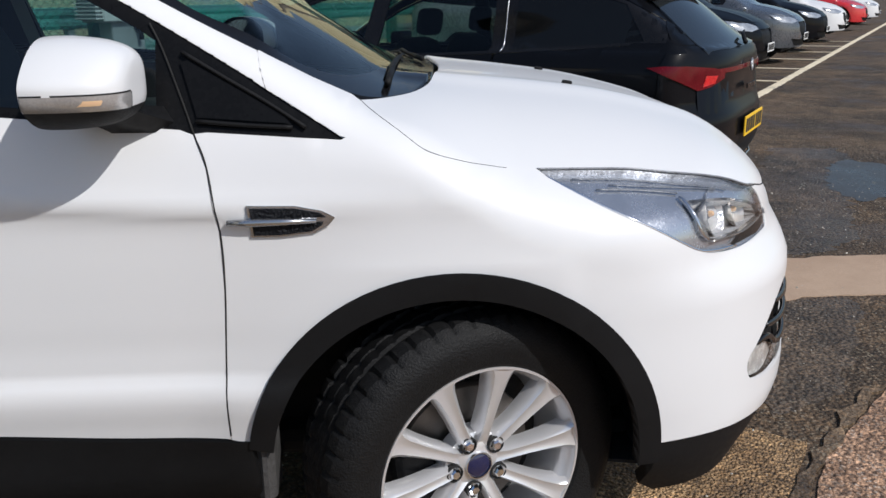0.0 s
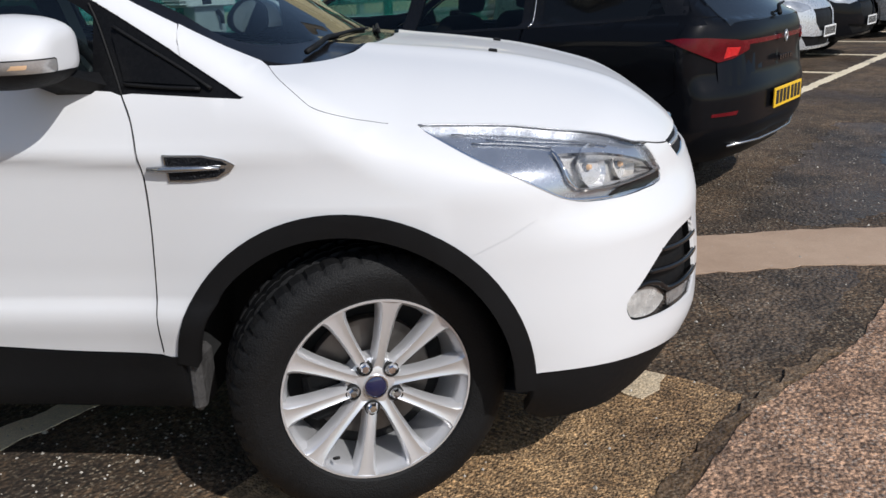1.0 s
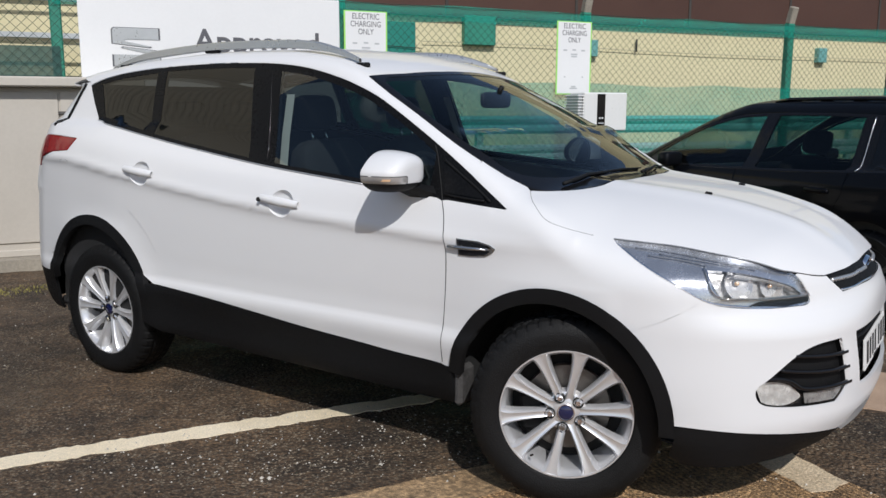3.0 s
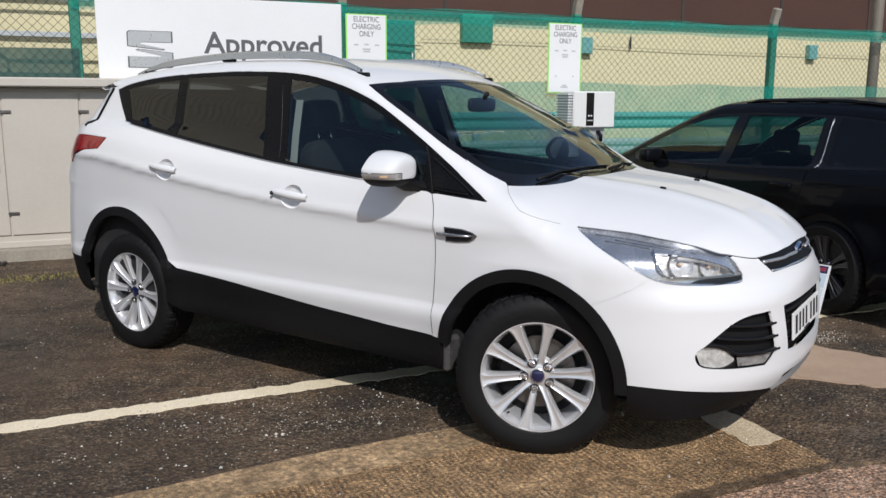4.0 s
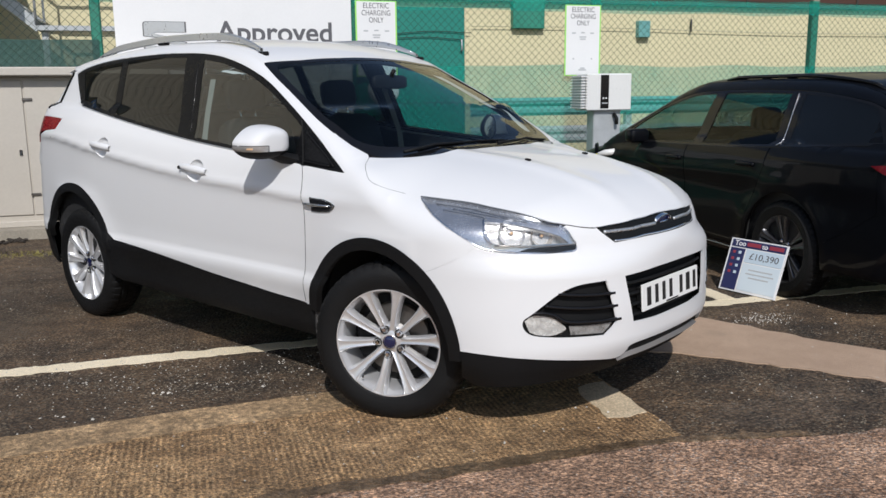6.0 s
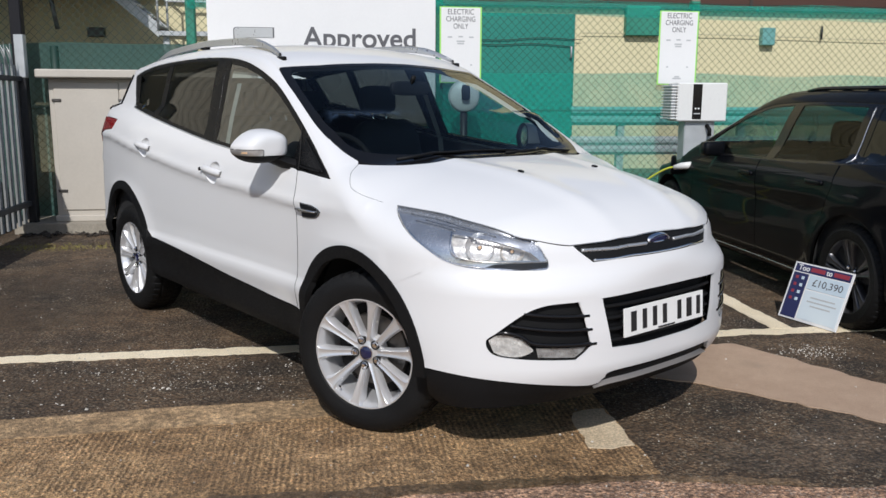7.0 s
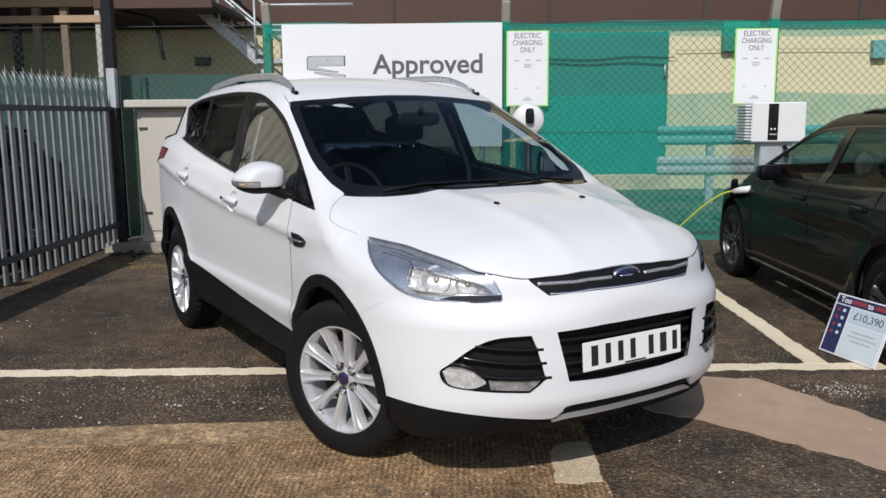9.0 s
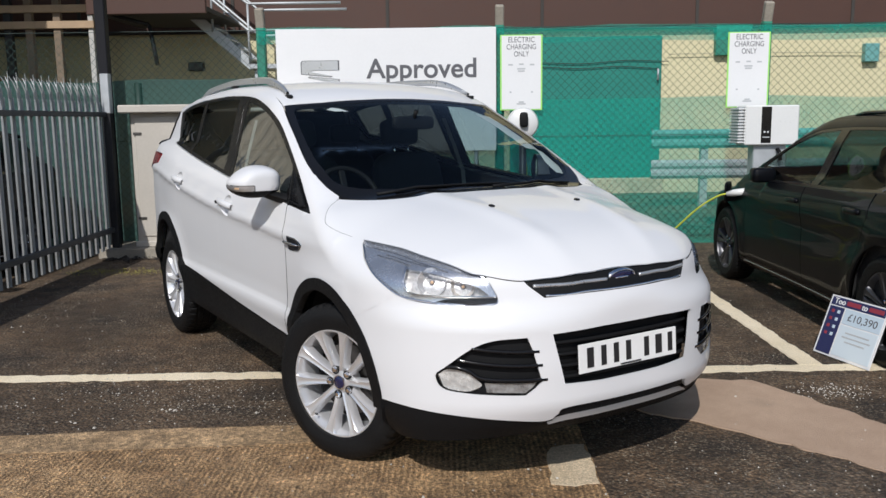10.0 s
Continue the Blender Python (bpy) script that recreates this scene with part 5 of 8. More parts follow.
def build_suv():
    f = suv
    car = thing("suv", pose(0, 0, 0), "white five-door compact SUV parked on wet asphalt", "car")
    # bonnet
    hood_half = smooth_line(HOOD_BACK, 5) + smooth_line(SHUT, 5)[1:] + smooth_line(LAMP_TOP, 4)[1:] + smooth_line(HOOD_FRONT, 5)[1:]
    outline = hood_half + [(a, -b) for a, b in reversed(hood_half[1:-1])]
    bonnet = panel(f, "bonnet", "top", outline, WHITE_PAINT, car, 0.03, gap=0.0013, depth=0.010, label="white painted bonnet with two raised creases")[0]
    for sgn in (-1, 1):
        q = project(f, "top", smooth_line([(a, b * -sgn) for a, b in SHUT[:-1]], 5))
        Geo().tube([tuple(p) for p in q], 0.0007, 5).put("bonnet_gap", DARK, bonnet, "", True)
    for y in (-0.251, 0.225):
        p = project(f, "top", [(0.285, y)])[0]
        Geo().box(-0.015, 0.010, -0.010, 0.010, -0.004, 0.008, 0.003, pose(*p, 0, 8, 0)).put("washer_jet", TRIM, bonnet, "small black washer jet")
    # wing
    shut3 = to3(f, "top", smooth_line(SHUT, 5))
    wing = [(p[0], p[2]) for p in shut3]
    wing += [(x, z) for x, y, z in smooth_line([LAMP_LOW[-1], *LAMP_LOW[-2:-5:-1]], 5)][1:]
    wing += [(0.400, 0.762), (0.328, 0.721), (0.240, 0.682)]
    a1 = math.degrees(math.atan2(0.682 - FRONT_ARCH[1], 0.240 - FRONT_ARCH[0]))
    wing += arc(*FRONT_ARCH, a1, 171)
    wing += [(-0.512, 0.434), (-0.508, 0.60), (-0.496, 0.76), (-0.495, 0.88), (-0.512, 1.00), (-0.535, 1.0615)]
    wing += [(-0.51, 1.064), (-0.26, 1.046), (-0.252, 1.050)]
    roof_c = curve(*GLASS_TOP)
    wing += [(x, float(roof_c(x)) + 0.001) for x in (-0.262, -0.30, -0.35, -0.40)]
    ws3 = to3(f, "top", [(-0.42, -0.752), (-0.37, -0.750), (-0.32, -0.742), (-0.28, -0.728), (-0.245, -0.715)])
    wing += [(p[0], p[2]) for p in ws3]
    panel(f, "front_wing", "side", wing, WHITE_PAINT, car, 0.018, gap=0.0004, both=True)
    # bumper
    F = lambda p: flat_of("round", p)
    nose_line = to3(f, "top", smooth_line(HOOD_FRONT, 5))
    left = [F(p) for p in to3(f, "side", [(0.350, 0.375), (0.347, 0.42), (0.336, 0.48), (0.312, 0.545), (0.275, 0.61), (0.240, 0.682), (0.328, 0.721), (0.400, 0.762)])]
    left += [F(p) for p in smooth_line(LAMP_LOW[:7][::-1], 5)]
    notch = [(0.742, -0.442, 0.860), (0.765, -0.425, 0.835), (0.792, -0.372, 0.790), (0.845, -0.20, 0.797), (0.85, 0.0, 0.800)]
    left += [F(p) for p in nose_line if p[1] < -0.45][1:]
    left += [F(p) for p in notch[:-1]]
    low = [F(p) for p in smooth_line([(0.84, -0.0, 0.372), (0.84, -0.30, 0.372), (0.845, -0.345, 0.345), (0.825, -0.385, 0.320), (0.775, -0.52, 0.336), (0.707, -0.646, 0.352), (0.53, -0.80, 0.371), (0.387, -0.862, 0.377)], 5)]
    half = low[1:-1] + left
    bump_out = half + [(-a, b) for a, b in reversed(half)]
    up_half = [F(p) for p in nose_line if p[1] > -0.445][::-1] + [F(p) for p in notch]
    up_g = up_half[1:-1] + [(-a, b) for a, b in reversed(up_half)]
    low_g = [F((0.865, y, z)) for y, z in ((-0.378, 0.660), (-0.326, 0.463), (-0.15, 0.455), (0.15, 0.455), (0.326, 0.463), (0.378, 0.660), (0.15, 0.668), (-0.15, 0.668))]
    fog = [F(p) for p in smooth_line([(0.811, -0.466, 0.654), (0.756, -0.575, 0.647), (0.706, -0.645, 0.616), (0.644, -0.718, 0.546), (0.613, -0.747, 0.509), (0.633, -0.731, 0.461), (0.695, -0.66, 0.445), (0.816, -0.475, 0.434)], 5)]
    fog += [F(p) for p in [(0.829, -0.440, 0.460), (0.838, -0.415, 0.484), (0.831, -0.432, 0.547), (0.822, -0.446, 0.603)]]
    fog_l = [(-a, b) for a, b in reversed(fog)]
    bumper = panel(f, "front_bumper", "round", bump_out, WHITE_PAINT, car, 0.026, gap=0.0004, depth=0.014, holes=(low_g, fog, fog_l), label="white front bumper with black grilles")[0]
    for sgn in (1, -1):
        q = [(p[0] + 0.001, p[1] * sgn, p[2] - 0.001) for p in nose_line if p[1] < -0.43]
        Geo().tube(q, 0.0017, 5).put("bonnet_gap", DARK, bumper, "", True)
    # grilles
    for nm, hole, back in (("upper_grille", up_g, 0.013), ("lower_grille", low_g, 0.045), ("side_grille", fog, 0.027), ("side_grille", fog_l, 0.027)):
        panel(f, nm, "round", hole, TRIM, bumper, 0.03, gap=-0.028 if nm != "upper_grille" else -0.003, lift=-back, depth=0.0, label="black plastic grille insert")
    for hole in (fog, fog_l):
        q3 = project(f, "round", np.array(list(hole) + [hole[0]]))
        n3 = gradient(f, q3)
        Geo().sheet([[tuple(a - d * b) for a, b in zip(q3, n3)] for d in (0.010, 0.055)]).put("grille_duct", TRIM, bumper, "", True)
    for z, y1 in ((0.798, 0.365),):
        skin_line(f, "round", [F((0.80, y, z + (0.006 if abs(y) < 0.2 else 0))) for y in np.linspace(-y1, y1, 9)], 0.004, "grille_edge", CHROME, bumper, -0.011)
    for s in (-1, 1):
        skin_line(f, "round", [F((0.80, s * y, 0.836 + 0.004 * (y < 0.25))) for y in np.linspace(0.085, 0.415, 7)], 0.0075, "grille_bar", SATIN, bumper, -0.012, label="bright silver grille bar")
    for z, y1 in ((0.485, 0.325), (0.53, 0.335), (0.575, 0.345), (0.62, 0.36)):
        skin_line(f, "round", [F((0.85, y, z)) for y in np.linspace(-y1, y1, 9)], 0.008, "grille_slat", TRIM, bumper, -0.028)
    lamp_top = [(0.64, -0.716, 0.543), (0.675, -0.69, 0.5435), (0.703, -0.655, 0.531), (0.728, -0.625, 0.507), (0.76, -0.57, 0.498), (0.80, -0.48, 0.494), (0.84, -0.395, 0.492)]
    for fin in (fin_line(f, 0.648, 0.425, 0.600), fin_line(f, 0.688, 0.415, 0.548), smooth_line(lamp_top, 3)):
        pts = [F((x, y, z + (0.024 * max(0, (-y - 0.45) / 0.24) ** 2 if z > 0.545 else 0))) for x, y, z in fin]
        skin_line(f, "round", pts, 0.008, "fin", GLOSS, bumper, -0.005, both=True, label="gloss black grille fin")
    # fog lamps
    fl = [F(p) for p in smooth_line([(0.617, -0.744, 0.511), (0.640, -0.722, 0.532), (0.675, -0.69, 0.532), (0.702, -0.655, 0.519), (0.725, -0.630, 0.495), (0.731, -0.616, 0.472), (0.695, -0.655, 0.449), (0.657, -0.708, 0.453), (0.634, -0.730, 0.464)], 5)]
    for ob in panel(f, "fog_lamp", "round", fl, LENS, bumper, 0.02, lift=-0.004, depth=0.01, both=True, label="clear round-ended fog lamp"):
        ob.visible_shadow = False
    panel(f, "fog_lamp_bowl", "round", fl, FOG_BOWL, bumper, 0.02, lift=-0.016, depth=0.0, both=True)
    for sgn in (-1, 1):
        Geo().lathe([(0.006, 0.030), (0.014, 0.024), (0.022, 0.012), (0.027, 0.0), (0.030, 0.001), (0.030, 0.01)], 18).put("fog_reflector", CHROME, bumper, "", 30, Matrix.Translation((0.655, sgn * 0.668, 0.492)) @ Vector((0, -1, 0)).rotation_difference(Vector((0.82, sgn * 0.55, 0.05))).to_matrix().to_4x4())
    dl = [F(p) for p in [(0.735, -0.610, 0.487), (0.828, -0.43, 0.480), (0.826, -0.445, 0.462), (0.812, -0.472, 0.440), (0.735, -0.600, 0.447)]]
    for ob in panel(f, "daytime_lamp", "round", dl, LENS, bumper, 0.02, lift=-0.004, depth=0.01, both=True, label="clear strip lamp"):
        ob.visible_shadow = False
    panel(f, "daytime_lamp_bowl", "round", dl, STRIP_BOWL, bumper, 0.02, lift=-0.014, depth=0.0, both=True)
    # lower lip and skid strip
    strip = [F((0.84, y, z)) for y, z in ((-0.36, 0.330), (-0.30, 0.380), (0.30, 0.380), (0.36, 0.330), (0.28, 0.325), (-0.28, 0.325))]
    panel(f, "lip_insert", "round", strip, TRIM, car, 0.03, lift=-0.012, depth=0.01, label="black lower bumper insert")
    sk = [F((0.83, y, z)) for y, z in ((-0.38, 0.308), (-0.335, 0.322), (-0.28, 0.327), (0.28, 0.327), (0.335, 0.322), (0.38, 0.308), (0.30, 0.315), (-0.30, 0.315))]
    panel(f, "skid_strip", "round", sk, SKID, car, 0.03, lift=0.006, depth=0.02, label="satin silver skid strip")
    under = [F(p) for p in [(0.395, -0.862, 0.376), (0.53, -0.80, 0.370), (0.707, -0.646, 0.351), (0.775, -0.52, 0.335), (0.825, -0.385, 0.319), (0.83, -0.30, 0.311)]]
    under2 = [F(p) for p in [(0.80, -0.30, 0.262), (0.74, -0.52, 0.250), (0.66, -0.62, 0.240), (0.50, -0.75, 0.225), (0.41, -0.80, 0.215), (0.395, -0.862, 0.25)]]
    panel(f, "bumper_skirt", "round", under + [(-a, b) for a, b in reversed(under)] + [(-a, b) for a, b in reversed(under2[::-1])] + under2, TRIM, car, 0.03, lift=-0.006, depth=0.03, label="black unpainted bumper skirt")
    # headlamp, seen from its own corner
    LV = (-0.62, 0.62, -0.48)
    S = lambda p: flat_of(LV, p)
    lamp = [S(p) for p in smooth_line(LAMP_LOW, 5)] + [S(p) for p in to3(f, "top", smooth_line(LAMP_TOP, 4))[1:-1]]
    for ob in panel(f, "headlamp", LV, lamp, LENS, car, 0.018, gap=0.0015, lift=-0.003, depth=0.015, both=True, label="clear swept-back headlamp"):
        s = -1 if ob.name == "headlamp" else 1
        ob.visible_shadow = False
        side_of = (lambda o: o) if s < 0 else (lambda o: swap(o))
        inner = [S(p) for p in [(0.436, -0.764, 0.888), (0.545, -0.690, 0.872), (0.636, -0.608, 0.840), (0.668, -0.578, 0.826), (0.694, -0.556, 0.802), (0.592, -0.698, 0.803), (0.520, -0.765, 0.805), (0.492, -0.788, 0.814), (0.455, -0.783, 0.86)]]
        side_of(panel(f, "lamp_bowl", LV, lamp, LAMP_BLUE, ob, 0.016, gap=0.001, lift=-0.016, depth=-0.012, holes=(inner,), label="silvered inner lamp shelf")[0])
        side_of(panel(f, "lamp_housing", LV, inner, LAMP_SILVER, ob, 0.014, gap=-0.002, lift=-0.048, depth=-0.033, label="deep silver lamp housing")[0])
        # two dished reflectors, each with a bulb shield, set in the deep housing
        q = [np.array(S(p)) for p in [(0.436, -0.760, 0.893), (0.660, -0.575, 0.856), (0.714, -0.531, 0.806), (0.492, -0.788, 0.816)]]
        B = lambda u, v: tuple((1 - v) * ((1 - u) * q[0] + u * q[1]) + v * ((1 - u) * q[3] + u * q[2]))
        axis_way = Vector((0.74, -0.54, 0.26)).normalized()
        turn_to = Vector((0, -1, 0)).rotation_difference(axis_way).to_matrix().to_4x4()
        for nm, u, v, rr, mt in (("low_beam_bowl", 0.30, 0.50, 0.056, BRIGHT), ("high_beam_bowl", 0.68, 0.60, 0.047, LAMP_CREAM)):
            c0 = project(f, LV, [B(u, v)])[0]
            c0 = Vector(c0 - gradient(f, c0[None])[0] * 0.030)
            mt4 = Matrix.Translation(c0) @ turn_to
            prof = [(rr * k, 0.042 * (1 - k * k)) for k in (0.12, 0.35, 0.55, 0.72, 0.86, 1.0)]
            bowl = side_of(Geo().lathe(prof, 15).put(nm, mt, ob, "faceted bright reflector bowl", 12, mt4))
            for r0, y0, y1, mt2, nm2 in ((0.012, 0.014, 0.040, LAMP_GREY, "bulb_shield"), (0.007, 0.004, 0.014, AMBER, "bulb_tip")):
                side_of(Geo().lathe([(0, y0 - 0.003), (r0 * 0.8, y0), (r0, y0 + 0.004), (r0, y1)], 14).put(nm2, mt2, ob, "", 40, mt4))
        bezel = [S(p) for p in [(0.575, -0.72, 0.778), (0.60, -0.69, 0.789), (0.66, -0.615, 0.793), (0.714, -0.531, 0.794), (0.716, -0.536, 0.778), (0.67, -0.61, 0.773)]]
        side_of(panel(f, "lamp_bezel", LV, bezel, TRIM, ob, 0.012, gap=0, lift=-0.006, depth=0.012)[0])
        for pts, r_, dd, mt in (([(0.130, -0.792, 0.961), (0.248, -0.838, 0.903), (0.357, -0.851, 0.853), (0.449, -0.820, 0.801), (0.505, -0.784, 0.785), (0.575, -0.72, 0.775)], 0.0035, 0.004, CHROME), ([(0.432, -0.760, 0.903), (0.45, -0.782, 0.865), (0.470, -0.795, 0.83), (0.495, -0.787, 0.808)], 0.005, 0.008, CHROME), ([(0.50, -0.78, 0.801), (0.592, -0.700, 0.797), (0.66, -0.617, 0.797), (0.714, -0.533, 0.798)], 0.003, 0.008, REFLECT), ([(0.25, -0.790, 0.932), (0.34, -0.760, 0.920), (0.43, -0.742, 0.908)], 0.002, 0.012, LAMP_GREY), ([(0.20, -0.772, 0.950), (0.32, -0.733, 0.936), (0.45, -0.700, 0.912), (0.56, -0.652, 0.885)], 0.0018, 0.012, LAMP_GREY), ([(0.28, -0.765, 0.935), (0.40, -0.728, 0.916), (0.53, -0.674, 0.893)], 0.0018, 0.012, LAMP_GREY)):
            q3 = project(f, LV, [S(p) for p in smooth_line(pts, 5)])
            n3 = gradient(f, q3)
            side_of(Geo().tube([tuple(a - dd * b) for a, b in zip(q3, n3)], r_, 6).put("lamp_edge", mt, ob, "", True))
    skin_line(f, "top", LAMP_TOP, 0.0022, "lamp_seal", LAMP_GREY, car, 0.0, both=True)
    # doors
    sill = curve(*SILL)
    low_line = curve(*[(p[0], p[1]) for p in reversed(GLASS_LOW)])
    back = [(-0.512, 0.434), (-0.508, 0.60), (-0.496, 0.76), (-0.495, 0.88), (-0.512, 1.00), (-0.535, 1.0615)]
    split = [(-1.500, float(low_line(-1.5))), (-1.508, 1.00), (-1.520, 0.80), (-1.528, 0.62), (-1.530, float(sill(-1.53)))]
    fd = back + [(x, float(low_line(x))) for x in np.linspace(-0.56, -1.49, 22)] + split + [(x, float(sill(x))) for x in np.linspace(-1.50, -0.52, 24)]
    cups = {"front": (-1.335, 0.998), "rear": (-2.268, 1.083)}
    ring_of = lambda c, k=1.0: [(c[0] + 0.066 * k * math.cos(w), c[1] + 0.056 * k * math.sin(w)) for w in np.linspace(0, 2 * math.pi, 29)[:-1]]
    doors = panel(f, "front_door", "side", fd, WHITE_PAINT, car, 0.015, both=True, holes=(ring_of(cups["front"]),), label="white front door")
    r_edge = [(-2.42, float(low_line(-2.42))), (-2.405, 1.10), (-2.37, 0.98)] + arc(REAR_ARCH[0], REAR_ARCH[1], 0.60, 58, 32, 8) + [(-2.215, 0.62), (-2.20, float(sill(-2.2)))]
    rd = split[::-1] + [(x, float(low_line(x))) for x in np.linspace(-1.51, -2.41, 22)] + r_edge + [(x, float(sill(x))) for x in np.linspace(-2.19, -1.54, 18)]
    doors += panel(f, "rear_door", "side", rd, WHITE_PAINT, car, 0.015, both=True, holes=(ring_of(cups["rear"]),), label="white rear door")
    skin_line(f, "side", [(-0.5115, 0.445)] + [(x + 0.0005, z) for x, z in back[1:]], 0.0017, "door_gap", DARK, car, 0.0, n=5, both=True)
    # rear quarter
    qp = r_edge[:-1][::-1]
    qp = [(-2.205, float(sill(-2.205)))] + qp + [(-2.50, float(low_line(-2.5))), (-2.7, float(low_line(-2.7))), (-2.80, 1.333), (-2.88, 1.42), (-2.955, 1.515), (-2.975, 1.535), (-2.99, 1.53), (-3.06, 1.40), (-3.12, 1.30), (-3.14, 1.253)]
    qp += [(-3.0, 1.248), (-2.844, 1.239), (-2.906, 1.176), (-3.05, 1.165), (-3.16, 1.13), (-3.22, 1.085), (-3.28, 0.90), (-3.30, 0.70), (-3.16, 0.60)]
    qp += [q for q in arc(*REAR_ARCH, 149, 25)]
    panel(f, "rear_quarter", "side", qp, WHITE_PAINT, car, 0.018, both=True, label="white rear quarter panel")
    # rear end, round about an axis near the tail
    T = lambda p: flat_of("round", p, -2.9)
    wrap = lambda p: ((T(p)[0] + 2 * math.pi) % (2 * math.pi), T(p)[1])
    E = lambda *pts: [wrap(tuple(p)) for p in project(f, "side", pts)]
    tail_half = E((-3.22, 1.085), (-3.28, 0.90), (-3.30, 0.70), (-3.16, 0.60), (-3.14, 0.50))
    tail_out = tail_half + [(2 * math.pi - a, b) for a, b in reversed(tail_half)]
    panel(f, "rear_bumper", "round", tail_out, WHITE_PAINT, car, 0.04, axis=-2.9)
    skirt = [wrap(p) for p in [(-3.14, -0.87, 0.50), (-3.13, -0.86, 0.28)]]
    panel(f, "rear_skirt", "round", skirt + [(2 * math.pi - a, b) for a, b in reversed(skirt)], TRIM, car, 0.05, axis=-2.9, label="black rear bumper skirt")
    gate = E((-3.22, 1.087), (-3.16, 1.13), (-3.14, 1.253), (-3.12, 1.30), (-3.06, 1.40), (-2.99, 1.53))
    panel(f, "tailgate", "round", gate + [(2 * math.pi - a, b) for a, b in reversed(gate)], WHITE_PAINT, car, 0.04, axis=-2.9)
    panel(lambda x, y, z: suv(x, y, z) + 0.035, "tailgate_trim", "round", gate + [(2 * math.pi - a, b) for a, b in reversed(gate)], DASH, car, 0.06, depth=0.0, axis=-2.9, label="dark inner tailgate trim")
    rear_glass = [wrap(p) for p in [(-3.36, -0.58, 1.22), (-3.22, -0.52, 1.51)]]
    panel(f, "rear_window", "round", rear_glass + [(2 * math.pi - a, b) for a, b in reversed(rear_glass)], REAR_PANE, car, 0.05, lift=0.003, depth=0.004, axis=-2.9, label="dark rear window")
    spo = Geo()
    rows = [[(x, y, z - 0.05 * (y / 0.6) ** 2) for y in np.linspace(-0.575, 0.575, 17)] for x, z in ((-2.98, 1.622), (-3.1, 1.610), (-3.25, 1.580), (-3.255, 1.572), (-3.22, 1.562), (-3.0, 1.57))]
    spo.sheet(rows).put("roof_spoiler", WHITE_PAINT, car, "", 40)
    skin_line(f, "side", [(-2.995, 1.525), (-3.03, 1.46), (-3.065, 1.395), (-3.12, 1.30)], 0.009, "pillar_strip", GLOSS, car, 0.002, both=True)
    tl = [wrap(p) for p in [(-2.844, -0.848, 1.239), (-3.0, -0.835, 1.248), (-3.149, -0.818, 1.253), (-3.25, -0.79, 1.215), (-3.333, -0.760, 1.168), (-3.31, -0.79, 1.12), (-3.24, -0.821, 1.078), (-3.19, -0.83, 1.12), (-3.12, -0.845, 1.150), (-3.03, -0.86, 1.167), (-2.906, -0.869, 1.176)]]
    for t_ in (tl, [(2 * math.pi - a, b) for a, b in reversed(tl)]):
        panel(f, "tail_lamp", "round", t_, RED_LENS, car, 0.02, lift=0.005, axis=-2.9, label="red wraparound tail lamp")
    # arches and sill, unpainted
    for cx, cz, r, a0, a1, nm in ((*FRONT_ARCH, -3, 172, "wheel_arch_trim"), (*REAR_ARCH, 12, 168, "wheel_arch_trim")):
        ring = arc(cx, cz, r + 0.004, a0, a1, 40) + arc(cx, cz - 0.004, r - 0.044, a1, a0, 40)
        panel(f, nm, "side", ring, TRIM, car, 0.024, gap=0, lift=0.010, depth=0.035, both=True, label="black plastic wheel arch trim")
    sp = [(x, float(sill(x)) - 0.002) for x in np.linspace(-0.47, -2.25, 30)] + [(-2.31, 0.50), (-2.33, 0.34), (-2.2, 0.300), (-1.4, 0.285), (-0.6, 0.275), (-0.455, 0.285), (-0.462, 0.36)]
    panel(f, "sill_cladding", "side", sp, TRIM, car, 0.03, gap=0.001, lift=0.006, depth=0.05, both=True, label="black plastic sill cladding")
    # liners
    for ax in (-0.035, -2.70):
        g = Geo()
        g.sheet([[(ax + 0.43 * math.cos(w), y, 0.37 + 0.43 * math.sin(w)) for y in (-0.80, -0.52)] for w in np.linspace(-0.25, math.pi + 0.25, 24)])
        g.add([(ax + 0.5 * math.cos(w), -0.53, 0.37 + 0.5 * math.sin(w)) for w in np.linspace(-0.25, math.pi + 0.25, 24)], [tuple(range(24))])
        mirrored(g.put("arch_liner", DARK, car, "", True))
    # side windows
    trim = smooth_line(GLASS_TOP, 4) + smooth_line(GLASS_LOW, 4)[1:] + [(-2.88, 1.42)]
    wins = [("side_window", window_strip(-1.452, -0.585, -0.083, -0.19), WINDOW, "clear front door glass"), ("side_window", window_strip(-2.285, -1.60, -0.05, -0.10), PRIVACY, "dark tinted rear door glass"), ("quarter_window", window_strip(-2.76, -2.345, -0.10, -0.045, 0.016), PRIVACY, "dark tinted quarter glass")]
    tri = [(-0.530, 1.088), (-0.350, 1.074), (-0.365, 1.092), (-0.545, 1.195), (-0.560, 1.190)]
    panel(f, "corner_trim", "side", tri, TRIM_SATIN, car, 0.02, lift=0.002, depth=0.01, both=True, label="black plastic corner trim")
    for pts in ([(-0.350, 1.069), (-0.44, 1.0745), (-0.53, 1.083)], [(-0.325, 1.068), (-0.40, 1.116), (-0.475, 1.160), (-0.555, 1.208)]):
        skin_line(f, "side", pts, 0.0045, "trim_rib", TRIM, car, 0.003, both=True)
    skin_line(f, "side", [(-0.535, 1.0615), (-0.560, 1.13), (-0.592, 1.215), (-0.615, 1.262)], 0.0022, "door_edge_gap", DARK, car, -0.002, both=True)
    # cut the front glass to the falling roof line
    top_c = curve(*GLASS_TOP)
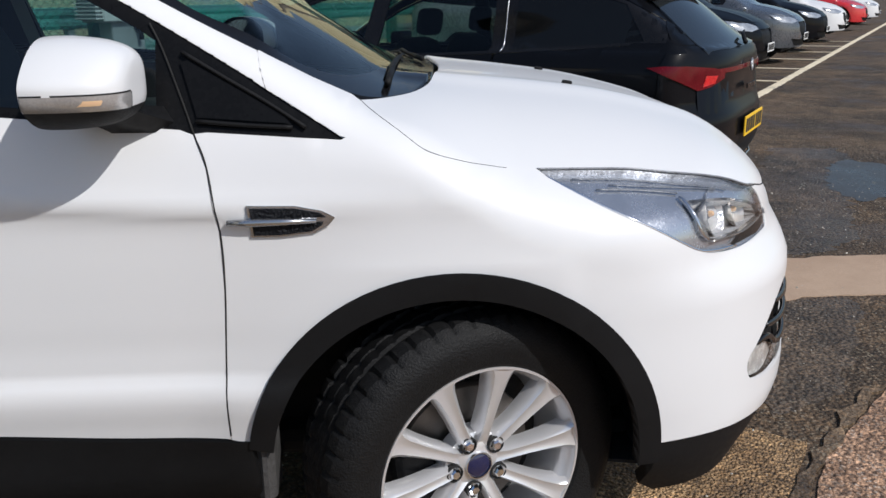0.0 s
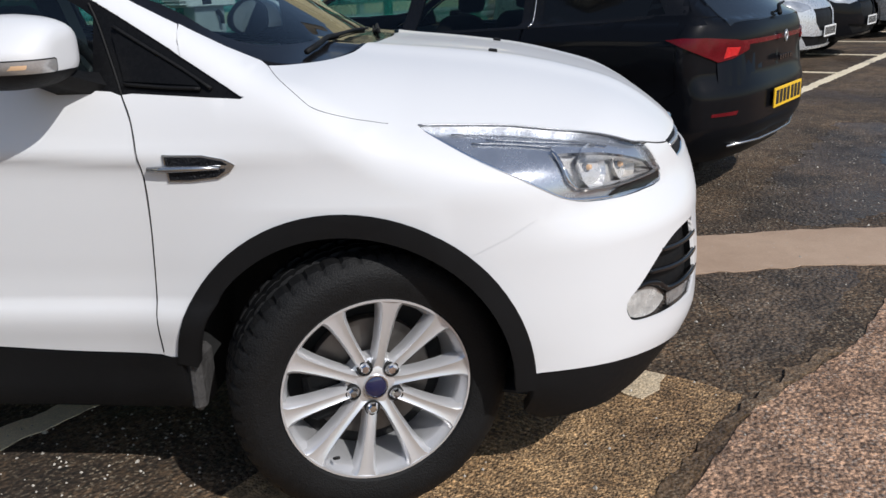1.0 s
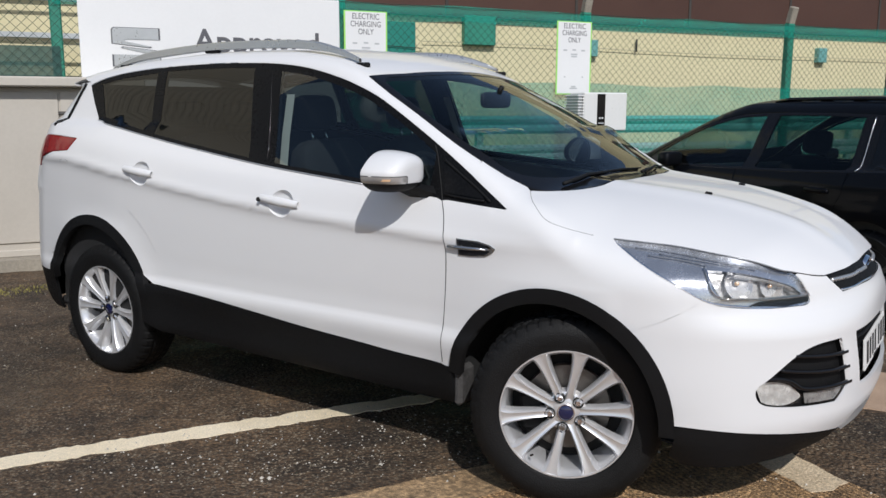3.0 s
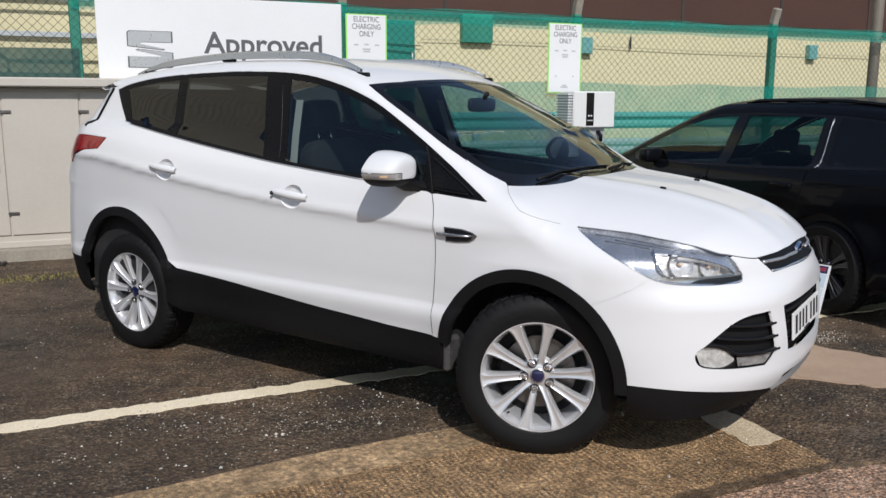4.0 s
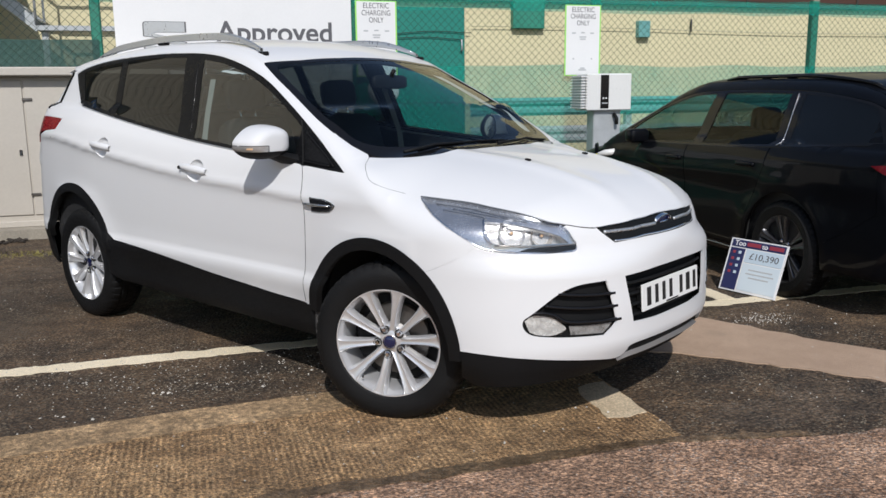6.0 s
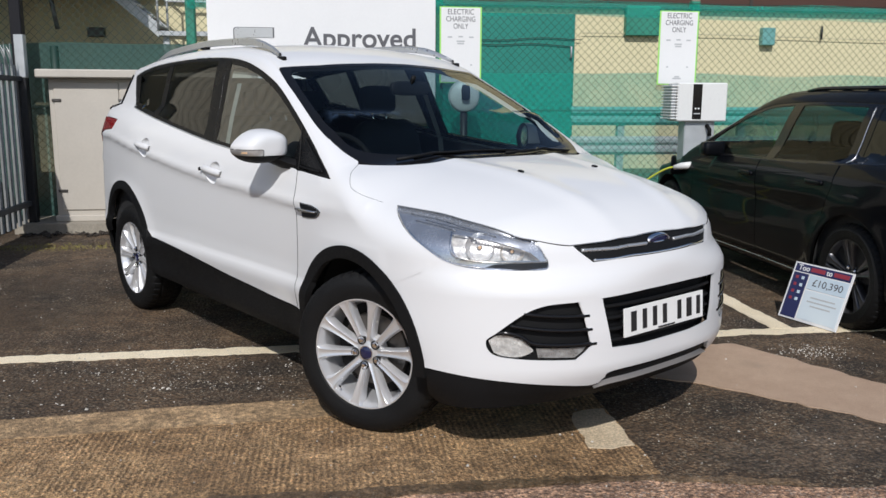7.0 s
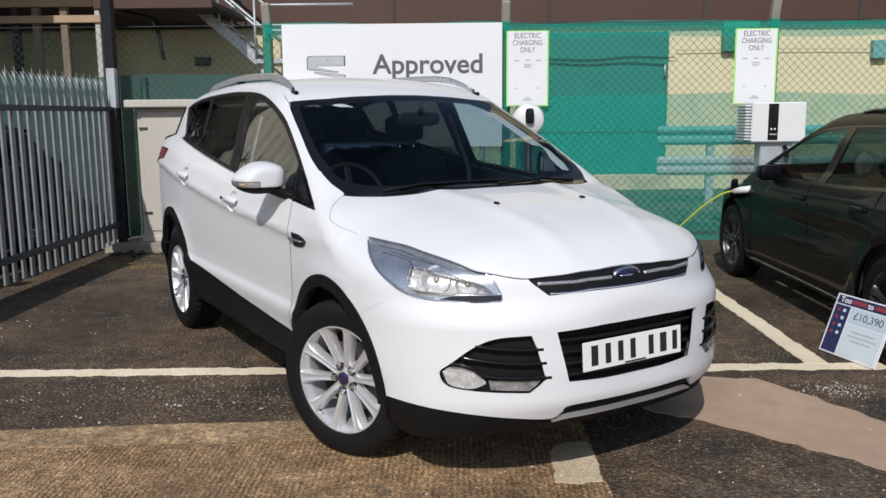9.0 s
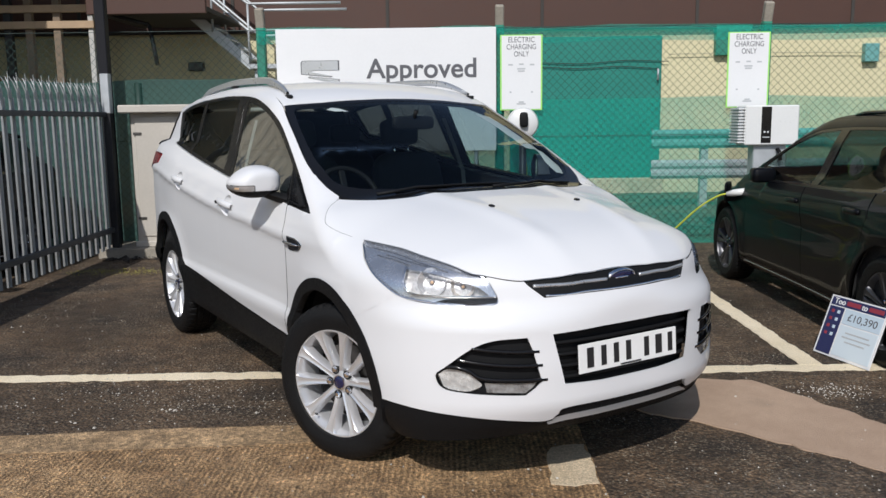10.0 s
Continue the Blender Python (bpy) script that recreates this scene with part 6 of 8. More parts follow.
    low_c = curve(*[(p[0], p[1]) for p in reversed(GLASS_LOW)])
    fw = [(x, float(low_c(x)) + 0.012) for x in np.linspace(-1.452, -0.60, 20)] + [(-0.60, 1.235)] + [(x, float(top_c(x)) - 0.022) for x in np.linspace(-0.63, -1.535, 28)]
    wins[0] = ("side_window", fw, WINDOW, "clear front door glass")
    panel(f, "window_frame", "side", trim, TRIM_SATIN, car, 0.03, gap=-0.006, lift=-0.005, depth=0.02, holes=[w[1] for w in wins], both=True, label="gloss black window surround")
    for nm, o, mt, lb in wins:
        for ob in panel(f, nm, "side", o, mt, car, 0.04, gap=-0.003, lift=-0.007, depth=0.0, both=True, label=lb):
            ob.visible_shadow = False
    skin_line(f, "side", [(-1.492, 1.168), (-1.522, 1.32), (-1.552, 1.44), (-1.583, 1.560)], 0.0016, "pillar_seam", GLOSS, car, -0.0055, both=True)
    skin_line(f, "side", [(p[0], p[1] - 0.002) for p in GLASS_LOW[2:]], 0.0032, "belt_moulding", SATIN, car, 0.002, both=True, label="thin silver belt moulding")
    # roof and its sides
    top_edge = [(x, -float(suv_roof_edge(x))) for x in np.linspace(-3.10, -1.06, 34)]
    roof = [(-3.19, -0.0), *top_edge, (-1.045, -0.650), (-1.00, -0.45), (-0.975, -0.2), (-0.97, 0)]
    panel(f, "roof", "top", roof + [(a, -b) for a, b in reversed(roof[1:-1])], WHITE_PAINT, car, 0.045, label="white roof")
    te3 = to3(f, "top", top_edge)
    cant = [(p[0], p[2]) for p in te3]
    ws3 = to3(f, "top", smooth_line(WS_SIDE[:5], 5))
    cant += [(p[0], p[2]) for p in ws3] + [(-0.40, float(curve(*GLASS_TOP)(-0.40)) + 0.001)] + [(a, b + 0.001) for a, b in reversed(smooth_line(GLASS_TOP, 4)) if a < -0.41]
    cant += [(-2.975, 1.538), (-2.99, 1.535)]
    panel(f, "roof_side", "side", cant, WHITE_PAINT, car, 0.03, both=True, label="white roof pillar and cant rail")
    # windscreen, cowl
    ws = [(-0.97, 0), (-0.975, -0.2), (-1.00, -0.45), (-1.045, -0.648)] + smooth_line(WS_SIDE, 4)[1:] + [(-0.085, -0.40), (-0.06, -0.2), (-0.05, 0)]
    full = ws + [(a, -b) for a, b in reversed(ws[1:-1])]
    inn = [(-0.930, 0), (-0.937, -0.2), (-0.960, -0.42), (-0.992, -0.595), (-0.88, -0.640), (-0.75, -0.668), (-0.55, -0.700), (-0.41, -0.703), (-0.31, -0.665), (-0.245, -0.55), (-0.195, -0.35), (-0.165, -0.15), (-0.16, 0)]
    inn = smooth_line(inn, 4)
    inn_full = inn + [(a, -b) for a, b in reversed(inn[1:-1])]
    wsf = panel(f, "windscreen_surround", "top", full, GLOSS, car, 0.035, gap=0.003, lift=-0.004, depth=0.02, holes=(inn_full,), label="black windscreen border and cowl")[0]
    sc = panel(f, "windscreen", "top", inn_full, SCREEN, car, 0.05, gap=-0.004, lift=-0.006, depth=0.0, label="clear raked windscreen")[0]
    sc.visible_shadow = False
    for y0, y1, x0, x1 in ((-0.56, 0.14, -0.175, -0.135), (0.02, 0.58, -0.085, -0.195)):
        q = project(f, "top", [(x0 + (x1 - x0) * t * 0.9, y0 + (y1 - y0) * t) for t in np.linspace(0, 1, 8)])
        wp = Geo().tube([(a[0], a[1], a[2] + 0.010) for a in q], [0.008, 0.008, 0.007, 0.006, 0.005, 0.0045, 0.004, 0.003], 6)
        wp.tube([(a[0] - 0.012, a[1], a[2] + 0.004) for a in q[1:]], 0.0035, 5)
        wp.put("wiper", TRIM, car, "black windscreen wiper", True)
    # roof rails
    xs = np.linspace(-2.95, -1.075, 30)
    rail = []
    for x in xs:
        y = -float(suv_roof_edge(x)) + 0.055
        z = project(f, "top", [(x, y)])[0][2]
        t = (x + 2.95) / 1.875
        rise = 0.026 * min(1, t / 0.16) ** 0.8 * min(1, (1 - t) / 0.16) ** 0.8
        rail.append((x, y, z + 0.008 + rise))
    g = Geo()
    rows = []
    for i, p in enumerate(rail):
        w = 0.35 + 0.65 * min(1, i / 5, (29 - i) / 5)
        rows.append([(p[0], p[1] + a * w, p[2] + b * w) for a, b in ((-0.018, -0.020), (-0.017, 0.010), (0, 0.017), (0.017, 0.010), (0.018, -0.020), (0, -0.022), (-0.018, -0.020))])
    g.sheet(rows)
    r1 = g.put("roof_rail", SATIN, car, "satin silver roof rail", 50)
    mirrored(r1)
    for i in (2, 13, 28):
        p = rail[i]
        pd = Geo().box(p[0] - 0.05, p[0] + 0.05, p[1] - 0.012, p[1] + 0.012, p[2] - 0.034, p[2] - 0.010, 0.006).put("rail_foot", TRIM, car)
        mirrored(pd)
    # door handles
    for x0, x1, z, d in ((-1.450, -1.232, 1.008, 0), (-2.372, -2.170, 1.093, 2)):
        par = doors[d]
        q = project(f, "side", [(x, z) for x in np.linspace(x0, x1, 12)])
        rows = []
        for i, p in enumerate(q):
            t = i / 11
            o = 0.008 + 0.020 * math.sin(math.pi * min(1, max(0, 0.1 + 0.8 * t))) ** 0.7
            hz = 0.016 + 0.004 * math.sin(math.pi * t)
            rows.append([(p[0], p[1] - o + 0.012, p[2] - hz + (0.5 - t) * 0.02), (p[0], p[1] - o, p[2] - hz * 0.7 + (0.5 - t) * 0.02), (p[0], p[1] - o - 0.004, p[2] + (0.5 - t) * 0.02), (p[0], p[1] - o, p[2] + hz * 0.7 + (0.5 - t) * 0.02), (p[0], p[1] - o + 0.012, p[2] + hz + (0.5 - t) * 0.02), (p[0], p[1] - o + 0.012, p[2] - hz + (0.5 - t) * 0.02)])
        hd = Geo().sheet(rows).put("door_handle", WHITE_PAINT, par, "white grab handle", 60)
        m2 = mirrored(hd)
        m2.parent = doors[d + 1]
        # scooped cup behind the handle
        c = cups["front" if d == 0 else "rear"]
        rows = []
        for k, deep in ((1.03, 0.001), (0.97, 0.006), (0.85, 0.016), (0.65, 0.024), (0.35, 0.028), (0.02, 0.029)):
            q3 = project(f, "side", ring_of(c, k))
            rows.append([(p[0], p[1] + deep, p[2]) for p in [*q3, q3[0]]])
        cp = Geo().sheet(rows).put("handle_cup", WHITE_PAINT, par, "", True)
        mirrored(cp).parent = doors[d + 1]
    lock = project(f, "side", [(-1.445, 1.013)])[0]
    Geo().lathe([(0, -0.030), (0.009, -0.030), (0.010, -0.02)], 14).put("door_lock", DARK, doors[0], "", True, pose(*lock))
    # wing vent
    vent = [(-0.441, 0.933), (-0.350, 0.931), (-0.300, 0.921), (-0.274, 0.906), (-0.287, 0.889), (-0.315, 0.874), (-0.380, 0.867), (-0.437, 0.867)]
    for ob in panel(f, "wing_vent", "side", vent, DARK_CHROME, car, 0.02, lift=0.005, depth=0.012, both=True, label="dark chrome-edged wing vent"):
        fix = (lambda o: o) if ob.name == "wing_vent" else swap
        for o in ([(-0.434, 0.927), (-0.350, 0.925), (-0.303, 0.916), (-0.292, 0.909), (-0.432, 0.906)], [(-0.431, 0.893), (-0.297, 0.899), (-0.300, 0.892), (-0.320, 0.880), (-0.380, 0.873), (-0.430, 0.873)]):
            fix(panel(f, "vent_mesh", "side", o, VENT_MESH, ob, 0.012, gap=0, lift=0.007, depth=0.004)[0])
        q = project(f, "side", [(-0.478, 0.899), (-0.44, 0.899), (-0.38, 0.900), (-0.31, 0.901)])
        fix(Geo().tube([(p[0], p[1] - 0.010, p[2]) for p in q], [0.006, 0.008, 0.007, 0.004], 8).put("vent_bar", DARK_CHROME, ob, "", True))
    # fuel flap line, mud flap
    fl = [(-2.93 + 0.075 * math.cos(w), 1.055 + 0.075 * math.sin(w)) for w in np.linspace(0, 2 * math.pi, 25)]
    skin_line(f, "side", fl, 0.0006, "fuel_flap_joint", DARK, car, -0.0008, n=4)
    # badge and plate
    bq = project(f, "round", [F((0.83, 0.0, 0.842))])[0]
    bm_ = pose(bq[0] - 0.033, 0, 0.838, 0, 0, 90) @ pose(0, 0, 0, 12, 0, 0)
    bd = Geo()
    rows = [[(0.072 * s * math.cos(w), -h, 0.0315 * s * math.sin(w)) for w in np.linspace(0, 2 * math.pi, 41)] for s, h in ((0.01, 0.022), (0.5, 0.021), (0.8, 0.018), (0.86, 0.016))]
    badge = bd.sheet(rows).put("badge", BLUE, bumper, "blue oval badge with chrome rim", True, bm_)
    rows = [[(0.072 * s * math.cos(w), -h, 0.0315 * s * math.sin(w)) for w in np.linspace(0, 2 * math.pi, 41)] for s, h in ((0.85, 0.016), (0.90, 0.021), (0.97, 0.020), (1.0, 0.006))]
    Geo().sheet(rows).put("badge_rim", CHROME, badge, "", True)
    Geo().tube([(0.040 * t, -0.0222, 0.0) for t in np.linspace(-1, 1, 6)], [0.001, 0.004, 0.005, 0.005, 0.004, 0.001], 5).put("badge_mark", CHROME, badge, "", True)
    plate_m = pose(0.860, 0.0, 0.548, 0, 0, 90) @ pose(0, 0, 0, -4, 0, 0)
    plate = Geo().box(-0.26, 0.26, -0.004, 0.004, -0.056, 0.056, 0.0015).put("number_plate", PLATE_W, bumper, "white plate with black bars", False, plate_m)
    for i, (a, b) in enumerate(((-0.235, -0.175), (-0.163, -0.11), (-0.098, -0.045), (-0.033, 0.02), (0.065, 0.118), (0.128, 0.19), (0.198, 0.25))):
        Geo().box(a + 0.013, b - 0.013, -0.0062, -0.0035, -0.038, 0.040, 0.0008).put("plate_bar", INK, plate)
    Geo().box(-0.05, 0.06, -0.0062, -0.0035, -0.052, -0.046, 0.0005).put("plate_bar", INK, plate)
    Geo().box(-0.25, 0.25, 0.004, 0.03, -0.045, 0.045, 0.004).put("plate_holder", TRIM, bumper, "", False, plate_m)
    # mirrors
    for s in (-1, 1):
        build_mirror(car, s)
    # wheels, steered to the left in front
    for s in (-1, 1):
        flip = 0 if s < 0 else 180
        wheel(car, pose(-0.03, s * 0.785, 0.340, 0, 0, 23) @ pose(0, 0, 0, 0, 11.5, flip))
        wheel(car, pose(-2.68, s * 0.757, 0.340) @ pose(0, 0, 0, 0, 20, flip))
    # mud flap behind the front wheel
    mf = Geo().box(-0.468, -0.430, -0.876, -0.77, 0.275, 0.43, 0.014).put("mud_flap", MUD, car, "muddy black splash guard")
    mirrored(mf)
    build_cabin(car)
    return car


def suv_roof_edge(x):
    return SUV_EDGE(x)


SUV_EDGE = curve((-3.4, 0.50), (-3.24, 0.545), (-3.0, 0.575), (-2.5, 0.600), (-2.0, 0.606), (-1.6, 0.610), (-1.3, 0.625), (-1.06, 0.648))


def build_mirror(car, s):
    """Door mirror: domed white cap, black lower half and foot, lamp strip, silvered glass."""
    cy0, cz0, RY, RZ = 0.948, 1.162, 0.122, 0.080

    def place(x, k, a):
        """A place on the ring of size k at depth x; angle 0 outwards, a quarter turn up."""
        ca, sa = math.cos(a), math.sin(a)
        p = 3.2 if sa < 0 else (2.5 if ca > 0 else 4.6)
        e = (abs(ca) ** p + abs(sa) ** p) ** (-1 / p) * k
        y, z = ca * e, sa * e
        if z > 0:
            z *= 1.04 - 0.46 * y * y - 0.15 * y
        else:
            z *= 0.90 - 0.32 * y * y
        return (x, s * (-cy0 - RY * y), cz0 + RZ * z)

    def turn(k, low):
        """The angle on ring k, outer side, at which it comes down to a level (in ring heights)."""
        if 0.90 * k <= low:
            return -math.pi / 2
        lo, hi = -math.pi / 2, 0.0
        for _ in range(30):
            mid = (lo + hi) / 2
            lo, hi = (mid, hi) if (place(0, k, mid)[2] - cz0) / RZ < -low else (lo, mid)
        return hi
    ks = [0.004, 0.12, 0.18, 0.25, 0.32, 0.38, 0.44, 0.5, 0.56, 0.62, 0.68, 0.74, 0.8, 0.86, 0.91, 0.95, 0.98, 1.0, 1.0, 1.0, 0.985]
    xs = [-0.735 + 0.148 * (1 - k ** 4.5) ** (1 / 2.6) for k in ks[:18]] + [-0.710, -0.725, -0.738]
    xs[17] = -0.695
    cap, low = Geo(), Geo()
    angs = []
    for k in ks:
        a1 = turn(k, 0.40)
        out = list(np.linspace(-math.pi / 2, a1, 7)) + list(np.linspace(a1, math.pi / 2, 19))[1:]
        angs.append(out + [math.pi - q for q in reversed(out[:-1])])
    n = len(angs[0])
    for i in range(len(ks) - 1):
        for j in range(n - 1):
            q = [place(xs[i], ks[i], angs[i][j]), place(xs[i], ks[i], angs[i][j + 1]), place(xs[i + 1], ks[i + 1], angs[i + 1][j + 1]), place(xs[i + 1], ks[i + 1], angs[i + 1][j])]
            jj = j if j < (n - 1) // 2 else n - 2 - j
            to = low if jj < 6 else cap
            to.add(q if s < 0 else q[::-1], [(0, 1, 2, 3)])
    shell = cap.put("door_mirror", WHITE_PAINT, car, "white door mirror cap on black base", True)
    low.put("mirror_base", TRIM, shell, "black lower housing", True)

    def on_cap(y, z, proud):
        """A place on the cap by its share of width and height, raised a little; past the edge it runs back along the rim."""
        zr = z / (0.90 - 0.32 * min(0.95, y) ** 2)
        edge = (1 - abs(zr) ** 3.2) ** (1 / 3.2)
        over, y = max(0.0, y - edge), min(y, edge)
        k = min(0.998, (abs(y) ** 3.2 + abs(zr) ** 3.2) ** (1 / 3.2))
        x = -0.735 + 0.148 * (1 - k ** 4.5) ** (1 / 2.6)
        return (max(-0.737, x - over * 0.25) + proud, s * (-cy0 - RY * y - proud * max(0, y) ** 4), cz0 + RZ * z)
    # the amber patch laid over the lens paints a glint of the bulb
    for nm, mt, ya, yb, za, zb, up, lb in (("lamp_gasket", DARK, 0.26, 1.12, -0.04, -0.425, 0.0008, ""), ("repeater_lamp", REPEATER, 0.29, 1.12, -0.075, -0.400, 0.0020, "slim clear indicator lamp"), ("repeater_glint", AMBER, 0.82, 0.92, -0.17, -0.28, 0.0024, "small amber patch for the glint of the bulb")):
        rows = [[on_cap(ya + (yb - ya) * i / 30, za + (zb - za) * (0.5 + (j / 6 - 0.5) * (1 if i > 1 else 0.75 + 0.12 * i)), up) for i in range(31)] for j in range(7)]
        Geo().sheet(rows if s < 0 else rows[::-1]).put(nm, mt, shell, lb, True)
    for ob in [o for o in shell.children if o.name.startswith("mirror_base")] + [shell]:
        bm = bmesh.new()
        bm.from_mesh(ob.data)
        bmesh.ops.remove_doubles(bm, verts=bm.verts, dist=0.0004)
        bmesh.ops.recalc_face_normals(bm, faces=bm.faces)
        bm.to_mesh(ob.data)
        bm.free()
        ob.data.polygons.foreach_set("use_smooth", [True] * len(ob.data.polygons))
    back = [0.0 + 2 * math.pi * i / 40 for i in range(41)]
    fl = (lambda r: r) if s < 0 else (lambda r: [q[::-1] for q in r])
    Geo().sheet(fl([[place(-0.738, 0.985, w) for w in back], [place(-0.741, 0.88, w) for w in back], [place(-0.722, 0.86, w) for w in back]])).put("mirror_frame", TRIM, shell, "", True)
    gl = [place(-0.727, 0.87, w) for w in back[:-1]]
    Geo().add(gl, [tuple(range(40)) if s > 0 else tuple(range(40))[::-1]]).put("mirror_glass", CHROME, shell, "silvered mirror glass")
    foot = Geo()
    foot.sheet(fl([[(x + dx * w, s * -(0.835 + 0.05 * t), 1.082 + 0.020 * t + dz * w) for dx, dz in ((0.05, 0.0), (0.03, 0.024), (-0.04, 0.024), (-0.06, 0.0), (-0.04, -0.02), (0.03, -0.02), (0.05, 0.0))] for t, x, w in ((-0.5, -0.615, 1.5), (0.4, -0.63, 1.1), (1.2, -0.645, 1.0), (2.0, -0.655, 0.9))]))
    foot.put("mirror_foot", TRIM, shell, "", True)
    if s < 0:  # the far mirror is folded back
        shell.matrix_basis = pose(-0.62, 0.86, 0) @ pose(0, 0, 0, 0, 0, 62) @ pose(0.62, -0.86, 0)
    else:
        shell.matrix_basis = pose(-0.012, 0, 0)


def cushion(x0, x1, y0, y1, z0, z1, lean=0.0, r=0.05):
    """A padded block with rounded edges, leaning back by degrees."""
    g = Geo()
    n = 9
    rows = []
    for i in range(n):
        a = math.pi * (i / (n - 1) - 0.5)
        row = []
        for j in range(25):
            b = 2 * math.pi * j / 24
            ex = lambda v: math.copysign(abs(v) ** 0.45, v)
            row.append((ex(math.cos(a)) * ex(math.cos(b)), ex(math.cos(a)) * ex(math.sin(b)), ex(math.sin(a))))
        rows.append(row)
    m = pose((x0 + x1) / 2, (y0 + y1) / 2, (z0 + z1) / 2, 0, lean, 0) @ Matrix.Diagonal(((x1 - x0) / 2, (y1 - y0) / 2, (z1 - z0) / 2, 1))
    g.sheet([[m @ Vector(p) for p in row] for row in rows])
    return g


def build_cabin(car):
    """What shows through the windows."""
    f = lambda x, y, z: suv(x, y, z) + 0.05
    for y in (-0.36, 0.36):
        seat = cushion(-1.42, -0.92, y - 0.25, y + 0.25, 0.58, 0.76).put("front_seat", CLOTH, car, "dark cloth front seat", True)
        cushion(-1.56, -1.40, y - 0.24, y + 0.24, 0.68, 1.26, -14).put("seat_back", CLOTH, seat, "", True)
        cushion(-1.66, -1.57, y - 0.13, y + 0.13, 1.29, 1.46, -10).put("head_rest", CLOTH, seat, "", True)
        for d in (-0.05, 0.05):
            Geo().tube([(-1.575, y + d, 1.22), (-1.605, y + d, 1.32)], 0.006, 6).put("rest_post", CHROME, seat, "", True)
    bench = cushion(-2.32, -1.86, -0.62, 0.62, 0.58, 0.76).put("rear_bench", CLOTH, car, "dark cloth rear bench", True)
    cushion(-2.50, -2.34, -0.62, 0.62, 0.72, 1.27, -16).put("bench_back", CLOTH, bench, "", True)
    for y in (-0.4, 0.0, 0.4):
        cushion(-2.56, -2.47, y - 0.12, y + 0.12, 1.29, 1.43, -8).put("head_rest", CLOTH, bench, "", True)
    g = Geo()
    g.sheet([[(x, y, z + 0.02 * math.cos(y * 3)) for y in np.linspace(-0.72, 0.72, 17)] for x, z in ((-0.08, 0.99), (-0.22, 1.018), (-0.40, 1.035), (-0.60, 1.04), (-0.74, 1.02), (-0.80, 0.96), (-0.80, 0.80), (-0.72, 0.62))])
    dash = g.put("dashboard", DASH, car, "dark grey moulded dashboard", True)
    cushion(-0.86, -0.66, -0.52, -0.20, 0.96, 1.07).put("instrument_hood", DASH, dash, "", True)
    cushion(-0.83, -0.74, -0.12, 0.12, 0.80, 1.05).put("centre_console", GLOSS, dash, "", True)
    sw_m = pose(-0.90, -0.36, 1.028, 0, 65, 0)
    ring = [(0.185 * math.cos(w), 0.185 * math.sin(w), 0) for w in np.linspace(0, 2 * math.pi, 37)[:-1]]
    sw = Geo().tube(ring, 0.016, 8, True).put("steering_wheel", TRIM, car, "black steering wheel", True, sw_m)
    cushion(-0.07, 0.07, -0.07, 0.07, -0.02, 0.03).put("wheel_boss", TRIM, sw, "", True)
    for a in (0, 180, 90):
        Geo().box(0.05, 0.18, -0.018, 0.018, -0.012, 0.008, 0.005).put("wheel_spoke", TRIM, sw, "", False, pose(0, 0, 0, 0, 0, a))
    rm = cushion(-0.82, -0.79, -0.13, 0.13, 1.40, 1.475).put("rear_view_mirror", TRIM, car, "black interior mirror", True)
    Geo().tube([(-0.80, 0, 1.46), (-0.77, 0, 1.50)], 0.012, 8).put("mirror_stalk", TRIM, rm, "", True)
    # door cards, floor, headlining
    for s in (-1, 1):
        pts = [(x, z) for x, z in ((-0.45, 0.30), (-0.45, 1.035), (-0.9, 1.075), (-1.5, 1.125), (-2.3, 1.235), (-2.9, 1.31), (-3.1, 1.30), (-3.1, 0.30))]
        ob = panel(f, "door_card", "side", pts, CLOTH, car, 0.08, depth=0.0)[0]
        if s > 0:
            mirrored(ob)
            bpy.data.objects.remove(ob)
    Geo().box(-3.3, 0.62, -0.62, 0.62, 0.24, 0.30, 0.02).put("floor_pan", DARK, car)
    # unseen plate, added to keep sun from leaking into the bumper's shadow
    tray = [(0.30, -0.74), (0.40, -0.76), (0.49, -0.735), (0.64, -0.60), (0.72, -0.50), (0.775, -0.29), (0.785, 0.0)]
    Geo().prism(tray + [(x, -y) for x, y in reversed(tray[:-1])], 0.268, 0.276).put("undertray", DARK, car, "black tray added to stop sun leaking under the nose")
    Geo().box(-3.2, -0.50, -0.80, 0.80, 0.29, 0.34, 0.02).put("floor_carpet", CLOTH, car)
    Geo().box(-0.52, -0.47, -0.80, 0.80, 0.30, 0.98, 0.01).put("bulkhead", DARK, car)
    Geo().box(0.45, 0.60, -0.52, 0.52, 0.28, 0.80, 0.02).put("radiator_block", DARK, car)
    # headlining in a dark grey
    hl = [(-3.1, 0), (-3.1, -0.5), (-2.5, -0.57), (-1.7, -0.58), (-1.15, -0.60), (-1.05, -0.3), (-1.03, 0)]
    panel(lambda x, y, z: suv(x, y, z) + 0.02, "headlining", "top", hl + [(a, -b) for a, b in reversed(hl[1:-1])], LINING, car, 0.08, depth=0.0, label="dark grey headlining")
    # pale inner trim of the windscreen pillars
    pil = [(-0.955, -0.610), (-0.85, -0.655), (-0.62, -0.700), (-0.43, -0.712), (-0.36, -0.690), (-0.36, -0.640), (-0.43, -0.610), (-0.62, -0.590), (-0.85, -0.545), (-0.95, -0.51)]
    swap(panel(lambda x, y, z: suv(x, y, z) + 0.035, "pillar_trim", "top", pil, PALE_TRIM, car, 0.04, depth=0.0, label="pale grey pillar trim")[0])
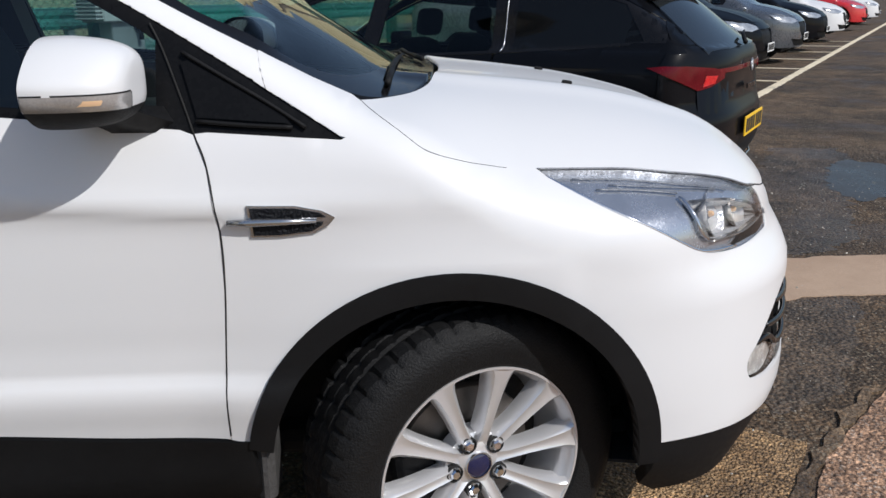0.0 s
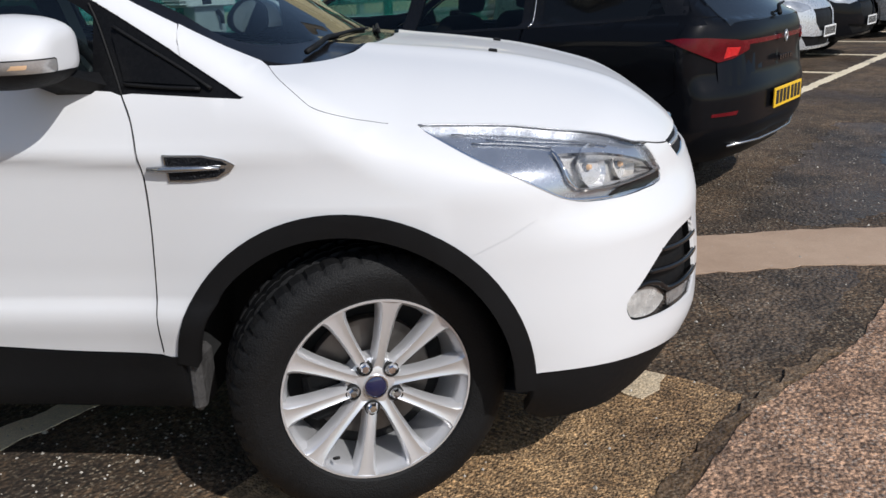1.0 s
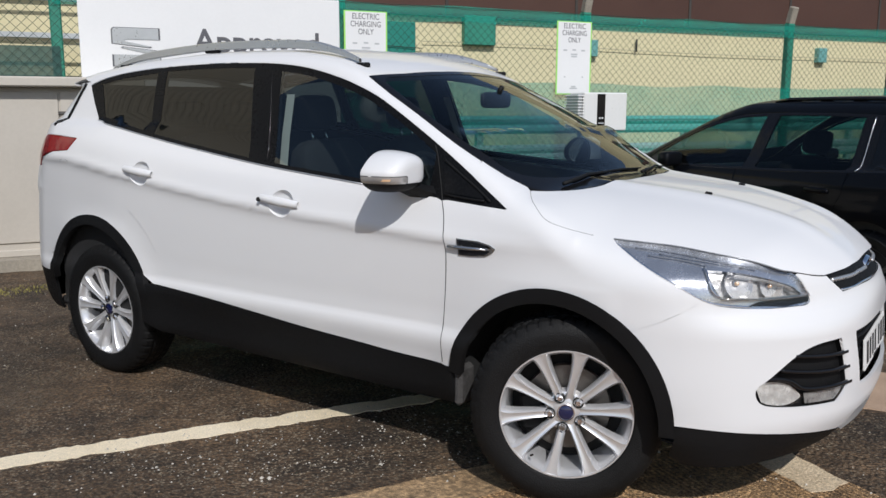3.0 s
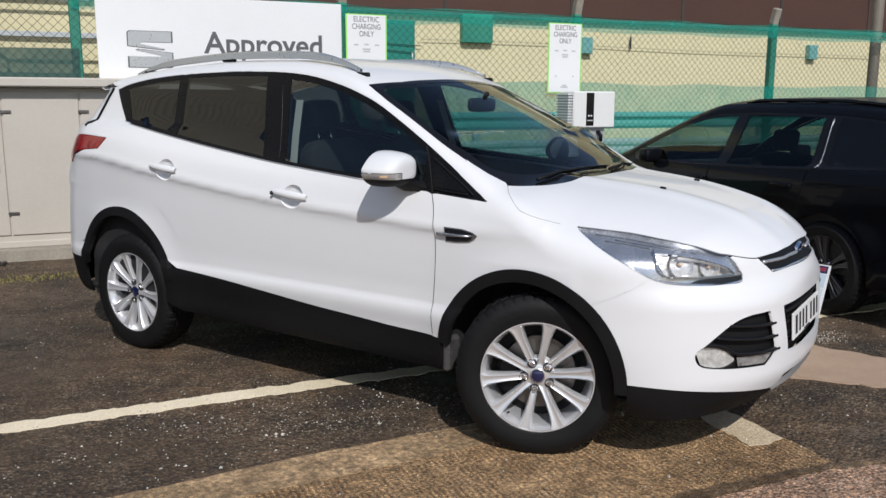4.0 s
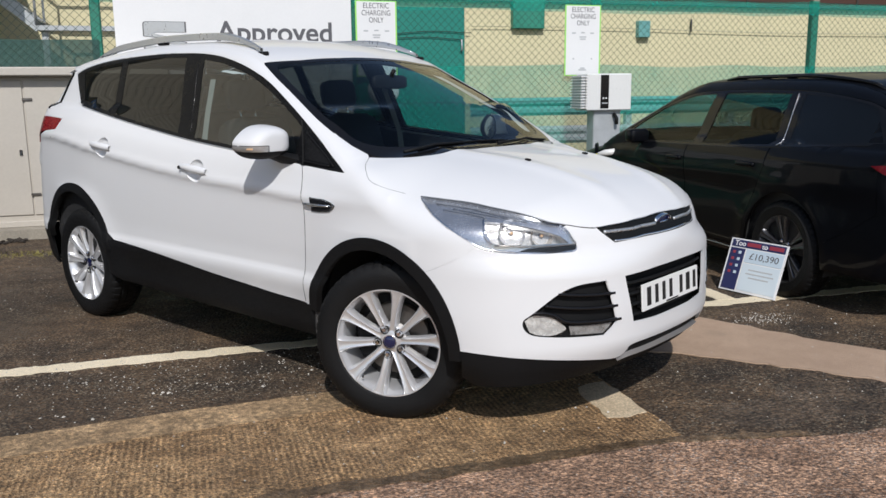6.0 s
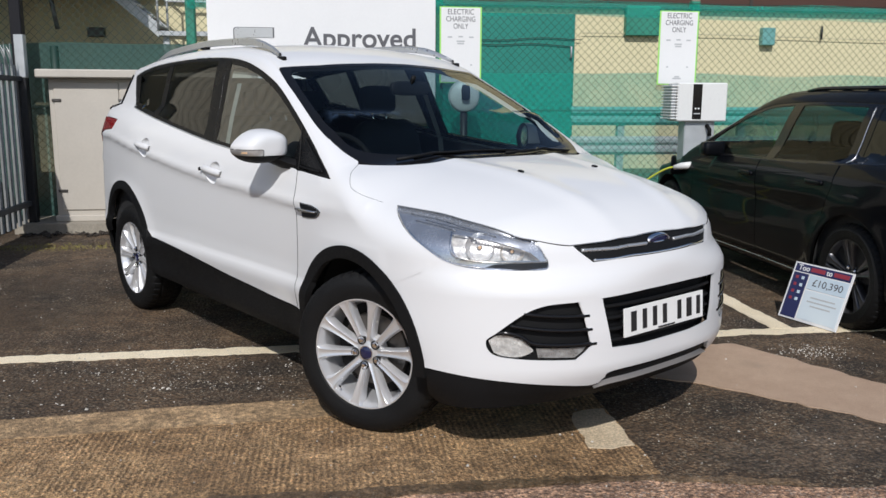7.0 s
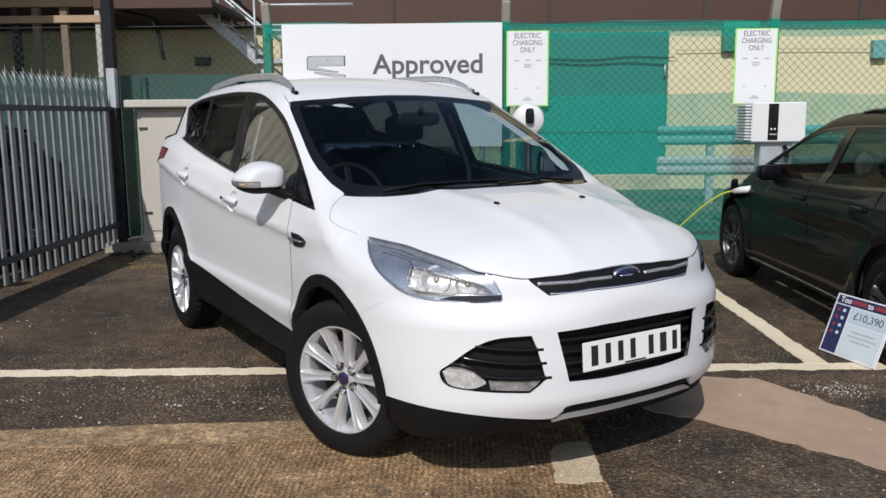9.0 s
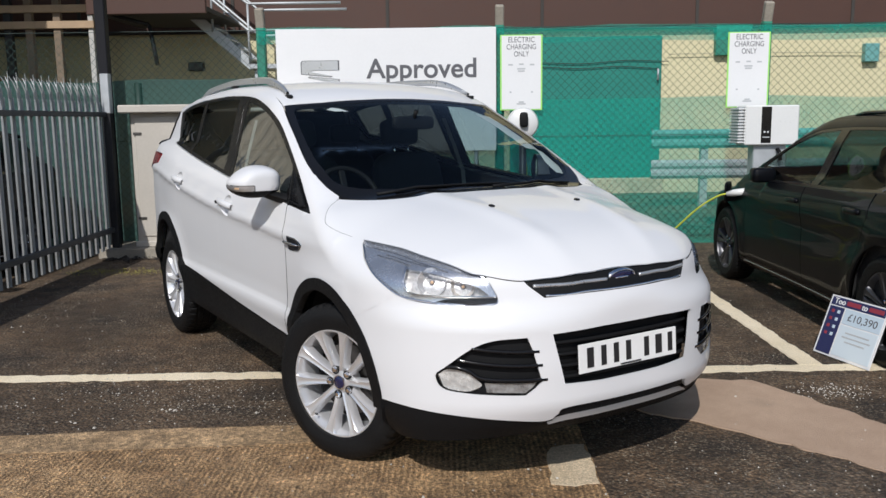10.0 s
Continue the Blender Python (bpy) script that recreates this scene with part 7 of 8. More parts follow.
    # belts at the pillars
    for s in (-1, 1):
        Geo().sheet([[(x + d, s * y, z) for d in (-0.024, 0.024)] for x, y, z in ((-1.505, 0.635, 1.46), (-1.48, 0.70, 1.28), (-1.455, 0.75, 1.12), (-1.44, 0.76, 0.9), (-1.43, 0.74, 0.6))]).put("seat_belt", BELT, car, "pale grey seat belt")


LAMP_BLUE = material("silvered_lamp_inner", (0.60, 0.63, 0.68), 0.22, 0.78, vary=0.12, vary_scale=14)
LAMP_GREY = material("lamp_inner_grey", (0.27, 0.28, 0.30), 0.3, 0.5, vary=0.2, vary_scale=20)
TRIM_SATIN = material("satin_black_trim", (0.007, 0.0072, 0.008), 0.3, spec=0.08, vary=0.15, vary_scale=6)
SKID = material("bright_silver_paint", (0.70, 0.70, 0.70), 0.3, 0.4)
REAR_PANE = material("matt_dark_rear_pane", (0.010, 0.011, 0.012), 0.35, spec=0.2)
FOG_BOWL = material("pale_lamp_bowl", (0.70, 0.70, 0.67), 0.25, 0.35, bump=0.4, scale=60, vary=0.35, vary_scale=40)
STRIP_BOWL = material("mottled_grey_lamp_bowl", (0.34, 0.34, 0.33), 0.3, 0.4, bump=0.6, scale=50, vary=0.6, vary_scale=30)
VENT_MESH = material("wet_black_mesh", (0.006, 0.007, 0.010), 0.35, bump=1.0, scale=160, spec=0.22)
DARK_CHROME = material("dark_chrome", (0.46, 0.47, 0.49), 0.22, 0.9)
MUD = material("dried_mud_plastic", (0.045, 0.043, 0.042), 0.8, bump=0.5, scale=60, vary=0.6, vary_scale=20)
REPEATER = material("clear_repeater_lens", (0.42, 0.41, 0.40), 0.15, 0.4, coat=0.6, vary=0.2, vary_scale=20)
DASH = material("soft_dash_plastic", (0.012, 0.0125, 0.014), 0.6, bump=0.2, scale=400, vary=0.1)
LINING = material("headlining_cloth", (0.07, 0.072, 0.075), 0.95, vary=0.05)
PALE_TRIM = material("pale_pillar_trim", (0.50, 0.52, 0.50), 0.7, vary=0.04)
BELT = material("seat_belt_webbing", (0.35, 0.35, 0.33), 0.8)
build_suv()


# ---- other cars ----
def build_car(name, m, paint, label, h=0.05, group="", tail=True, rim=None, alloy=None, plate=None):
    """A low five-door estate or hatchback from the estate form."""
    f = estate
    rim = rim or 0.225
    car = thing(name, m, label, "car", group)
    F = lambda p: flat_of("round", p)
    hood = [(-0.24, 0), (-0.26, -0.35), (-0.35, -0.62), (-0.46, -0.75), (-0.30, -0.80), (0.05, -0.79), (0.35, -0.73), (0.55, -0.62), (0.63, -0.50), (0.70, -0.25), (0.72, 0)]
    panel(f, "bonnet", "top", hood + [(a, -b) for a, b in reversed(hood[1:-1])], paint, car, h)
    h3 = [tuple(p) for p in project(f, "top", hood[3:8])]
    belt = curve((-3.60, 1.06), (-3.0, 1.02), (-2.0, 0.965), (-1.2, 0.945), (-0.44, 0.925))
    roofl = curve((-3.6, 1.085), (-3.45, 1.185), (-3.2, 1.300), (-2.6, 1.365), (-2.0, 1.375), (-1.42, 1.354), (-1.12, 1.286), (-0.72, 1.12), (-0.50, 0.99), (-0.44, 0.930))
    fa, ra, sill = (0.0, 0.33, 0.375), (-2.76, 0.33, 0.375), 0.26
    wing = [(p[0], p[2]) for p in h3] + [(0.60, 0.73), (0.50, 0.66), (0.40, 0.60), (0.33, 0.52)] + arc(*fa, 30, 190, 20) + [(-0.40, sill), (-0.47, sill), (-0.46, 0.6), (-0.50, 0.85), (-0.56, 0.925)]
    panel(f, "front_wing", "side", wing, paint, car, h, both=True)
    fd = [(-0.47, sill), (-0.46, 0.6), (-0.50, 0.85), (-0.56, float(belt(-0.56)))] + [(x, float(belt(x))) for x in np.linspace(-0.7, -1.55, 8)] + [(-1.60, sill)]
    d1 = panel(f, "front_door", "side", fd, paint, car, h, both=True)
    rd = [(-1.60, sill)] + [(x, float(belt(x))) for x in np.linspace(-1.56, -2.55, 8)] + [(-2.56, 0.86), (-2.44, 0.62), (-2.36, 0.45), (-2.34, sill)]
    d2 = panel(f, "rear_door", "side", rd, paint, car, h, both=True)
    qp = [(-2.34, sill + 0.02), (-2.36, 0.45), (-2.44, 0.62), (-2.56, 0.86)] + [(x, float(belt(x))) for x in np.linspace(-2.57, -3.50, 10)] + [(-3.52, 0.98), (-3.52, 0.84), (-3.52, 0.66), (-3.36, 0.55), (-3.13, 0.42)] + arc(*ra, 170, -8, 20)
    panel(f, "rear_quarter", "side", qp, paint, car, h, both=True)
    for (cx, cz, r), nm in ((fa, "wheel_arch_lip"), (ra, "wheel_arch_lip")):
        g = Geo()
        g.sheet([[(cx + 0.40 * math.cos(w), y, cz + 0.40 * math.sin(w)) for y in (-0.86, -0.5)] for w in np.linspace(-0.3, math.pi + 0.3, 20)])
        g.add([(cx + 0.42 * math.cos(w), -0.52, cz + 0.42 * math.sin(w)) for w in np.linspace(-0.3, math.pi + 0.3, 20)], [tuple(range(20))])
        mirrored(g.put("arch_liner", DARK, car, "", True))
    sk = [(-0.37, 0.27), (-2.39, 0.27), (-2.36, 0.19), (-0.40, 0.19)]
    panel(f, "sill_skirt", "side", sk, GLOSS, car, h, lift=0.006, depth=0.03, both=True)
    skin_line(f, "side", [(x, 0.245) for x in np.linspace(-0.45, -2.32, 8)], 0.006, "sill_trim", SATIN, car, 0.004, both=True)
    # windows
    xs = np.linspace(-0.47, -3.52, 40)
    trim = [(x, float(belt(x)) + 0.002) for x in xs] + [(x, max(float(roofl(x)), float(belt(x)) + 0.004)) for x in xs[::-1]]
    cuts = []
    for a, b, la, lb in ((-0.62, -1.60, 0.0, -0.05), (-1.72, -2.52, -0.05, 0.02), (-2.66, -3.40, 0.02, 0.12)):
        t = np.linspace(0, 1, 12)
        lo = [(a + (b - a) * k, float(belt(a + (b - a) * k)) + 0.02) for k in t]
        hi = [(a + la + (b + lb - a - la) * k, float(roofl(a + la + (b + lb - a - la) * k)) - 0.02) for k in t]
        hi = [(p, max(q, l[1] + 0.01)) for (p, q), l in zip(hi, lo)]
        cuts.append(lo + hi[::-1])
    panel(f, "window_frame", "side", trim, GLOSS, car, h, gap=0.001, lift=-0.003, holes=cuts, both=True)
    for c, mt in zip(cuts, (CLEAR_PANE, DIM_GLASS, DARK_PANE)):
        for ob in panel(f, "side_window", "side", c, mt, car, max(0.045, h * 0.8), gap=-0.003, lift=-0.006, depth=0, both=True):
            ob.visible_shadow = False
    skin_line(f, "side", [(-2.60, float(belt(-2.60)) + 0.01), (-2.595, 1.12), (-2.585, 1.25), (-2.575, 1.345)], 0.0035, "pillar_trim", DARK_CHROME, car, 0.0, both=True)
    edge = curve((-3.6, 0.50), (-3.2, 0.55), (-2.4, 0.575), (-1.7, 0.58), (-1.12, 0.60))
    te = [(x, -float(edge(x))) for x in np.linspace(-3.29, -1.15, 20)]
    roof = [(-3.34, 0)] + te + [(-1.14, -0.60), (-1.08, -0.35), (-1.06, 0)]
    panel(f, "roof", "top", roof + [(a, -b) for a, b in reversed(roof[1:-1])], paint, car, 0.07)
    te3 = project(f, "top", te)
    ws = [(-1.14, -0.602), (-0.84, -0.662), (-0.60, -0.715), (-0.46, -0.75)]
    ws3 = project(f, "top", ws)
    cant = [(p[0], p[2]) for p in te3] + [(p[0], p[2]) for p in ws3] + [(x, max(float(roofl(x)), float(belt(x)) + 0.005)) for x in xs] + [(-3.55, 1.065), (-3.48, 1.17), (-3.38, 1.25)]
    panel(f, "roof_side", "side", cant, paint, car, h, both=True)
    wsf = [(-1.06, 0), (-1.08, -0.35), (-1.14, -0.598), (-0.84, -0.655), (-0.60, -0.708), (-0.46, -0.742), (-0.36, -0.60), (-0.27, -0.35), (-0.25, 0)]
    w1 = panel(f, "windscreen", "top", wsf + [(a, -b) for a, b in reversed(wsf[1:-1])], WINDOW, car, 0.07, lift=-0.004, depth=0.0)[0]
    w1.visible_shadow = False
    for x0, x1 in ((-3.2, -1.6),):
        rl = [(x, -float(edge(x)) + 0.05) for x in np.linspace(x0, x1, 14)]
        q = project(f, "top", rl)
        ob = Geo().tube([(p[0], p[1], p[2] + (0.012 if 0 < i < 13 else -0.004)) for i, p in enumerate(q)], 0.014, 6).put("roof_rail", GLOSS, car, "", True)
        mirrored(ob)
    # nose
    low = [F(p) for p in [(0.82, -0.0, 0.26), (0.80, -0.30, 0.26), (0.70, -0.55, 0.26), (0.50, -0.75, 0.26), (0.33, -0.86, 0.28), (0.36, -0.86, 0.42), (0.33, -0.86, 0.52), (0.40, -0.84, 0.60), (0.50, -0.79, 0.66), (0.60, -0.71, 0.725)]]
    nose_top = [F(tuple(p)) for p in project(f, "top", [(0.60, -0.56), (0.63, -0.50), (0.70, -0.25)])]
    half = low[1:] + nose_top
    grille = [F((0.84, y, z)) for y, z in ((-0.44, 0.665), (-0.40, 0.52), (-0.30, 0.44), (0.30, 0.44), (0.40, 0.52), (0.44, 0.665))]
    intake = [F((0.80, y, z)) for y, z in ((-0.66, 0.40), (-0.52, 0.29), (0.52, 0.29), (0.66, 0.40), (0.40, 0.385), (-0.40, 0.385))]
    bump = panel(f, "front_bumper", "round", half + [(-a, b) for a, b in reversed(half)], paint, car, h, holes=(grille, intake))[0]
    for o in (grille, intake):
        panel(f, "grille", "round", o, TRIM, bump, 0.06, gap=-0.01, lift=-0.03, depth=0)
    LV = (-0.62, 0.62, -0.40)
    S = lambda p: flat_of(LV, p)
    lamp = [S(p) for p in [(0.62, -0.57, 0.735), (0.50, -0.70, 0.735), (0.30, -0.82, 0.770), (0.38, -0.81, 0.695), (0.52, -0.74, 0.640), (0.68, -0.58, 0.625), (0.75, -0.44, 0.66), (0.73, -0.46, 0.70)]]
    panel(f, "headlamp", LV, lamp, LAMP_DIM, car, 0.04, lift=0.004, depth=0.01, both=True, label="clear headlamp")
    pm = pose(0.885, 0, 0.43, 0, 0, 90)
    pl = Geo().box(-0.26, 0.26, -0.004, 0.004, -0.056, 0.056, 0.0015).put("front_plate", PLATE_W, bump, "white plate with black bars", False, pm)
    for i in range(7):
        Geo().box(-0.235 + i * 0.068, -0.185 + i * 0.068, -0.0062, -0.003, -0.038, 0.04, 0.0006).put("plate_bar", INK, pl)
    # tail
    T = lambda p: ((math.atan2(p[1], p[0] + 3.1) + 2 * math.pi) % (2 * math.pi), p[2])
    th = [T(tuple(p)) for p in project(f, "side", [(-3.52, 1.04), (-3.52, 0.94), (-3.52, 0.84), (-3.52, 0.66), (-3.36, 0.55), (-3.13, 0.42), (-3.13, 0.26)])]
    panel(f, "rear_bumper", "round", th + [(2 * math.pi - a, b) for a, b in reversed(th)], paint, car, h, axis=-3.1)
    if tail:
        gt = [T(tuple(p)) for p in project(f, "side", [(-3.52, 1.045), (-3.54, 1.10)])]
        panel(f, "tailgate", "round", gt + [(2 * math.pi - a, b) for a, b in reversed(gt)], paint, car, h, axis=-3.1)
        fr = [(-3.29, 0), (-3.27, -0.54), (-3.42, -0.64), (-3.62, -0.73), (-3.72, -0.72), (-3.79, -0.62), (-3.82, -0.30), (-3.825, 0)]
        panel(f, "tailgate_surround", "top", fr + [(a, -b) for a, b in reversed(fr[1:-1])], paint, car, 0.04, lift=-0.008, depth=0.0)
        fill = [T(tuple(p)) for p in project(f, "side", [(-3.30, 0.94), (-3.30, 1.08), (-3.32, 1.19), (-3.33, 1.235)])]
        fill = [p for p in fill if p[0] == p[0]]
        panel(f, "corner_pillar", "round", fill + [(2 * math.pi - a, b) for a, b in reversed(fill)], paint, car, 0.05, lift=-0.006, depth=0.0, axis=-3.1)
        rg = [(-3.38, 0), (-3.36, -0.40), (-3.35, -0.50), (-3.72, -0.62), (-3.77, -0.30), (-3.775, 0)]
        panel(f, "rear_window", "top", rg + [(a, -b) for a, b in reversed(rg[1:-1])], REAR_GLASS, car, 0.04, lift=0.004, depth=0.01)
        sp = Geo()
        for s in (1,):
            sp.sheet([[(x, y, float(z) - 0.03 * (y / 0.55) ** 2) for y in np.linspace(-0.56, 0.56, 13)] for x, z in ((-3.22, 1.395), (-3.36, 1.385), (-3.44, 1.365), (-3.435, 1.345), (-3.30, 1.335))])
        sp.put("roof_spoiler", paint, car, "", True)
        for nm, x, z0, z1, mt in (("light_bar", 0, 0.890, 0.918, TAIL_DARK),):
            bar = [T((-3.8, y, z)) for y, z in ((-0.70, z0), (-0.70, z1), (0.70, z1), (0.70, z0))]
            panel(f, nm, "round", bar, mt, car, 0.05, lift=0.006, depth=0.02, axis=-3.1, label="full-width red light bar")
        tl = [T(p) for p in [(-3.47, -0.88, 0.935), (-3.55, -0.85, 0.945), (-3.66, -0.80, 0.945), (-3.78, -0.62, 0.925), (-3.80, -0.50, 0.90), (-3.80, -0.50, 0.865), (-3.77, -0.64, 0.825), (-3.71, -0.73, 0.81), (-3.60, -0.82, 0.87)]]
        for t in (tl, [(2 * math.pi - a, b) for a, b in reversed(tl)]):
            ob = panel(f, "tail_lamp", "round", t, TAIL_DARK, car, 0.03, lift=0.010, depth=0.02, axis=-3.1, label="red tail lamp")[0]
        for s in (-1, 1):
            rf = [T((-3.72, s * y, z)) for y, z in ((0.80, 0.525), (0.56, 0.525), (0.545, 0.55), (0.79, 0.545))]
            panel(f, "rear_reflector", "round", rf, TAIL_DARK, car, 0.03, lift=0.004, depth=0.01, axis=-3.1, label="slim red reflector")
            lm = [T((-3.74, s * y, z)) for y, z in ((0.715, 0.828), (0.58, 0.842), (0.555, 0.885), (0.69, 0.890))]
            panel(f, "lamp_core", "round", lm, RED_BRIGHT, car, 0.03, lift=0.014, depth=0.008, axis=-3.1, label="bright red inner lens")
        pm = pose(-3.872, 0, 0.575, 0, 0, -90)
        pl = Geo().box(-0.26, 0.26, -0.004, 0.004, -0.056, 0.056, 0.0015).put("rear_plate", PLATE_Y, car, "yellow plate with black bars", False, pm)
        for i in range(7):
            Geo().box(-0.235 + i * 0.068 + (0.012 if i > 3 else 0), -0.185 + i * 0.068 + (0.012 if i > 3 else 0), -0.0062, -0.003, -0.038, 0.04, 0.0006).put("plate_bar", INK, pl)
        for i in range(5):
            Geo().box(-0.11 + i * 0.047, -0.078 + i * 0.047, -0.006, 0.003, -0.014, 0.014, 0.001).put("badge_bar", GLOSS, car, "", False, pose(-3.838, 0, 0.79, 0, 0, -90))
        Geo().tube([(0, -0.02, 0.0), (0.03, -0.02, 0.03), (0.0, -0.02, 0.06), (-0.03, -0.02, 0.03)], 0.008, 6, True).put("emblem", SATIN, car, "", True, pose(-3.815, 0, 0.875, 0, 0, -90))
        wp = Geo().tube([(-3.79, 0.0, 1.03), (-3.75, -0.10, 1.075), (-3.72, -0.30, 1.085)], [0.014, 0.010, 0.007], 6).put("rear_wiper", TRIM, car, "", True)
        Geo().tube([(-3.74, -0.62, 0.35), (-3.81, -0.3, 0.345), (-3.82, 0.0, 0.345), (-3.81, 0.3, 0.345), (-3.74, 0.62, 0.35)], 0.008, 8).put("diffuser_trim", DARK_CHROME, car, "", True)
    # mirrors, handles
    for s in (-1, 1):
        mm = pose(-0.84, s * 0.885, 0.985)
        b = cushion(-0.06, 0.07, -0.095, 0.095, -0.058, 0.062).put("door_mirror", paint, car, "", True, mm)
        Geo().tube([(0.0, -s * 0.08, -0.05), (0.02, -s * 0.16, -0.07)], 0.02, 8).put("mirror_foot", TRIM, b, "", True)
    for x, par in ((-1.42, d1), (-2.36, d2)):
        z = 0.845 if x > -2 else 0.865
        q = project(f, "side", [(x, z)])[0]
        ob = cushion(-0.10, 0.10, -0.022, 0.022, -0.019, 0.019).put("door_handle", paint, par[0], "", True, pose(*q))
        o2 = mirrored(ob)
        o2.parent = par[1]
    for s in (-1, 1):
        for x in (0.0, -2.76):
            wheel(car, pose(x, s * 0.785, 0.325, 0, 0, 0) @ pose(0, 0, 0, 0, 11, 0 if s < 0 else 180), 0.325, rim, 0.215, 10, alloy or DARK_ALLOY, GLOSS, True)
    # cabin
    for y in (-0.36, 0.36):
        st = cushion(-1.55, -1.1, y - 0.23, y + 0.23, 0.40, 0.58).put("front_seat", CLOTH, car, "", True)
        cushion(-1.80, -1.62, y - 0.23, y + 0.23, 0.52, 1.06, -16).put("seat_back", CLOTH, st, "", True)
        cushion(-1.90, -1.81, y - 0.12, y + 0.12, 1.07, 1.24, -10).put("head_rest", CLOTH, st, "", True)
    cushion(-2.85, -2.66, -0.58, 0.58, 0.50, 1.04, -18).put("rear_bench", CLOTH, car, "", True)
    Geo().sheet([[(x, y, z) for y in np.linspace(-0.66, 0.66, 5)] for x, z in ((-0.45, 0.90), (-0.75, 0.93), (-0.98, 0.90), (-1.02, 0.6))]).put("dashboard", DASH, car, "", True)
    Geo().box(-3.6, 0.55, -0.60, 0.60, 0.19, 0.25, 0.02).put("floor_pan", DARK, car)
    panel(lambda x, y, z: f(x, y, z) + 0.05, "door_card", "side", [(-0.5, 0.3), (-0.5, 0.9), (-2.0, 0.945), (-3.4, 1.02), (-3.4, 0.3)], DASH, car, 0.1, depth=0, both=True)
    Geo().box(-0.56, -0.50, -0.78, 0.78, 0.25, 0.86, 0.01).put("bulkhead", DARK, car)
    hl = [(-3.3, 0), (-3.3, -0.45), (-2.4, -0.52), (-1.5, -0.54), (-1.4, 0)]
    panel(lambda x, y, z: f(x, y, z) + 0.02, "headlining", "top", hl + [(a, -b) for a, b in reversed(hl[1:-1])], DASH, car, 0.1, depth=0)
    return car


CLEAR_PANE = glass("clear_pane", (0.78, 0.92, 0.88), 0.80, 0.0, 1.36, 7.0)
DIM_GLASS = glass("dim_car_glass", (0.40, 0.47, 0.45), 0.6, 0.0, 1.32, 8.0)
DARK_PANE = material("black_tinted_glass", (0.005, 0.0055, 0.006), 0.05, spec=0.35)
TAIL_DARK = material("smoked_red_lens", (0.10, 0.002, 0.006), 0.2, spec=0.3, vary=0.3, vary_scale=14)
LAMP_DIM = material("far_headlamp", (0.42, 0.44, 0.46), 0.15, 0.5, coat=1.0, vary=0.5, vary_scale=14)
REAR_GLASS = material("dark_rear_glass", (0.012, 0.015, 0.018), 0.06, spec=0.5)
RED_BRIGHT = material("bright_red_lens", (0.55, 0.008, 0.012), 0.14, coat=0.6, bump=0.3, scale=120, vary=0.5, vary_scale=22)
DARK_ALLOY = material("dark_alloy", (0.10, 0.10, 0.105), 0.35, 0.8, vary=0.1)
GREY_PAINT = material("grey_metallic_paint", (0.10, 0.11, 0.125), 0.3, 0.5, 1.0, vary=0.05)
SILVER_PAINT = material("silver_metallic_paint", (0.55, 0.57, 0.59), 0.3, 0.4, 1.0, vary=0.05)
RED_PAINT = material("red_car_paint", (0.55, 0.02, 0.025), 0.3, 0, 1.0, vary=0.05)

black = build_car("estate_car", yard_pose(2.785, 2.08, 0, 90), BLACK_PAINT, "black estate car plugged into a charger by cable", 0.04)
row = [(9.2, SILVER_PAINT, "silver hatchback parked nose out in its bay", ALLOY), (11.6, BLACK_PAINT, "black hatchback parked nose out in its bay", DARK_ALLOY), (15.6, GREY_PAINT, "dark grey hatchback parked nose out in its bay", DARK_ALLOY), (19.4, BLACK_PAINT, "black hatchback beside a white one, nose out", DARK_ALLOY), (24.0, WHITE_PAINT, "white hatchback parked nose out in its bay", DARK_ALLOY), (32.0, RED_PAINT, "red hatchback parked nose out in its bay", ALLOY), (39.0, WHITE_PAINT, "white hatchback at the end of the row", ALLOY)]
for u, paint, label, al in row:
    build_car("hatchback", yard_pose(u, 3.75, 0, -90) @ Matrix.Diagonal((1.0, 1.04, 1.2, 1)), paint, label, 0.08, "cars in the bay row", False, alloy=al)
build_car("hatchback", yard_pose(-5.62, 4.2, 0, -90), BLACK_PAINT, "black car parked behind the palisade fence", 0.06)


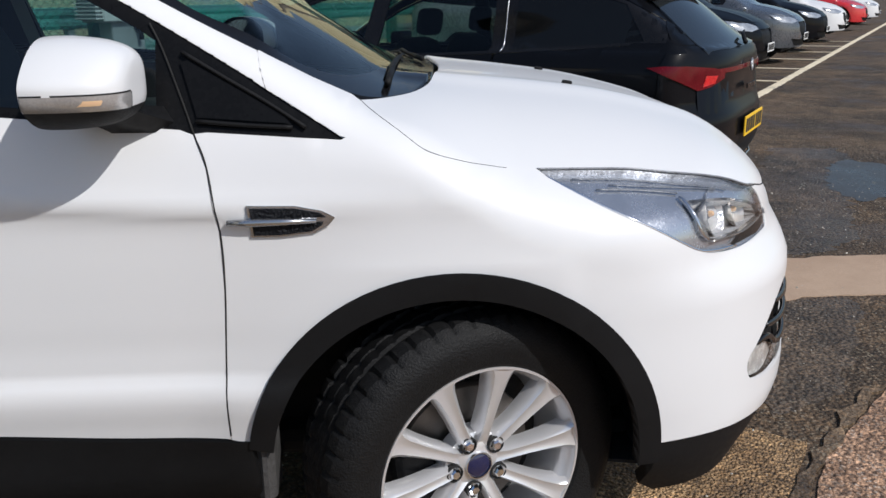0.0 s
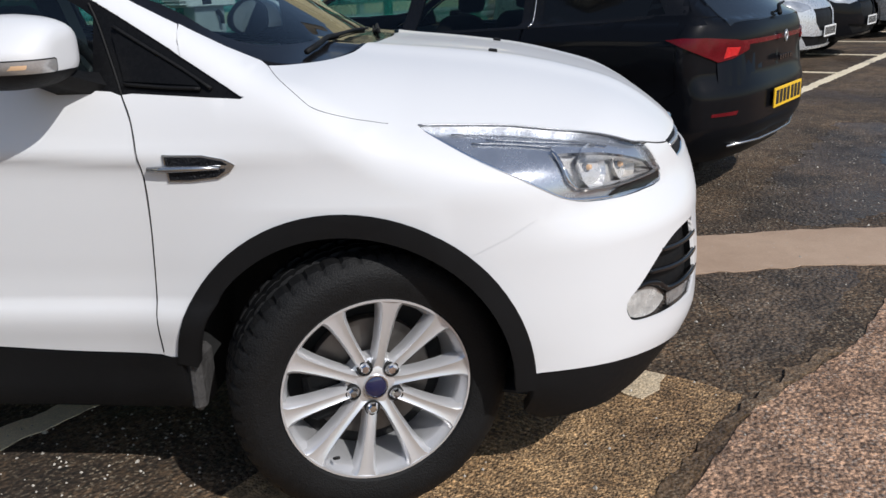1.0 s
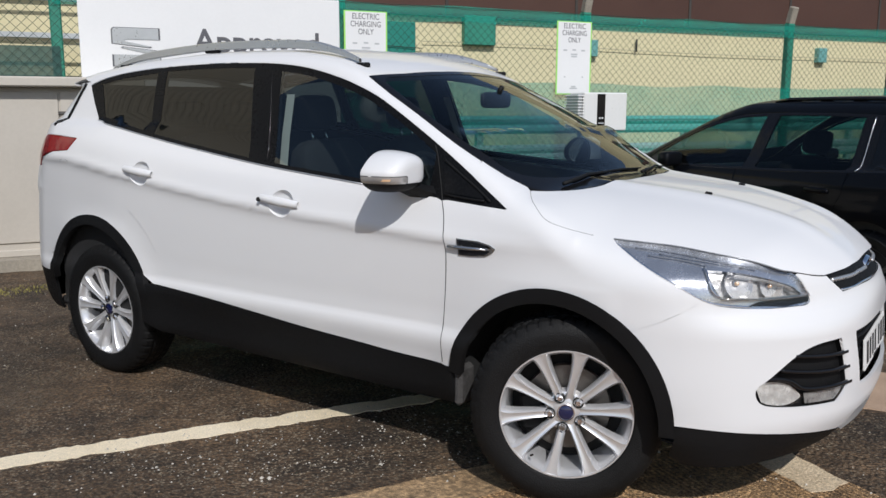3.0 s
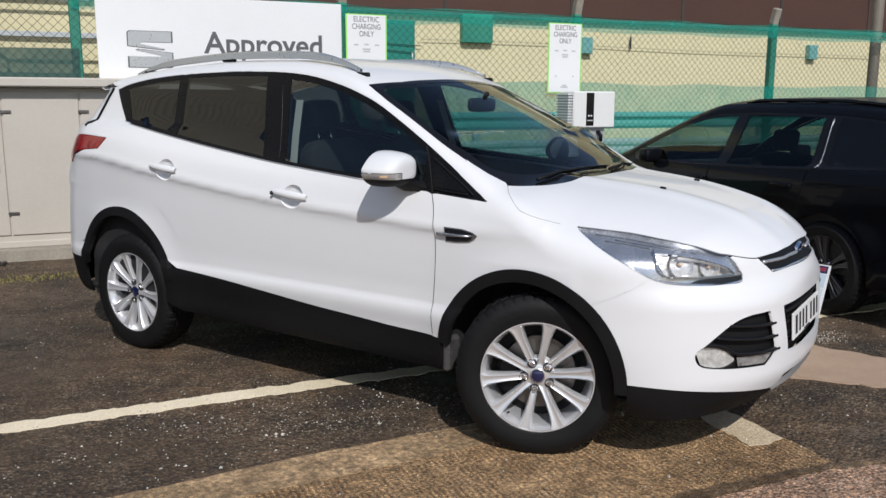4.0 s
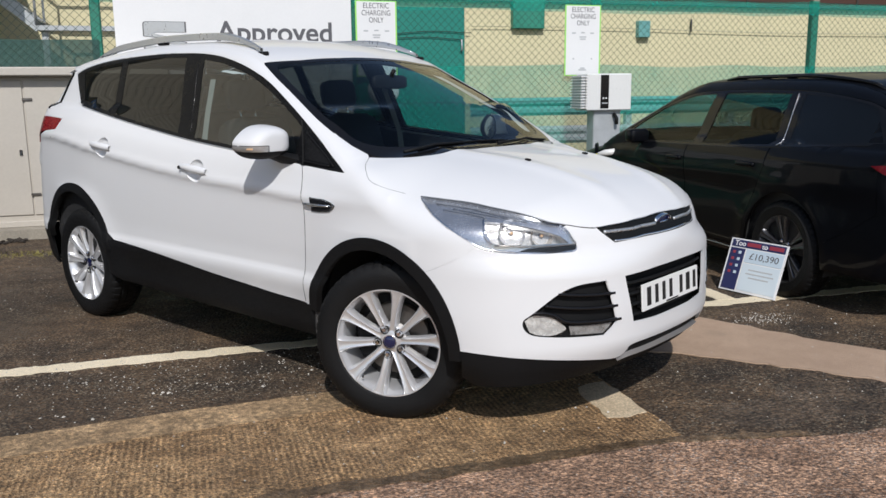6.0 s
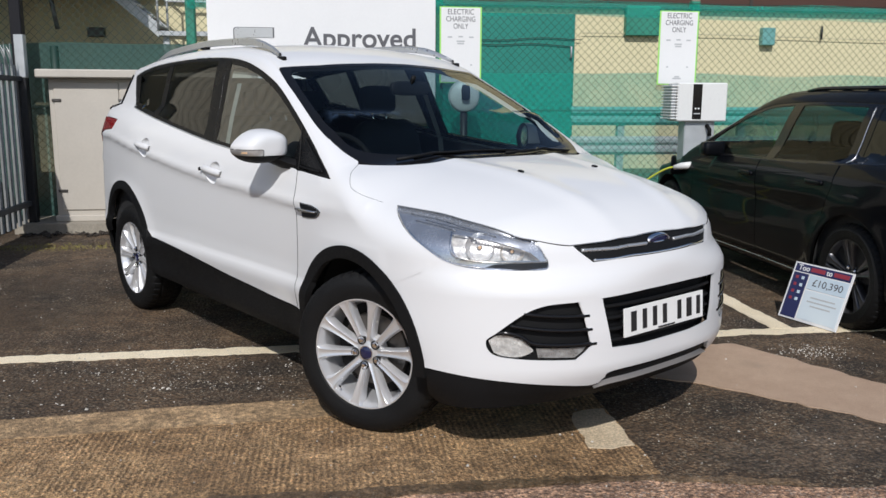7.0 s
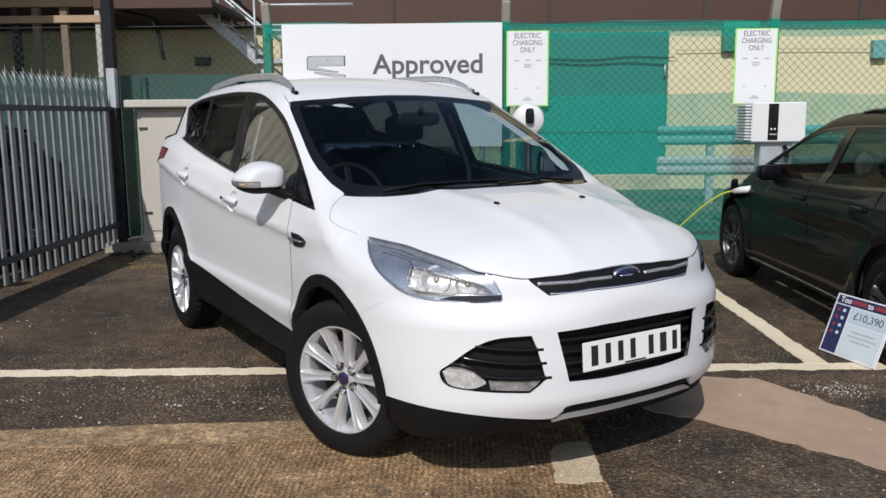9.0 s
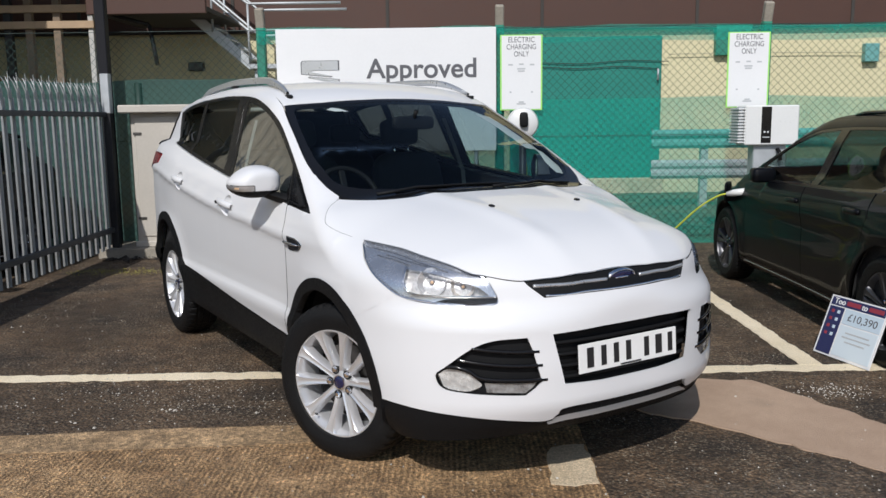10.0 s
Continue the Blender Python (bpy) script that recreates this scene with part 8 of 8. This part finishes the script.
# ---- small things beside the cars ----
def price_board():
    a, b = Vector((0.13, 2.30, 0)), Vector((0.565, 2.178, 0))
    mid = (a + b) / 2
    ang = math.degrees(math.atan2(b.y - a.y, b.x - a.x))
    s = thing("price_board", pose(mid.x, mid.y, 0.0, 0, 0, ang), "white price board with navy and red print on a stand", "sign")
    lean = pose(0, 0, 0.006, -20, 0, 0) @ Matrix.Diagonal((1.10, 1, 0.895, 1))
    Geo().box(-0.205, 0.205, -0.004, 0.004, 0, 0.415, 0.0015).put("board", SIGN_WHITE, s, "", False, lean)
    Geo().box(-0.192, 0.192, -0.0062, -0.003, 0.348, 0.405, 0.0008).put("header_band", NAVY, s, "dark header band", False, lean)
    words("Too", 0.055, SIGN_WHITE, s, lean @ pose(-0.130, -0.0068, 0.377), width=0.080, bold=0.001)
    words("to", 0.055, SIGN_WHITE, s, lean @ pose(0.048, -0.0068, 0.377), width=0.040, bold=0.001)
    for x0, x1, mt in ((-0.080, 0.018, RED_INK), (0.078, 0.18, RED_INK)):
        Geo().box(x0, x1, -0.0078, -0.005, 0.362, 0.392, 0.0008).put("print_bar", mt, s, "", False, lean)
    Geo().box(-0.192, -0.085, -0.0062, -0.003, 0.012, 0.340, 0.0008).put("side_band", NAVY, s, "navy side band", False, lean)
    for i in range(4):
        for x, mt in ((-0.160, RED_INK), (-0.118, PALE_BLUE)):
            Geo().box(x - 0.010, x + 0.010, -0.0078, -0.005, 0.140 + 0.052 * i, 0.162 + 0.052 * i, 0.0008).put("print_bar", mt, s, "", False, lean)
    Geo().box(-0.075, 0.192, -0.0062, -0.003, 0.238, 0.340, 0.0008).put("price_field", PALE_BLUE, s, "", False, lean)
    words("£10,390", 0.07, GREY_INK, s, lean @ pose(0.06, -0.0068, 0.288), width=0.205)
    Geo().box(-0.075, 0.192, -0.0062, -0.003, 0.02, 0.230, 0.0008).put("text_field", PALE_FIELD, s, "", False, lean)
    for z, w in ((0.185, 0.17), (0.155, 0.20), (0.125, 0.14)):
        Geo().box(0.06 - w / 2, 0.06 + w / 2, -0.0074, -0.005, z - 0.005, z + 0.005, 0.0005).put("print_bar", LIGHT_INK, s, "", False, lean)
    Geo().tube([(-0.1, 0.125, 0.33), (-0.1, 0.22, 0.0)], 0.006, 6).put("strut", BLACK_STEEL, s, "", True)
    Geo().tube([(0.1, 0.125, 0.33), (0.1, 0.22, 0.0)], 0.006, 6).put("strut", BLACK_STEEL, s, "", True)
    return s


NAVY = material("navy_print", (0.02, 0.025, 0.09), 0.5)
RED_INK = material("red_print", (0.27, 0.035, 0.055), 0.5)
PALE_BLUE = material("pale_blue_print", (0.52, 0.62, 0.70), 0.5)
PALE_FIELD = material("pale_field_print", (0.60, 0.68, 0.73), 0.5)
YELLOW = material("yellow_cable", (0.58, 0.60, 0.06), 0.5)
price_board()


def build_round_charger():
    c = thing("round_charger", yard_pose(0.22, 0.42), "white round charge point with black socket on a post", "charger")
    Geo().lathe([(0, -0.10), (0.10, -0.095), (0.155, -0.06), (0.172, 0.0), (0.165, 0.05), (0.10, 0.06), (0, 0.06)], 36).put("body", BOX_WHITE, c, "", 40, pose(0, 0, 1.40))
    cushion(-0.045, 0.045, -0.16, -0.09, 1.36, 1.52).put("socket", TRIM, c, "black socket and plug", True)
    Geo().tube([(0, 0, 0), (0, 0, 1.30)], 0.04, 12).put("post", BLACK_STEEL, c, "", True)


def build_cable():
    """Charging cable from the charger to the black car's wing."""
    way = [yard(u, v, z) for u, v, z in ((1.84, 2.42, 0.80), (1.74, 2.34, 0.77), (1.60, 2.20, 0.64), (1.42, 2.0, 0.40), (1.22, 1.75, 0.16), (0.95, 1.40, 0.03), (0.6, 1.0, 0.02), (0.38, 0.62, 0.10), (0.30, 0.40, 0.50), (0.27, 0.30, 0.95), (0.24, 0.27, 1.28))]
    ob = Geo().tube([Vector(p) for p in smooth_line([tuple(p) for p in way], 6)], 0.008, 7).put("charging_cable", YELLOW, None, "", True)
    tagged(ob, "yellow charging cable plugged into the black car", "cable")
    Geo().tube([yard(1.80, 2.39, 0.79), yard(1.85, 2.43, 0.805), yard(1.92, 2.50, 0.82)], [0.02, 0.03, 0.03], 10).put("plug", BOX_WHITE, ob, "white plug", True)
    cushion(-0.012, 0.012, -0.085, 0.085, -0.09, 0.09).put("charge_flap", BLACK_PAINT, black, "open black charge flap", True, pose(-0.17, 0.93, 0.80, 0, 0, 55))


def build_left_structure():
    """Steel stair and timber frame against the workshop."""
    st = thing("steel_stair", yard_pose(0, -5.2), "galvanised steel stair with handrails", "stair")
    a, b = Vector((-6.6, 0, 4.7)), Vector((-4.0, 0, 2.45))
    for y in (0.0, 0.85):
        d = (b - a).normalized()
        up = Vector((0, 0, 1))
        Geo().add([tuple(p + Vector((0, y + o, q))) for p in (a, b) for o, q in ((0, -0.11), (0.03, -0.11), (0.03, 0.11), (0, 0.11))], [(0, 1, 5, 4), (1, 2, 6, 5), (2, 3, 7, 6), (3, 0, 4, 7), (0, 3, 2, 1), (4, 5, 6, 7)]).put("stringer", GALV, st)
        for hh in (0.55, 1.0):
            Geo().tube([a + Vector((0, y, hh)), b + Vector((0, y, hh)), b + Vector((0.5, y, hh - 0.0)), b + Vector((1.6, y, hh - 0.0 if hh > 0.6 else hh))], 0.024, 8).put("handrail", GALV, st, "", True)
        for t in np.linspace(0.05, 1, 5):
            p = a.lerp(b, t)
            Geo().tube([p + Vector((0, y, 0)), p + Vector((0, y, 1.0))], 0.02, 8).put("baluster", GALV, st, "", True)
    for i in range(13):
        p = a.lerp(b, (i + 0.5) / 13)
        Geo().box(p.x - 0.13, p.x + 0.13, 0.03, 0.85, p.z - 0.02, p.z + 0.01, 0.004).put("tread", GALV, st)
    Geo().box(-4.0, -1.2, 0.0, 0.9, 2.36, 2.44, 0.006).put("landing", GALV, st)
    for x in (-3.9, -1.4):
        Geo().box(x - 0.05, x + 0.05, 0.1, 0.2, 0, 2.36, 0.006).put("leg", GALV, st)
    fr = thing("timber_canopy", yard_pose(-8.6, -4.6), "pale timber and steel canopy frame", "canopy")
    for z in (3.33, 3.07):
        Geo().box(-2.6, 2.2, -0.04, 0.04, z - 0.06, z + 0.06, 0.006).put("beam", TIMBER, fr)
    for x in (-2.0, -0.9, 0.1, 0.75, 1.1, 1.57, 2.13):
        w = 0.042 if x > 1.8 else 0.06
        Geo().box(x - w, x + w, 0.0, 0.10, 0, 3.6, 0.006).put("column", DINGY_WHITE if x > 1.8 else (BLACK_STEEL if x == 0.75 else OLD_TIMBER), fr)
    Geo().box(-2.6, 2.2, -0.6, 1.6, 3.75, 3.85, 0.01).put("roof_sheet", SHADE_DARK, fr)
    for a_, b_ in (((2.2, 0, 3.30), (3.1, 0, 3.05)), ((3.1, 0, 3.05), (3.2, 0, 2.4))):
        Geo().tube([a_, b_], 0.035, 8).put("brace", BLACK_STEEL, fr, "", True)


def build_opposite():
    """The ribbed shed beyond the palisade, which the side windows mirror."""
    b = thing("ribbed_shed", pose(-9.6, -1.9, 0, 0, 0, 90), "tall beige ribbed metal shed beyond the palisade fence", "building")
    g = Geo()
    n = 28
    row0, row1 = [], []
    for i in range(n):
        x = -5.2 + i * 0.15
        for dx, y in ((0, 0), (0.02, -0.006), (0.07, -0.006), (0.09, 0)):
            row0.append((x + dx, y, 0.0))
            row1.append((x + dx, y, 9.5))
    g.sheet([row1, row0])
    g.put("ribbed_wall", BEIGE, b, "beige ribbed sheet wall")
    Geo().box(-5.4, -0.9, -0.35, 8, 9.5, 9.8, 0.02).put("roof", SHADE_DARK, b)
    Geo().box(-5.2, -1.0, 0.3, 8, 0, 9.5, 0.0).put("inner_block", BEIGE, b)


BEIGE = material("beige_sheet_paint", (0.76, 0.70, 0.54), 0.55, vary=0.06, vary_scale=0.6)
build_round_charger()
build_cable()
build_left_structure()
build_opposite()
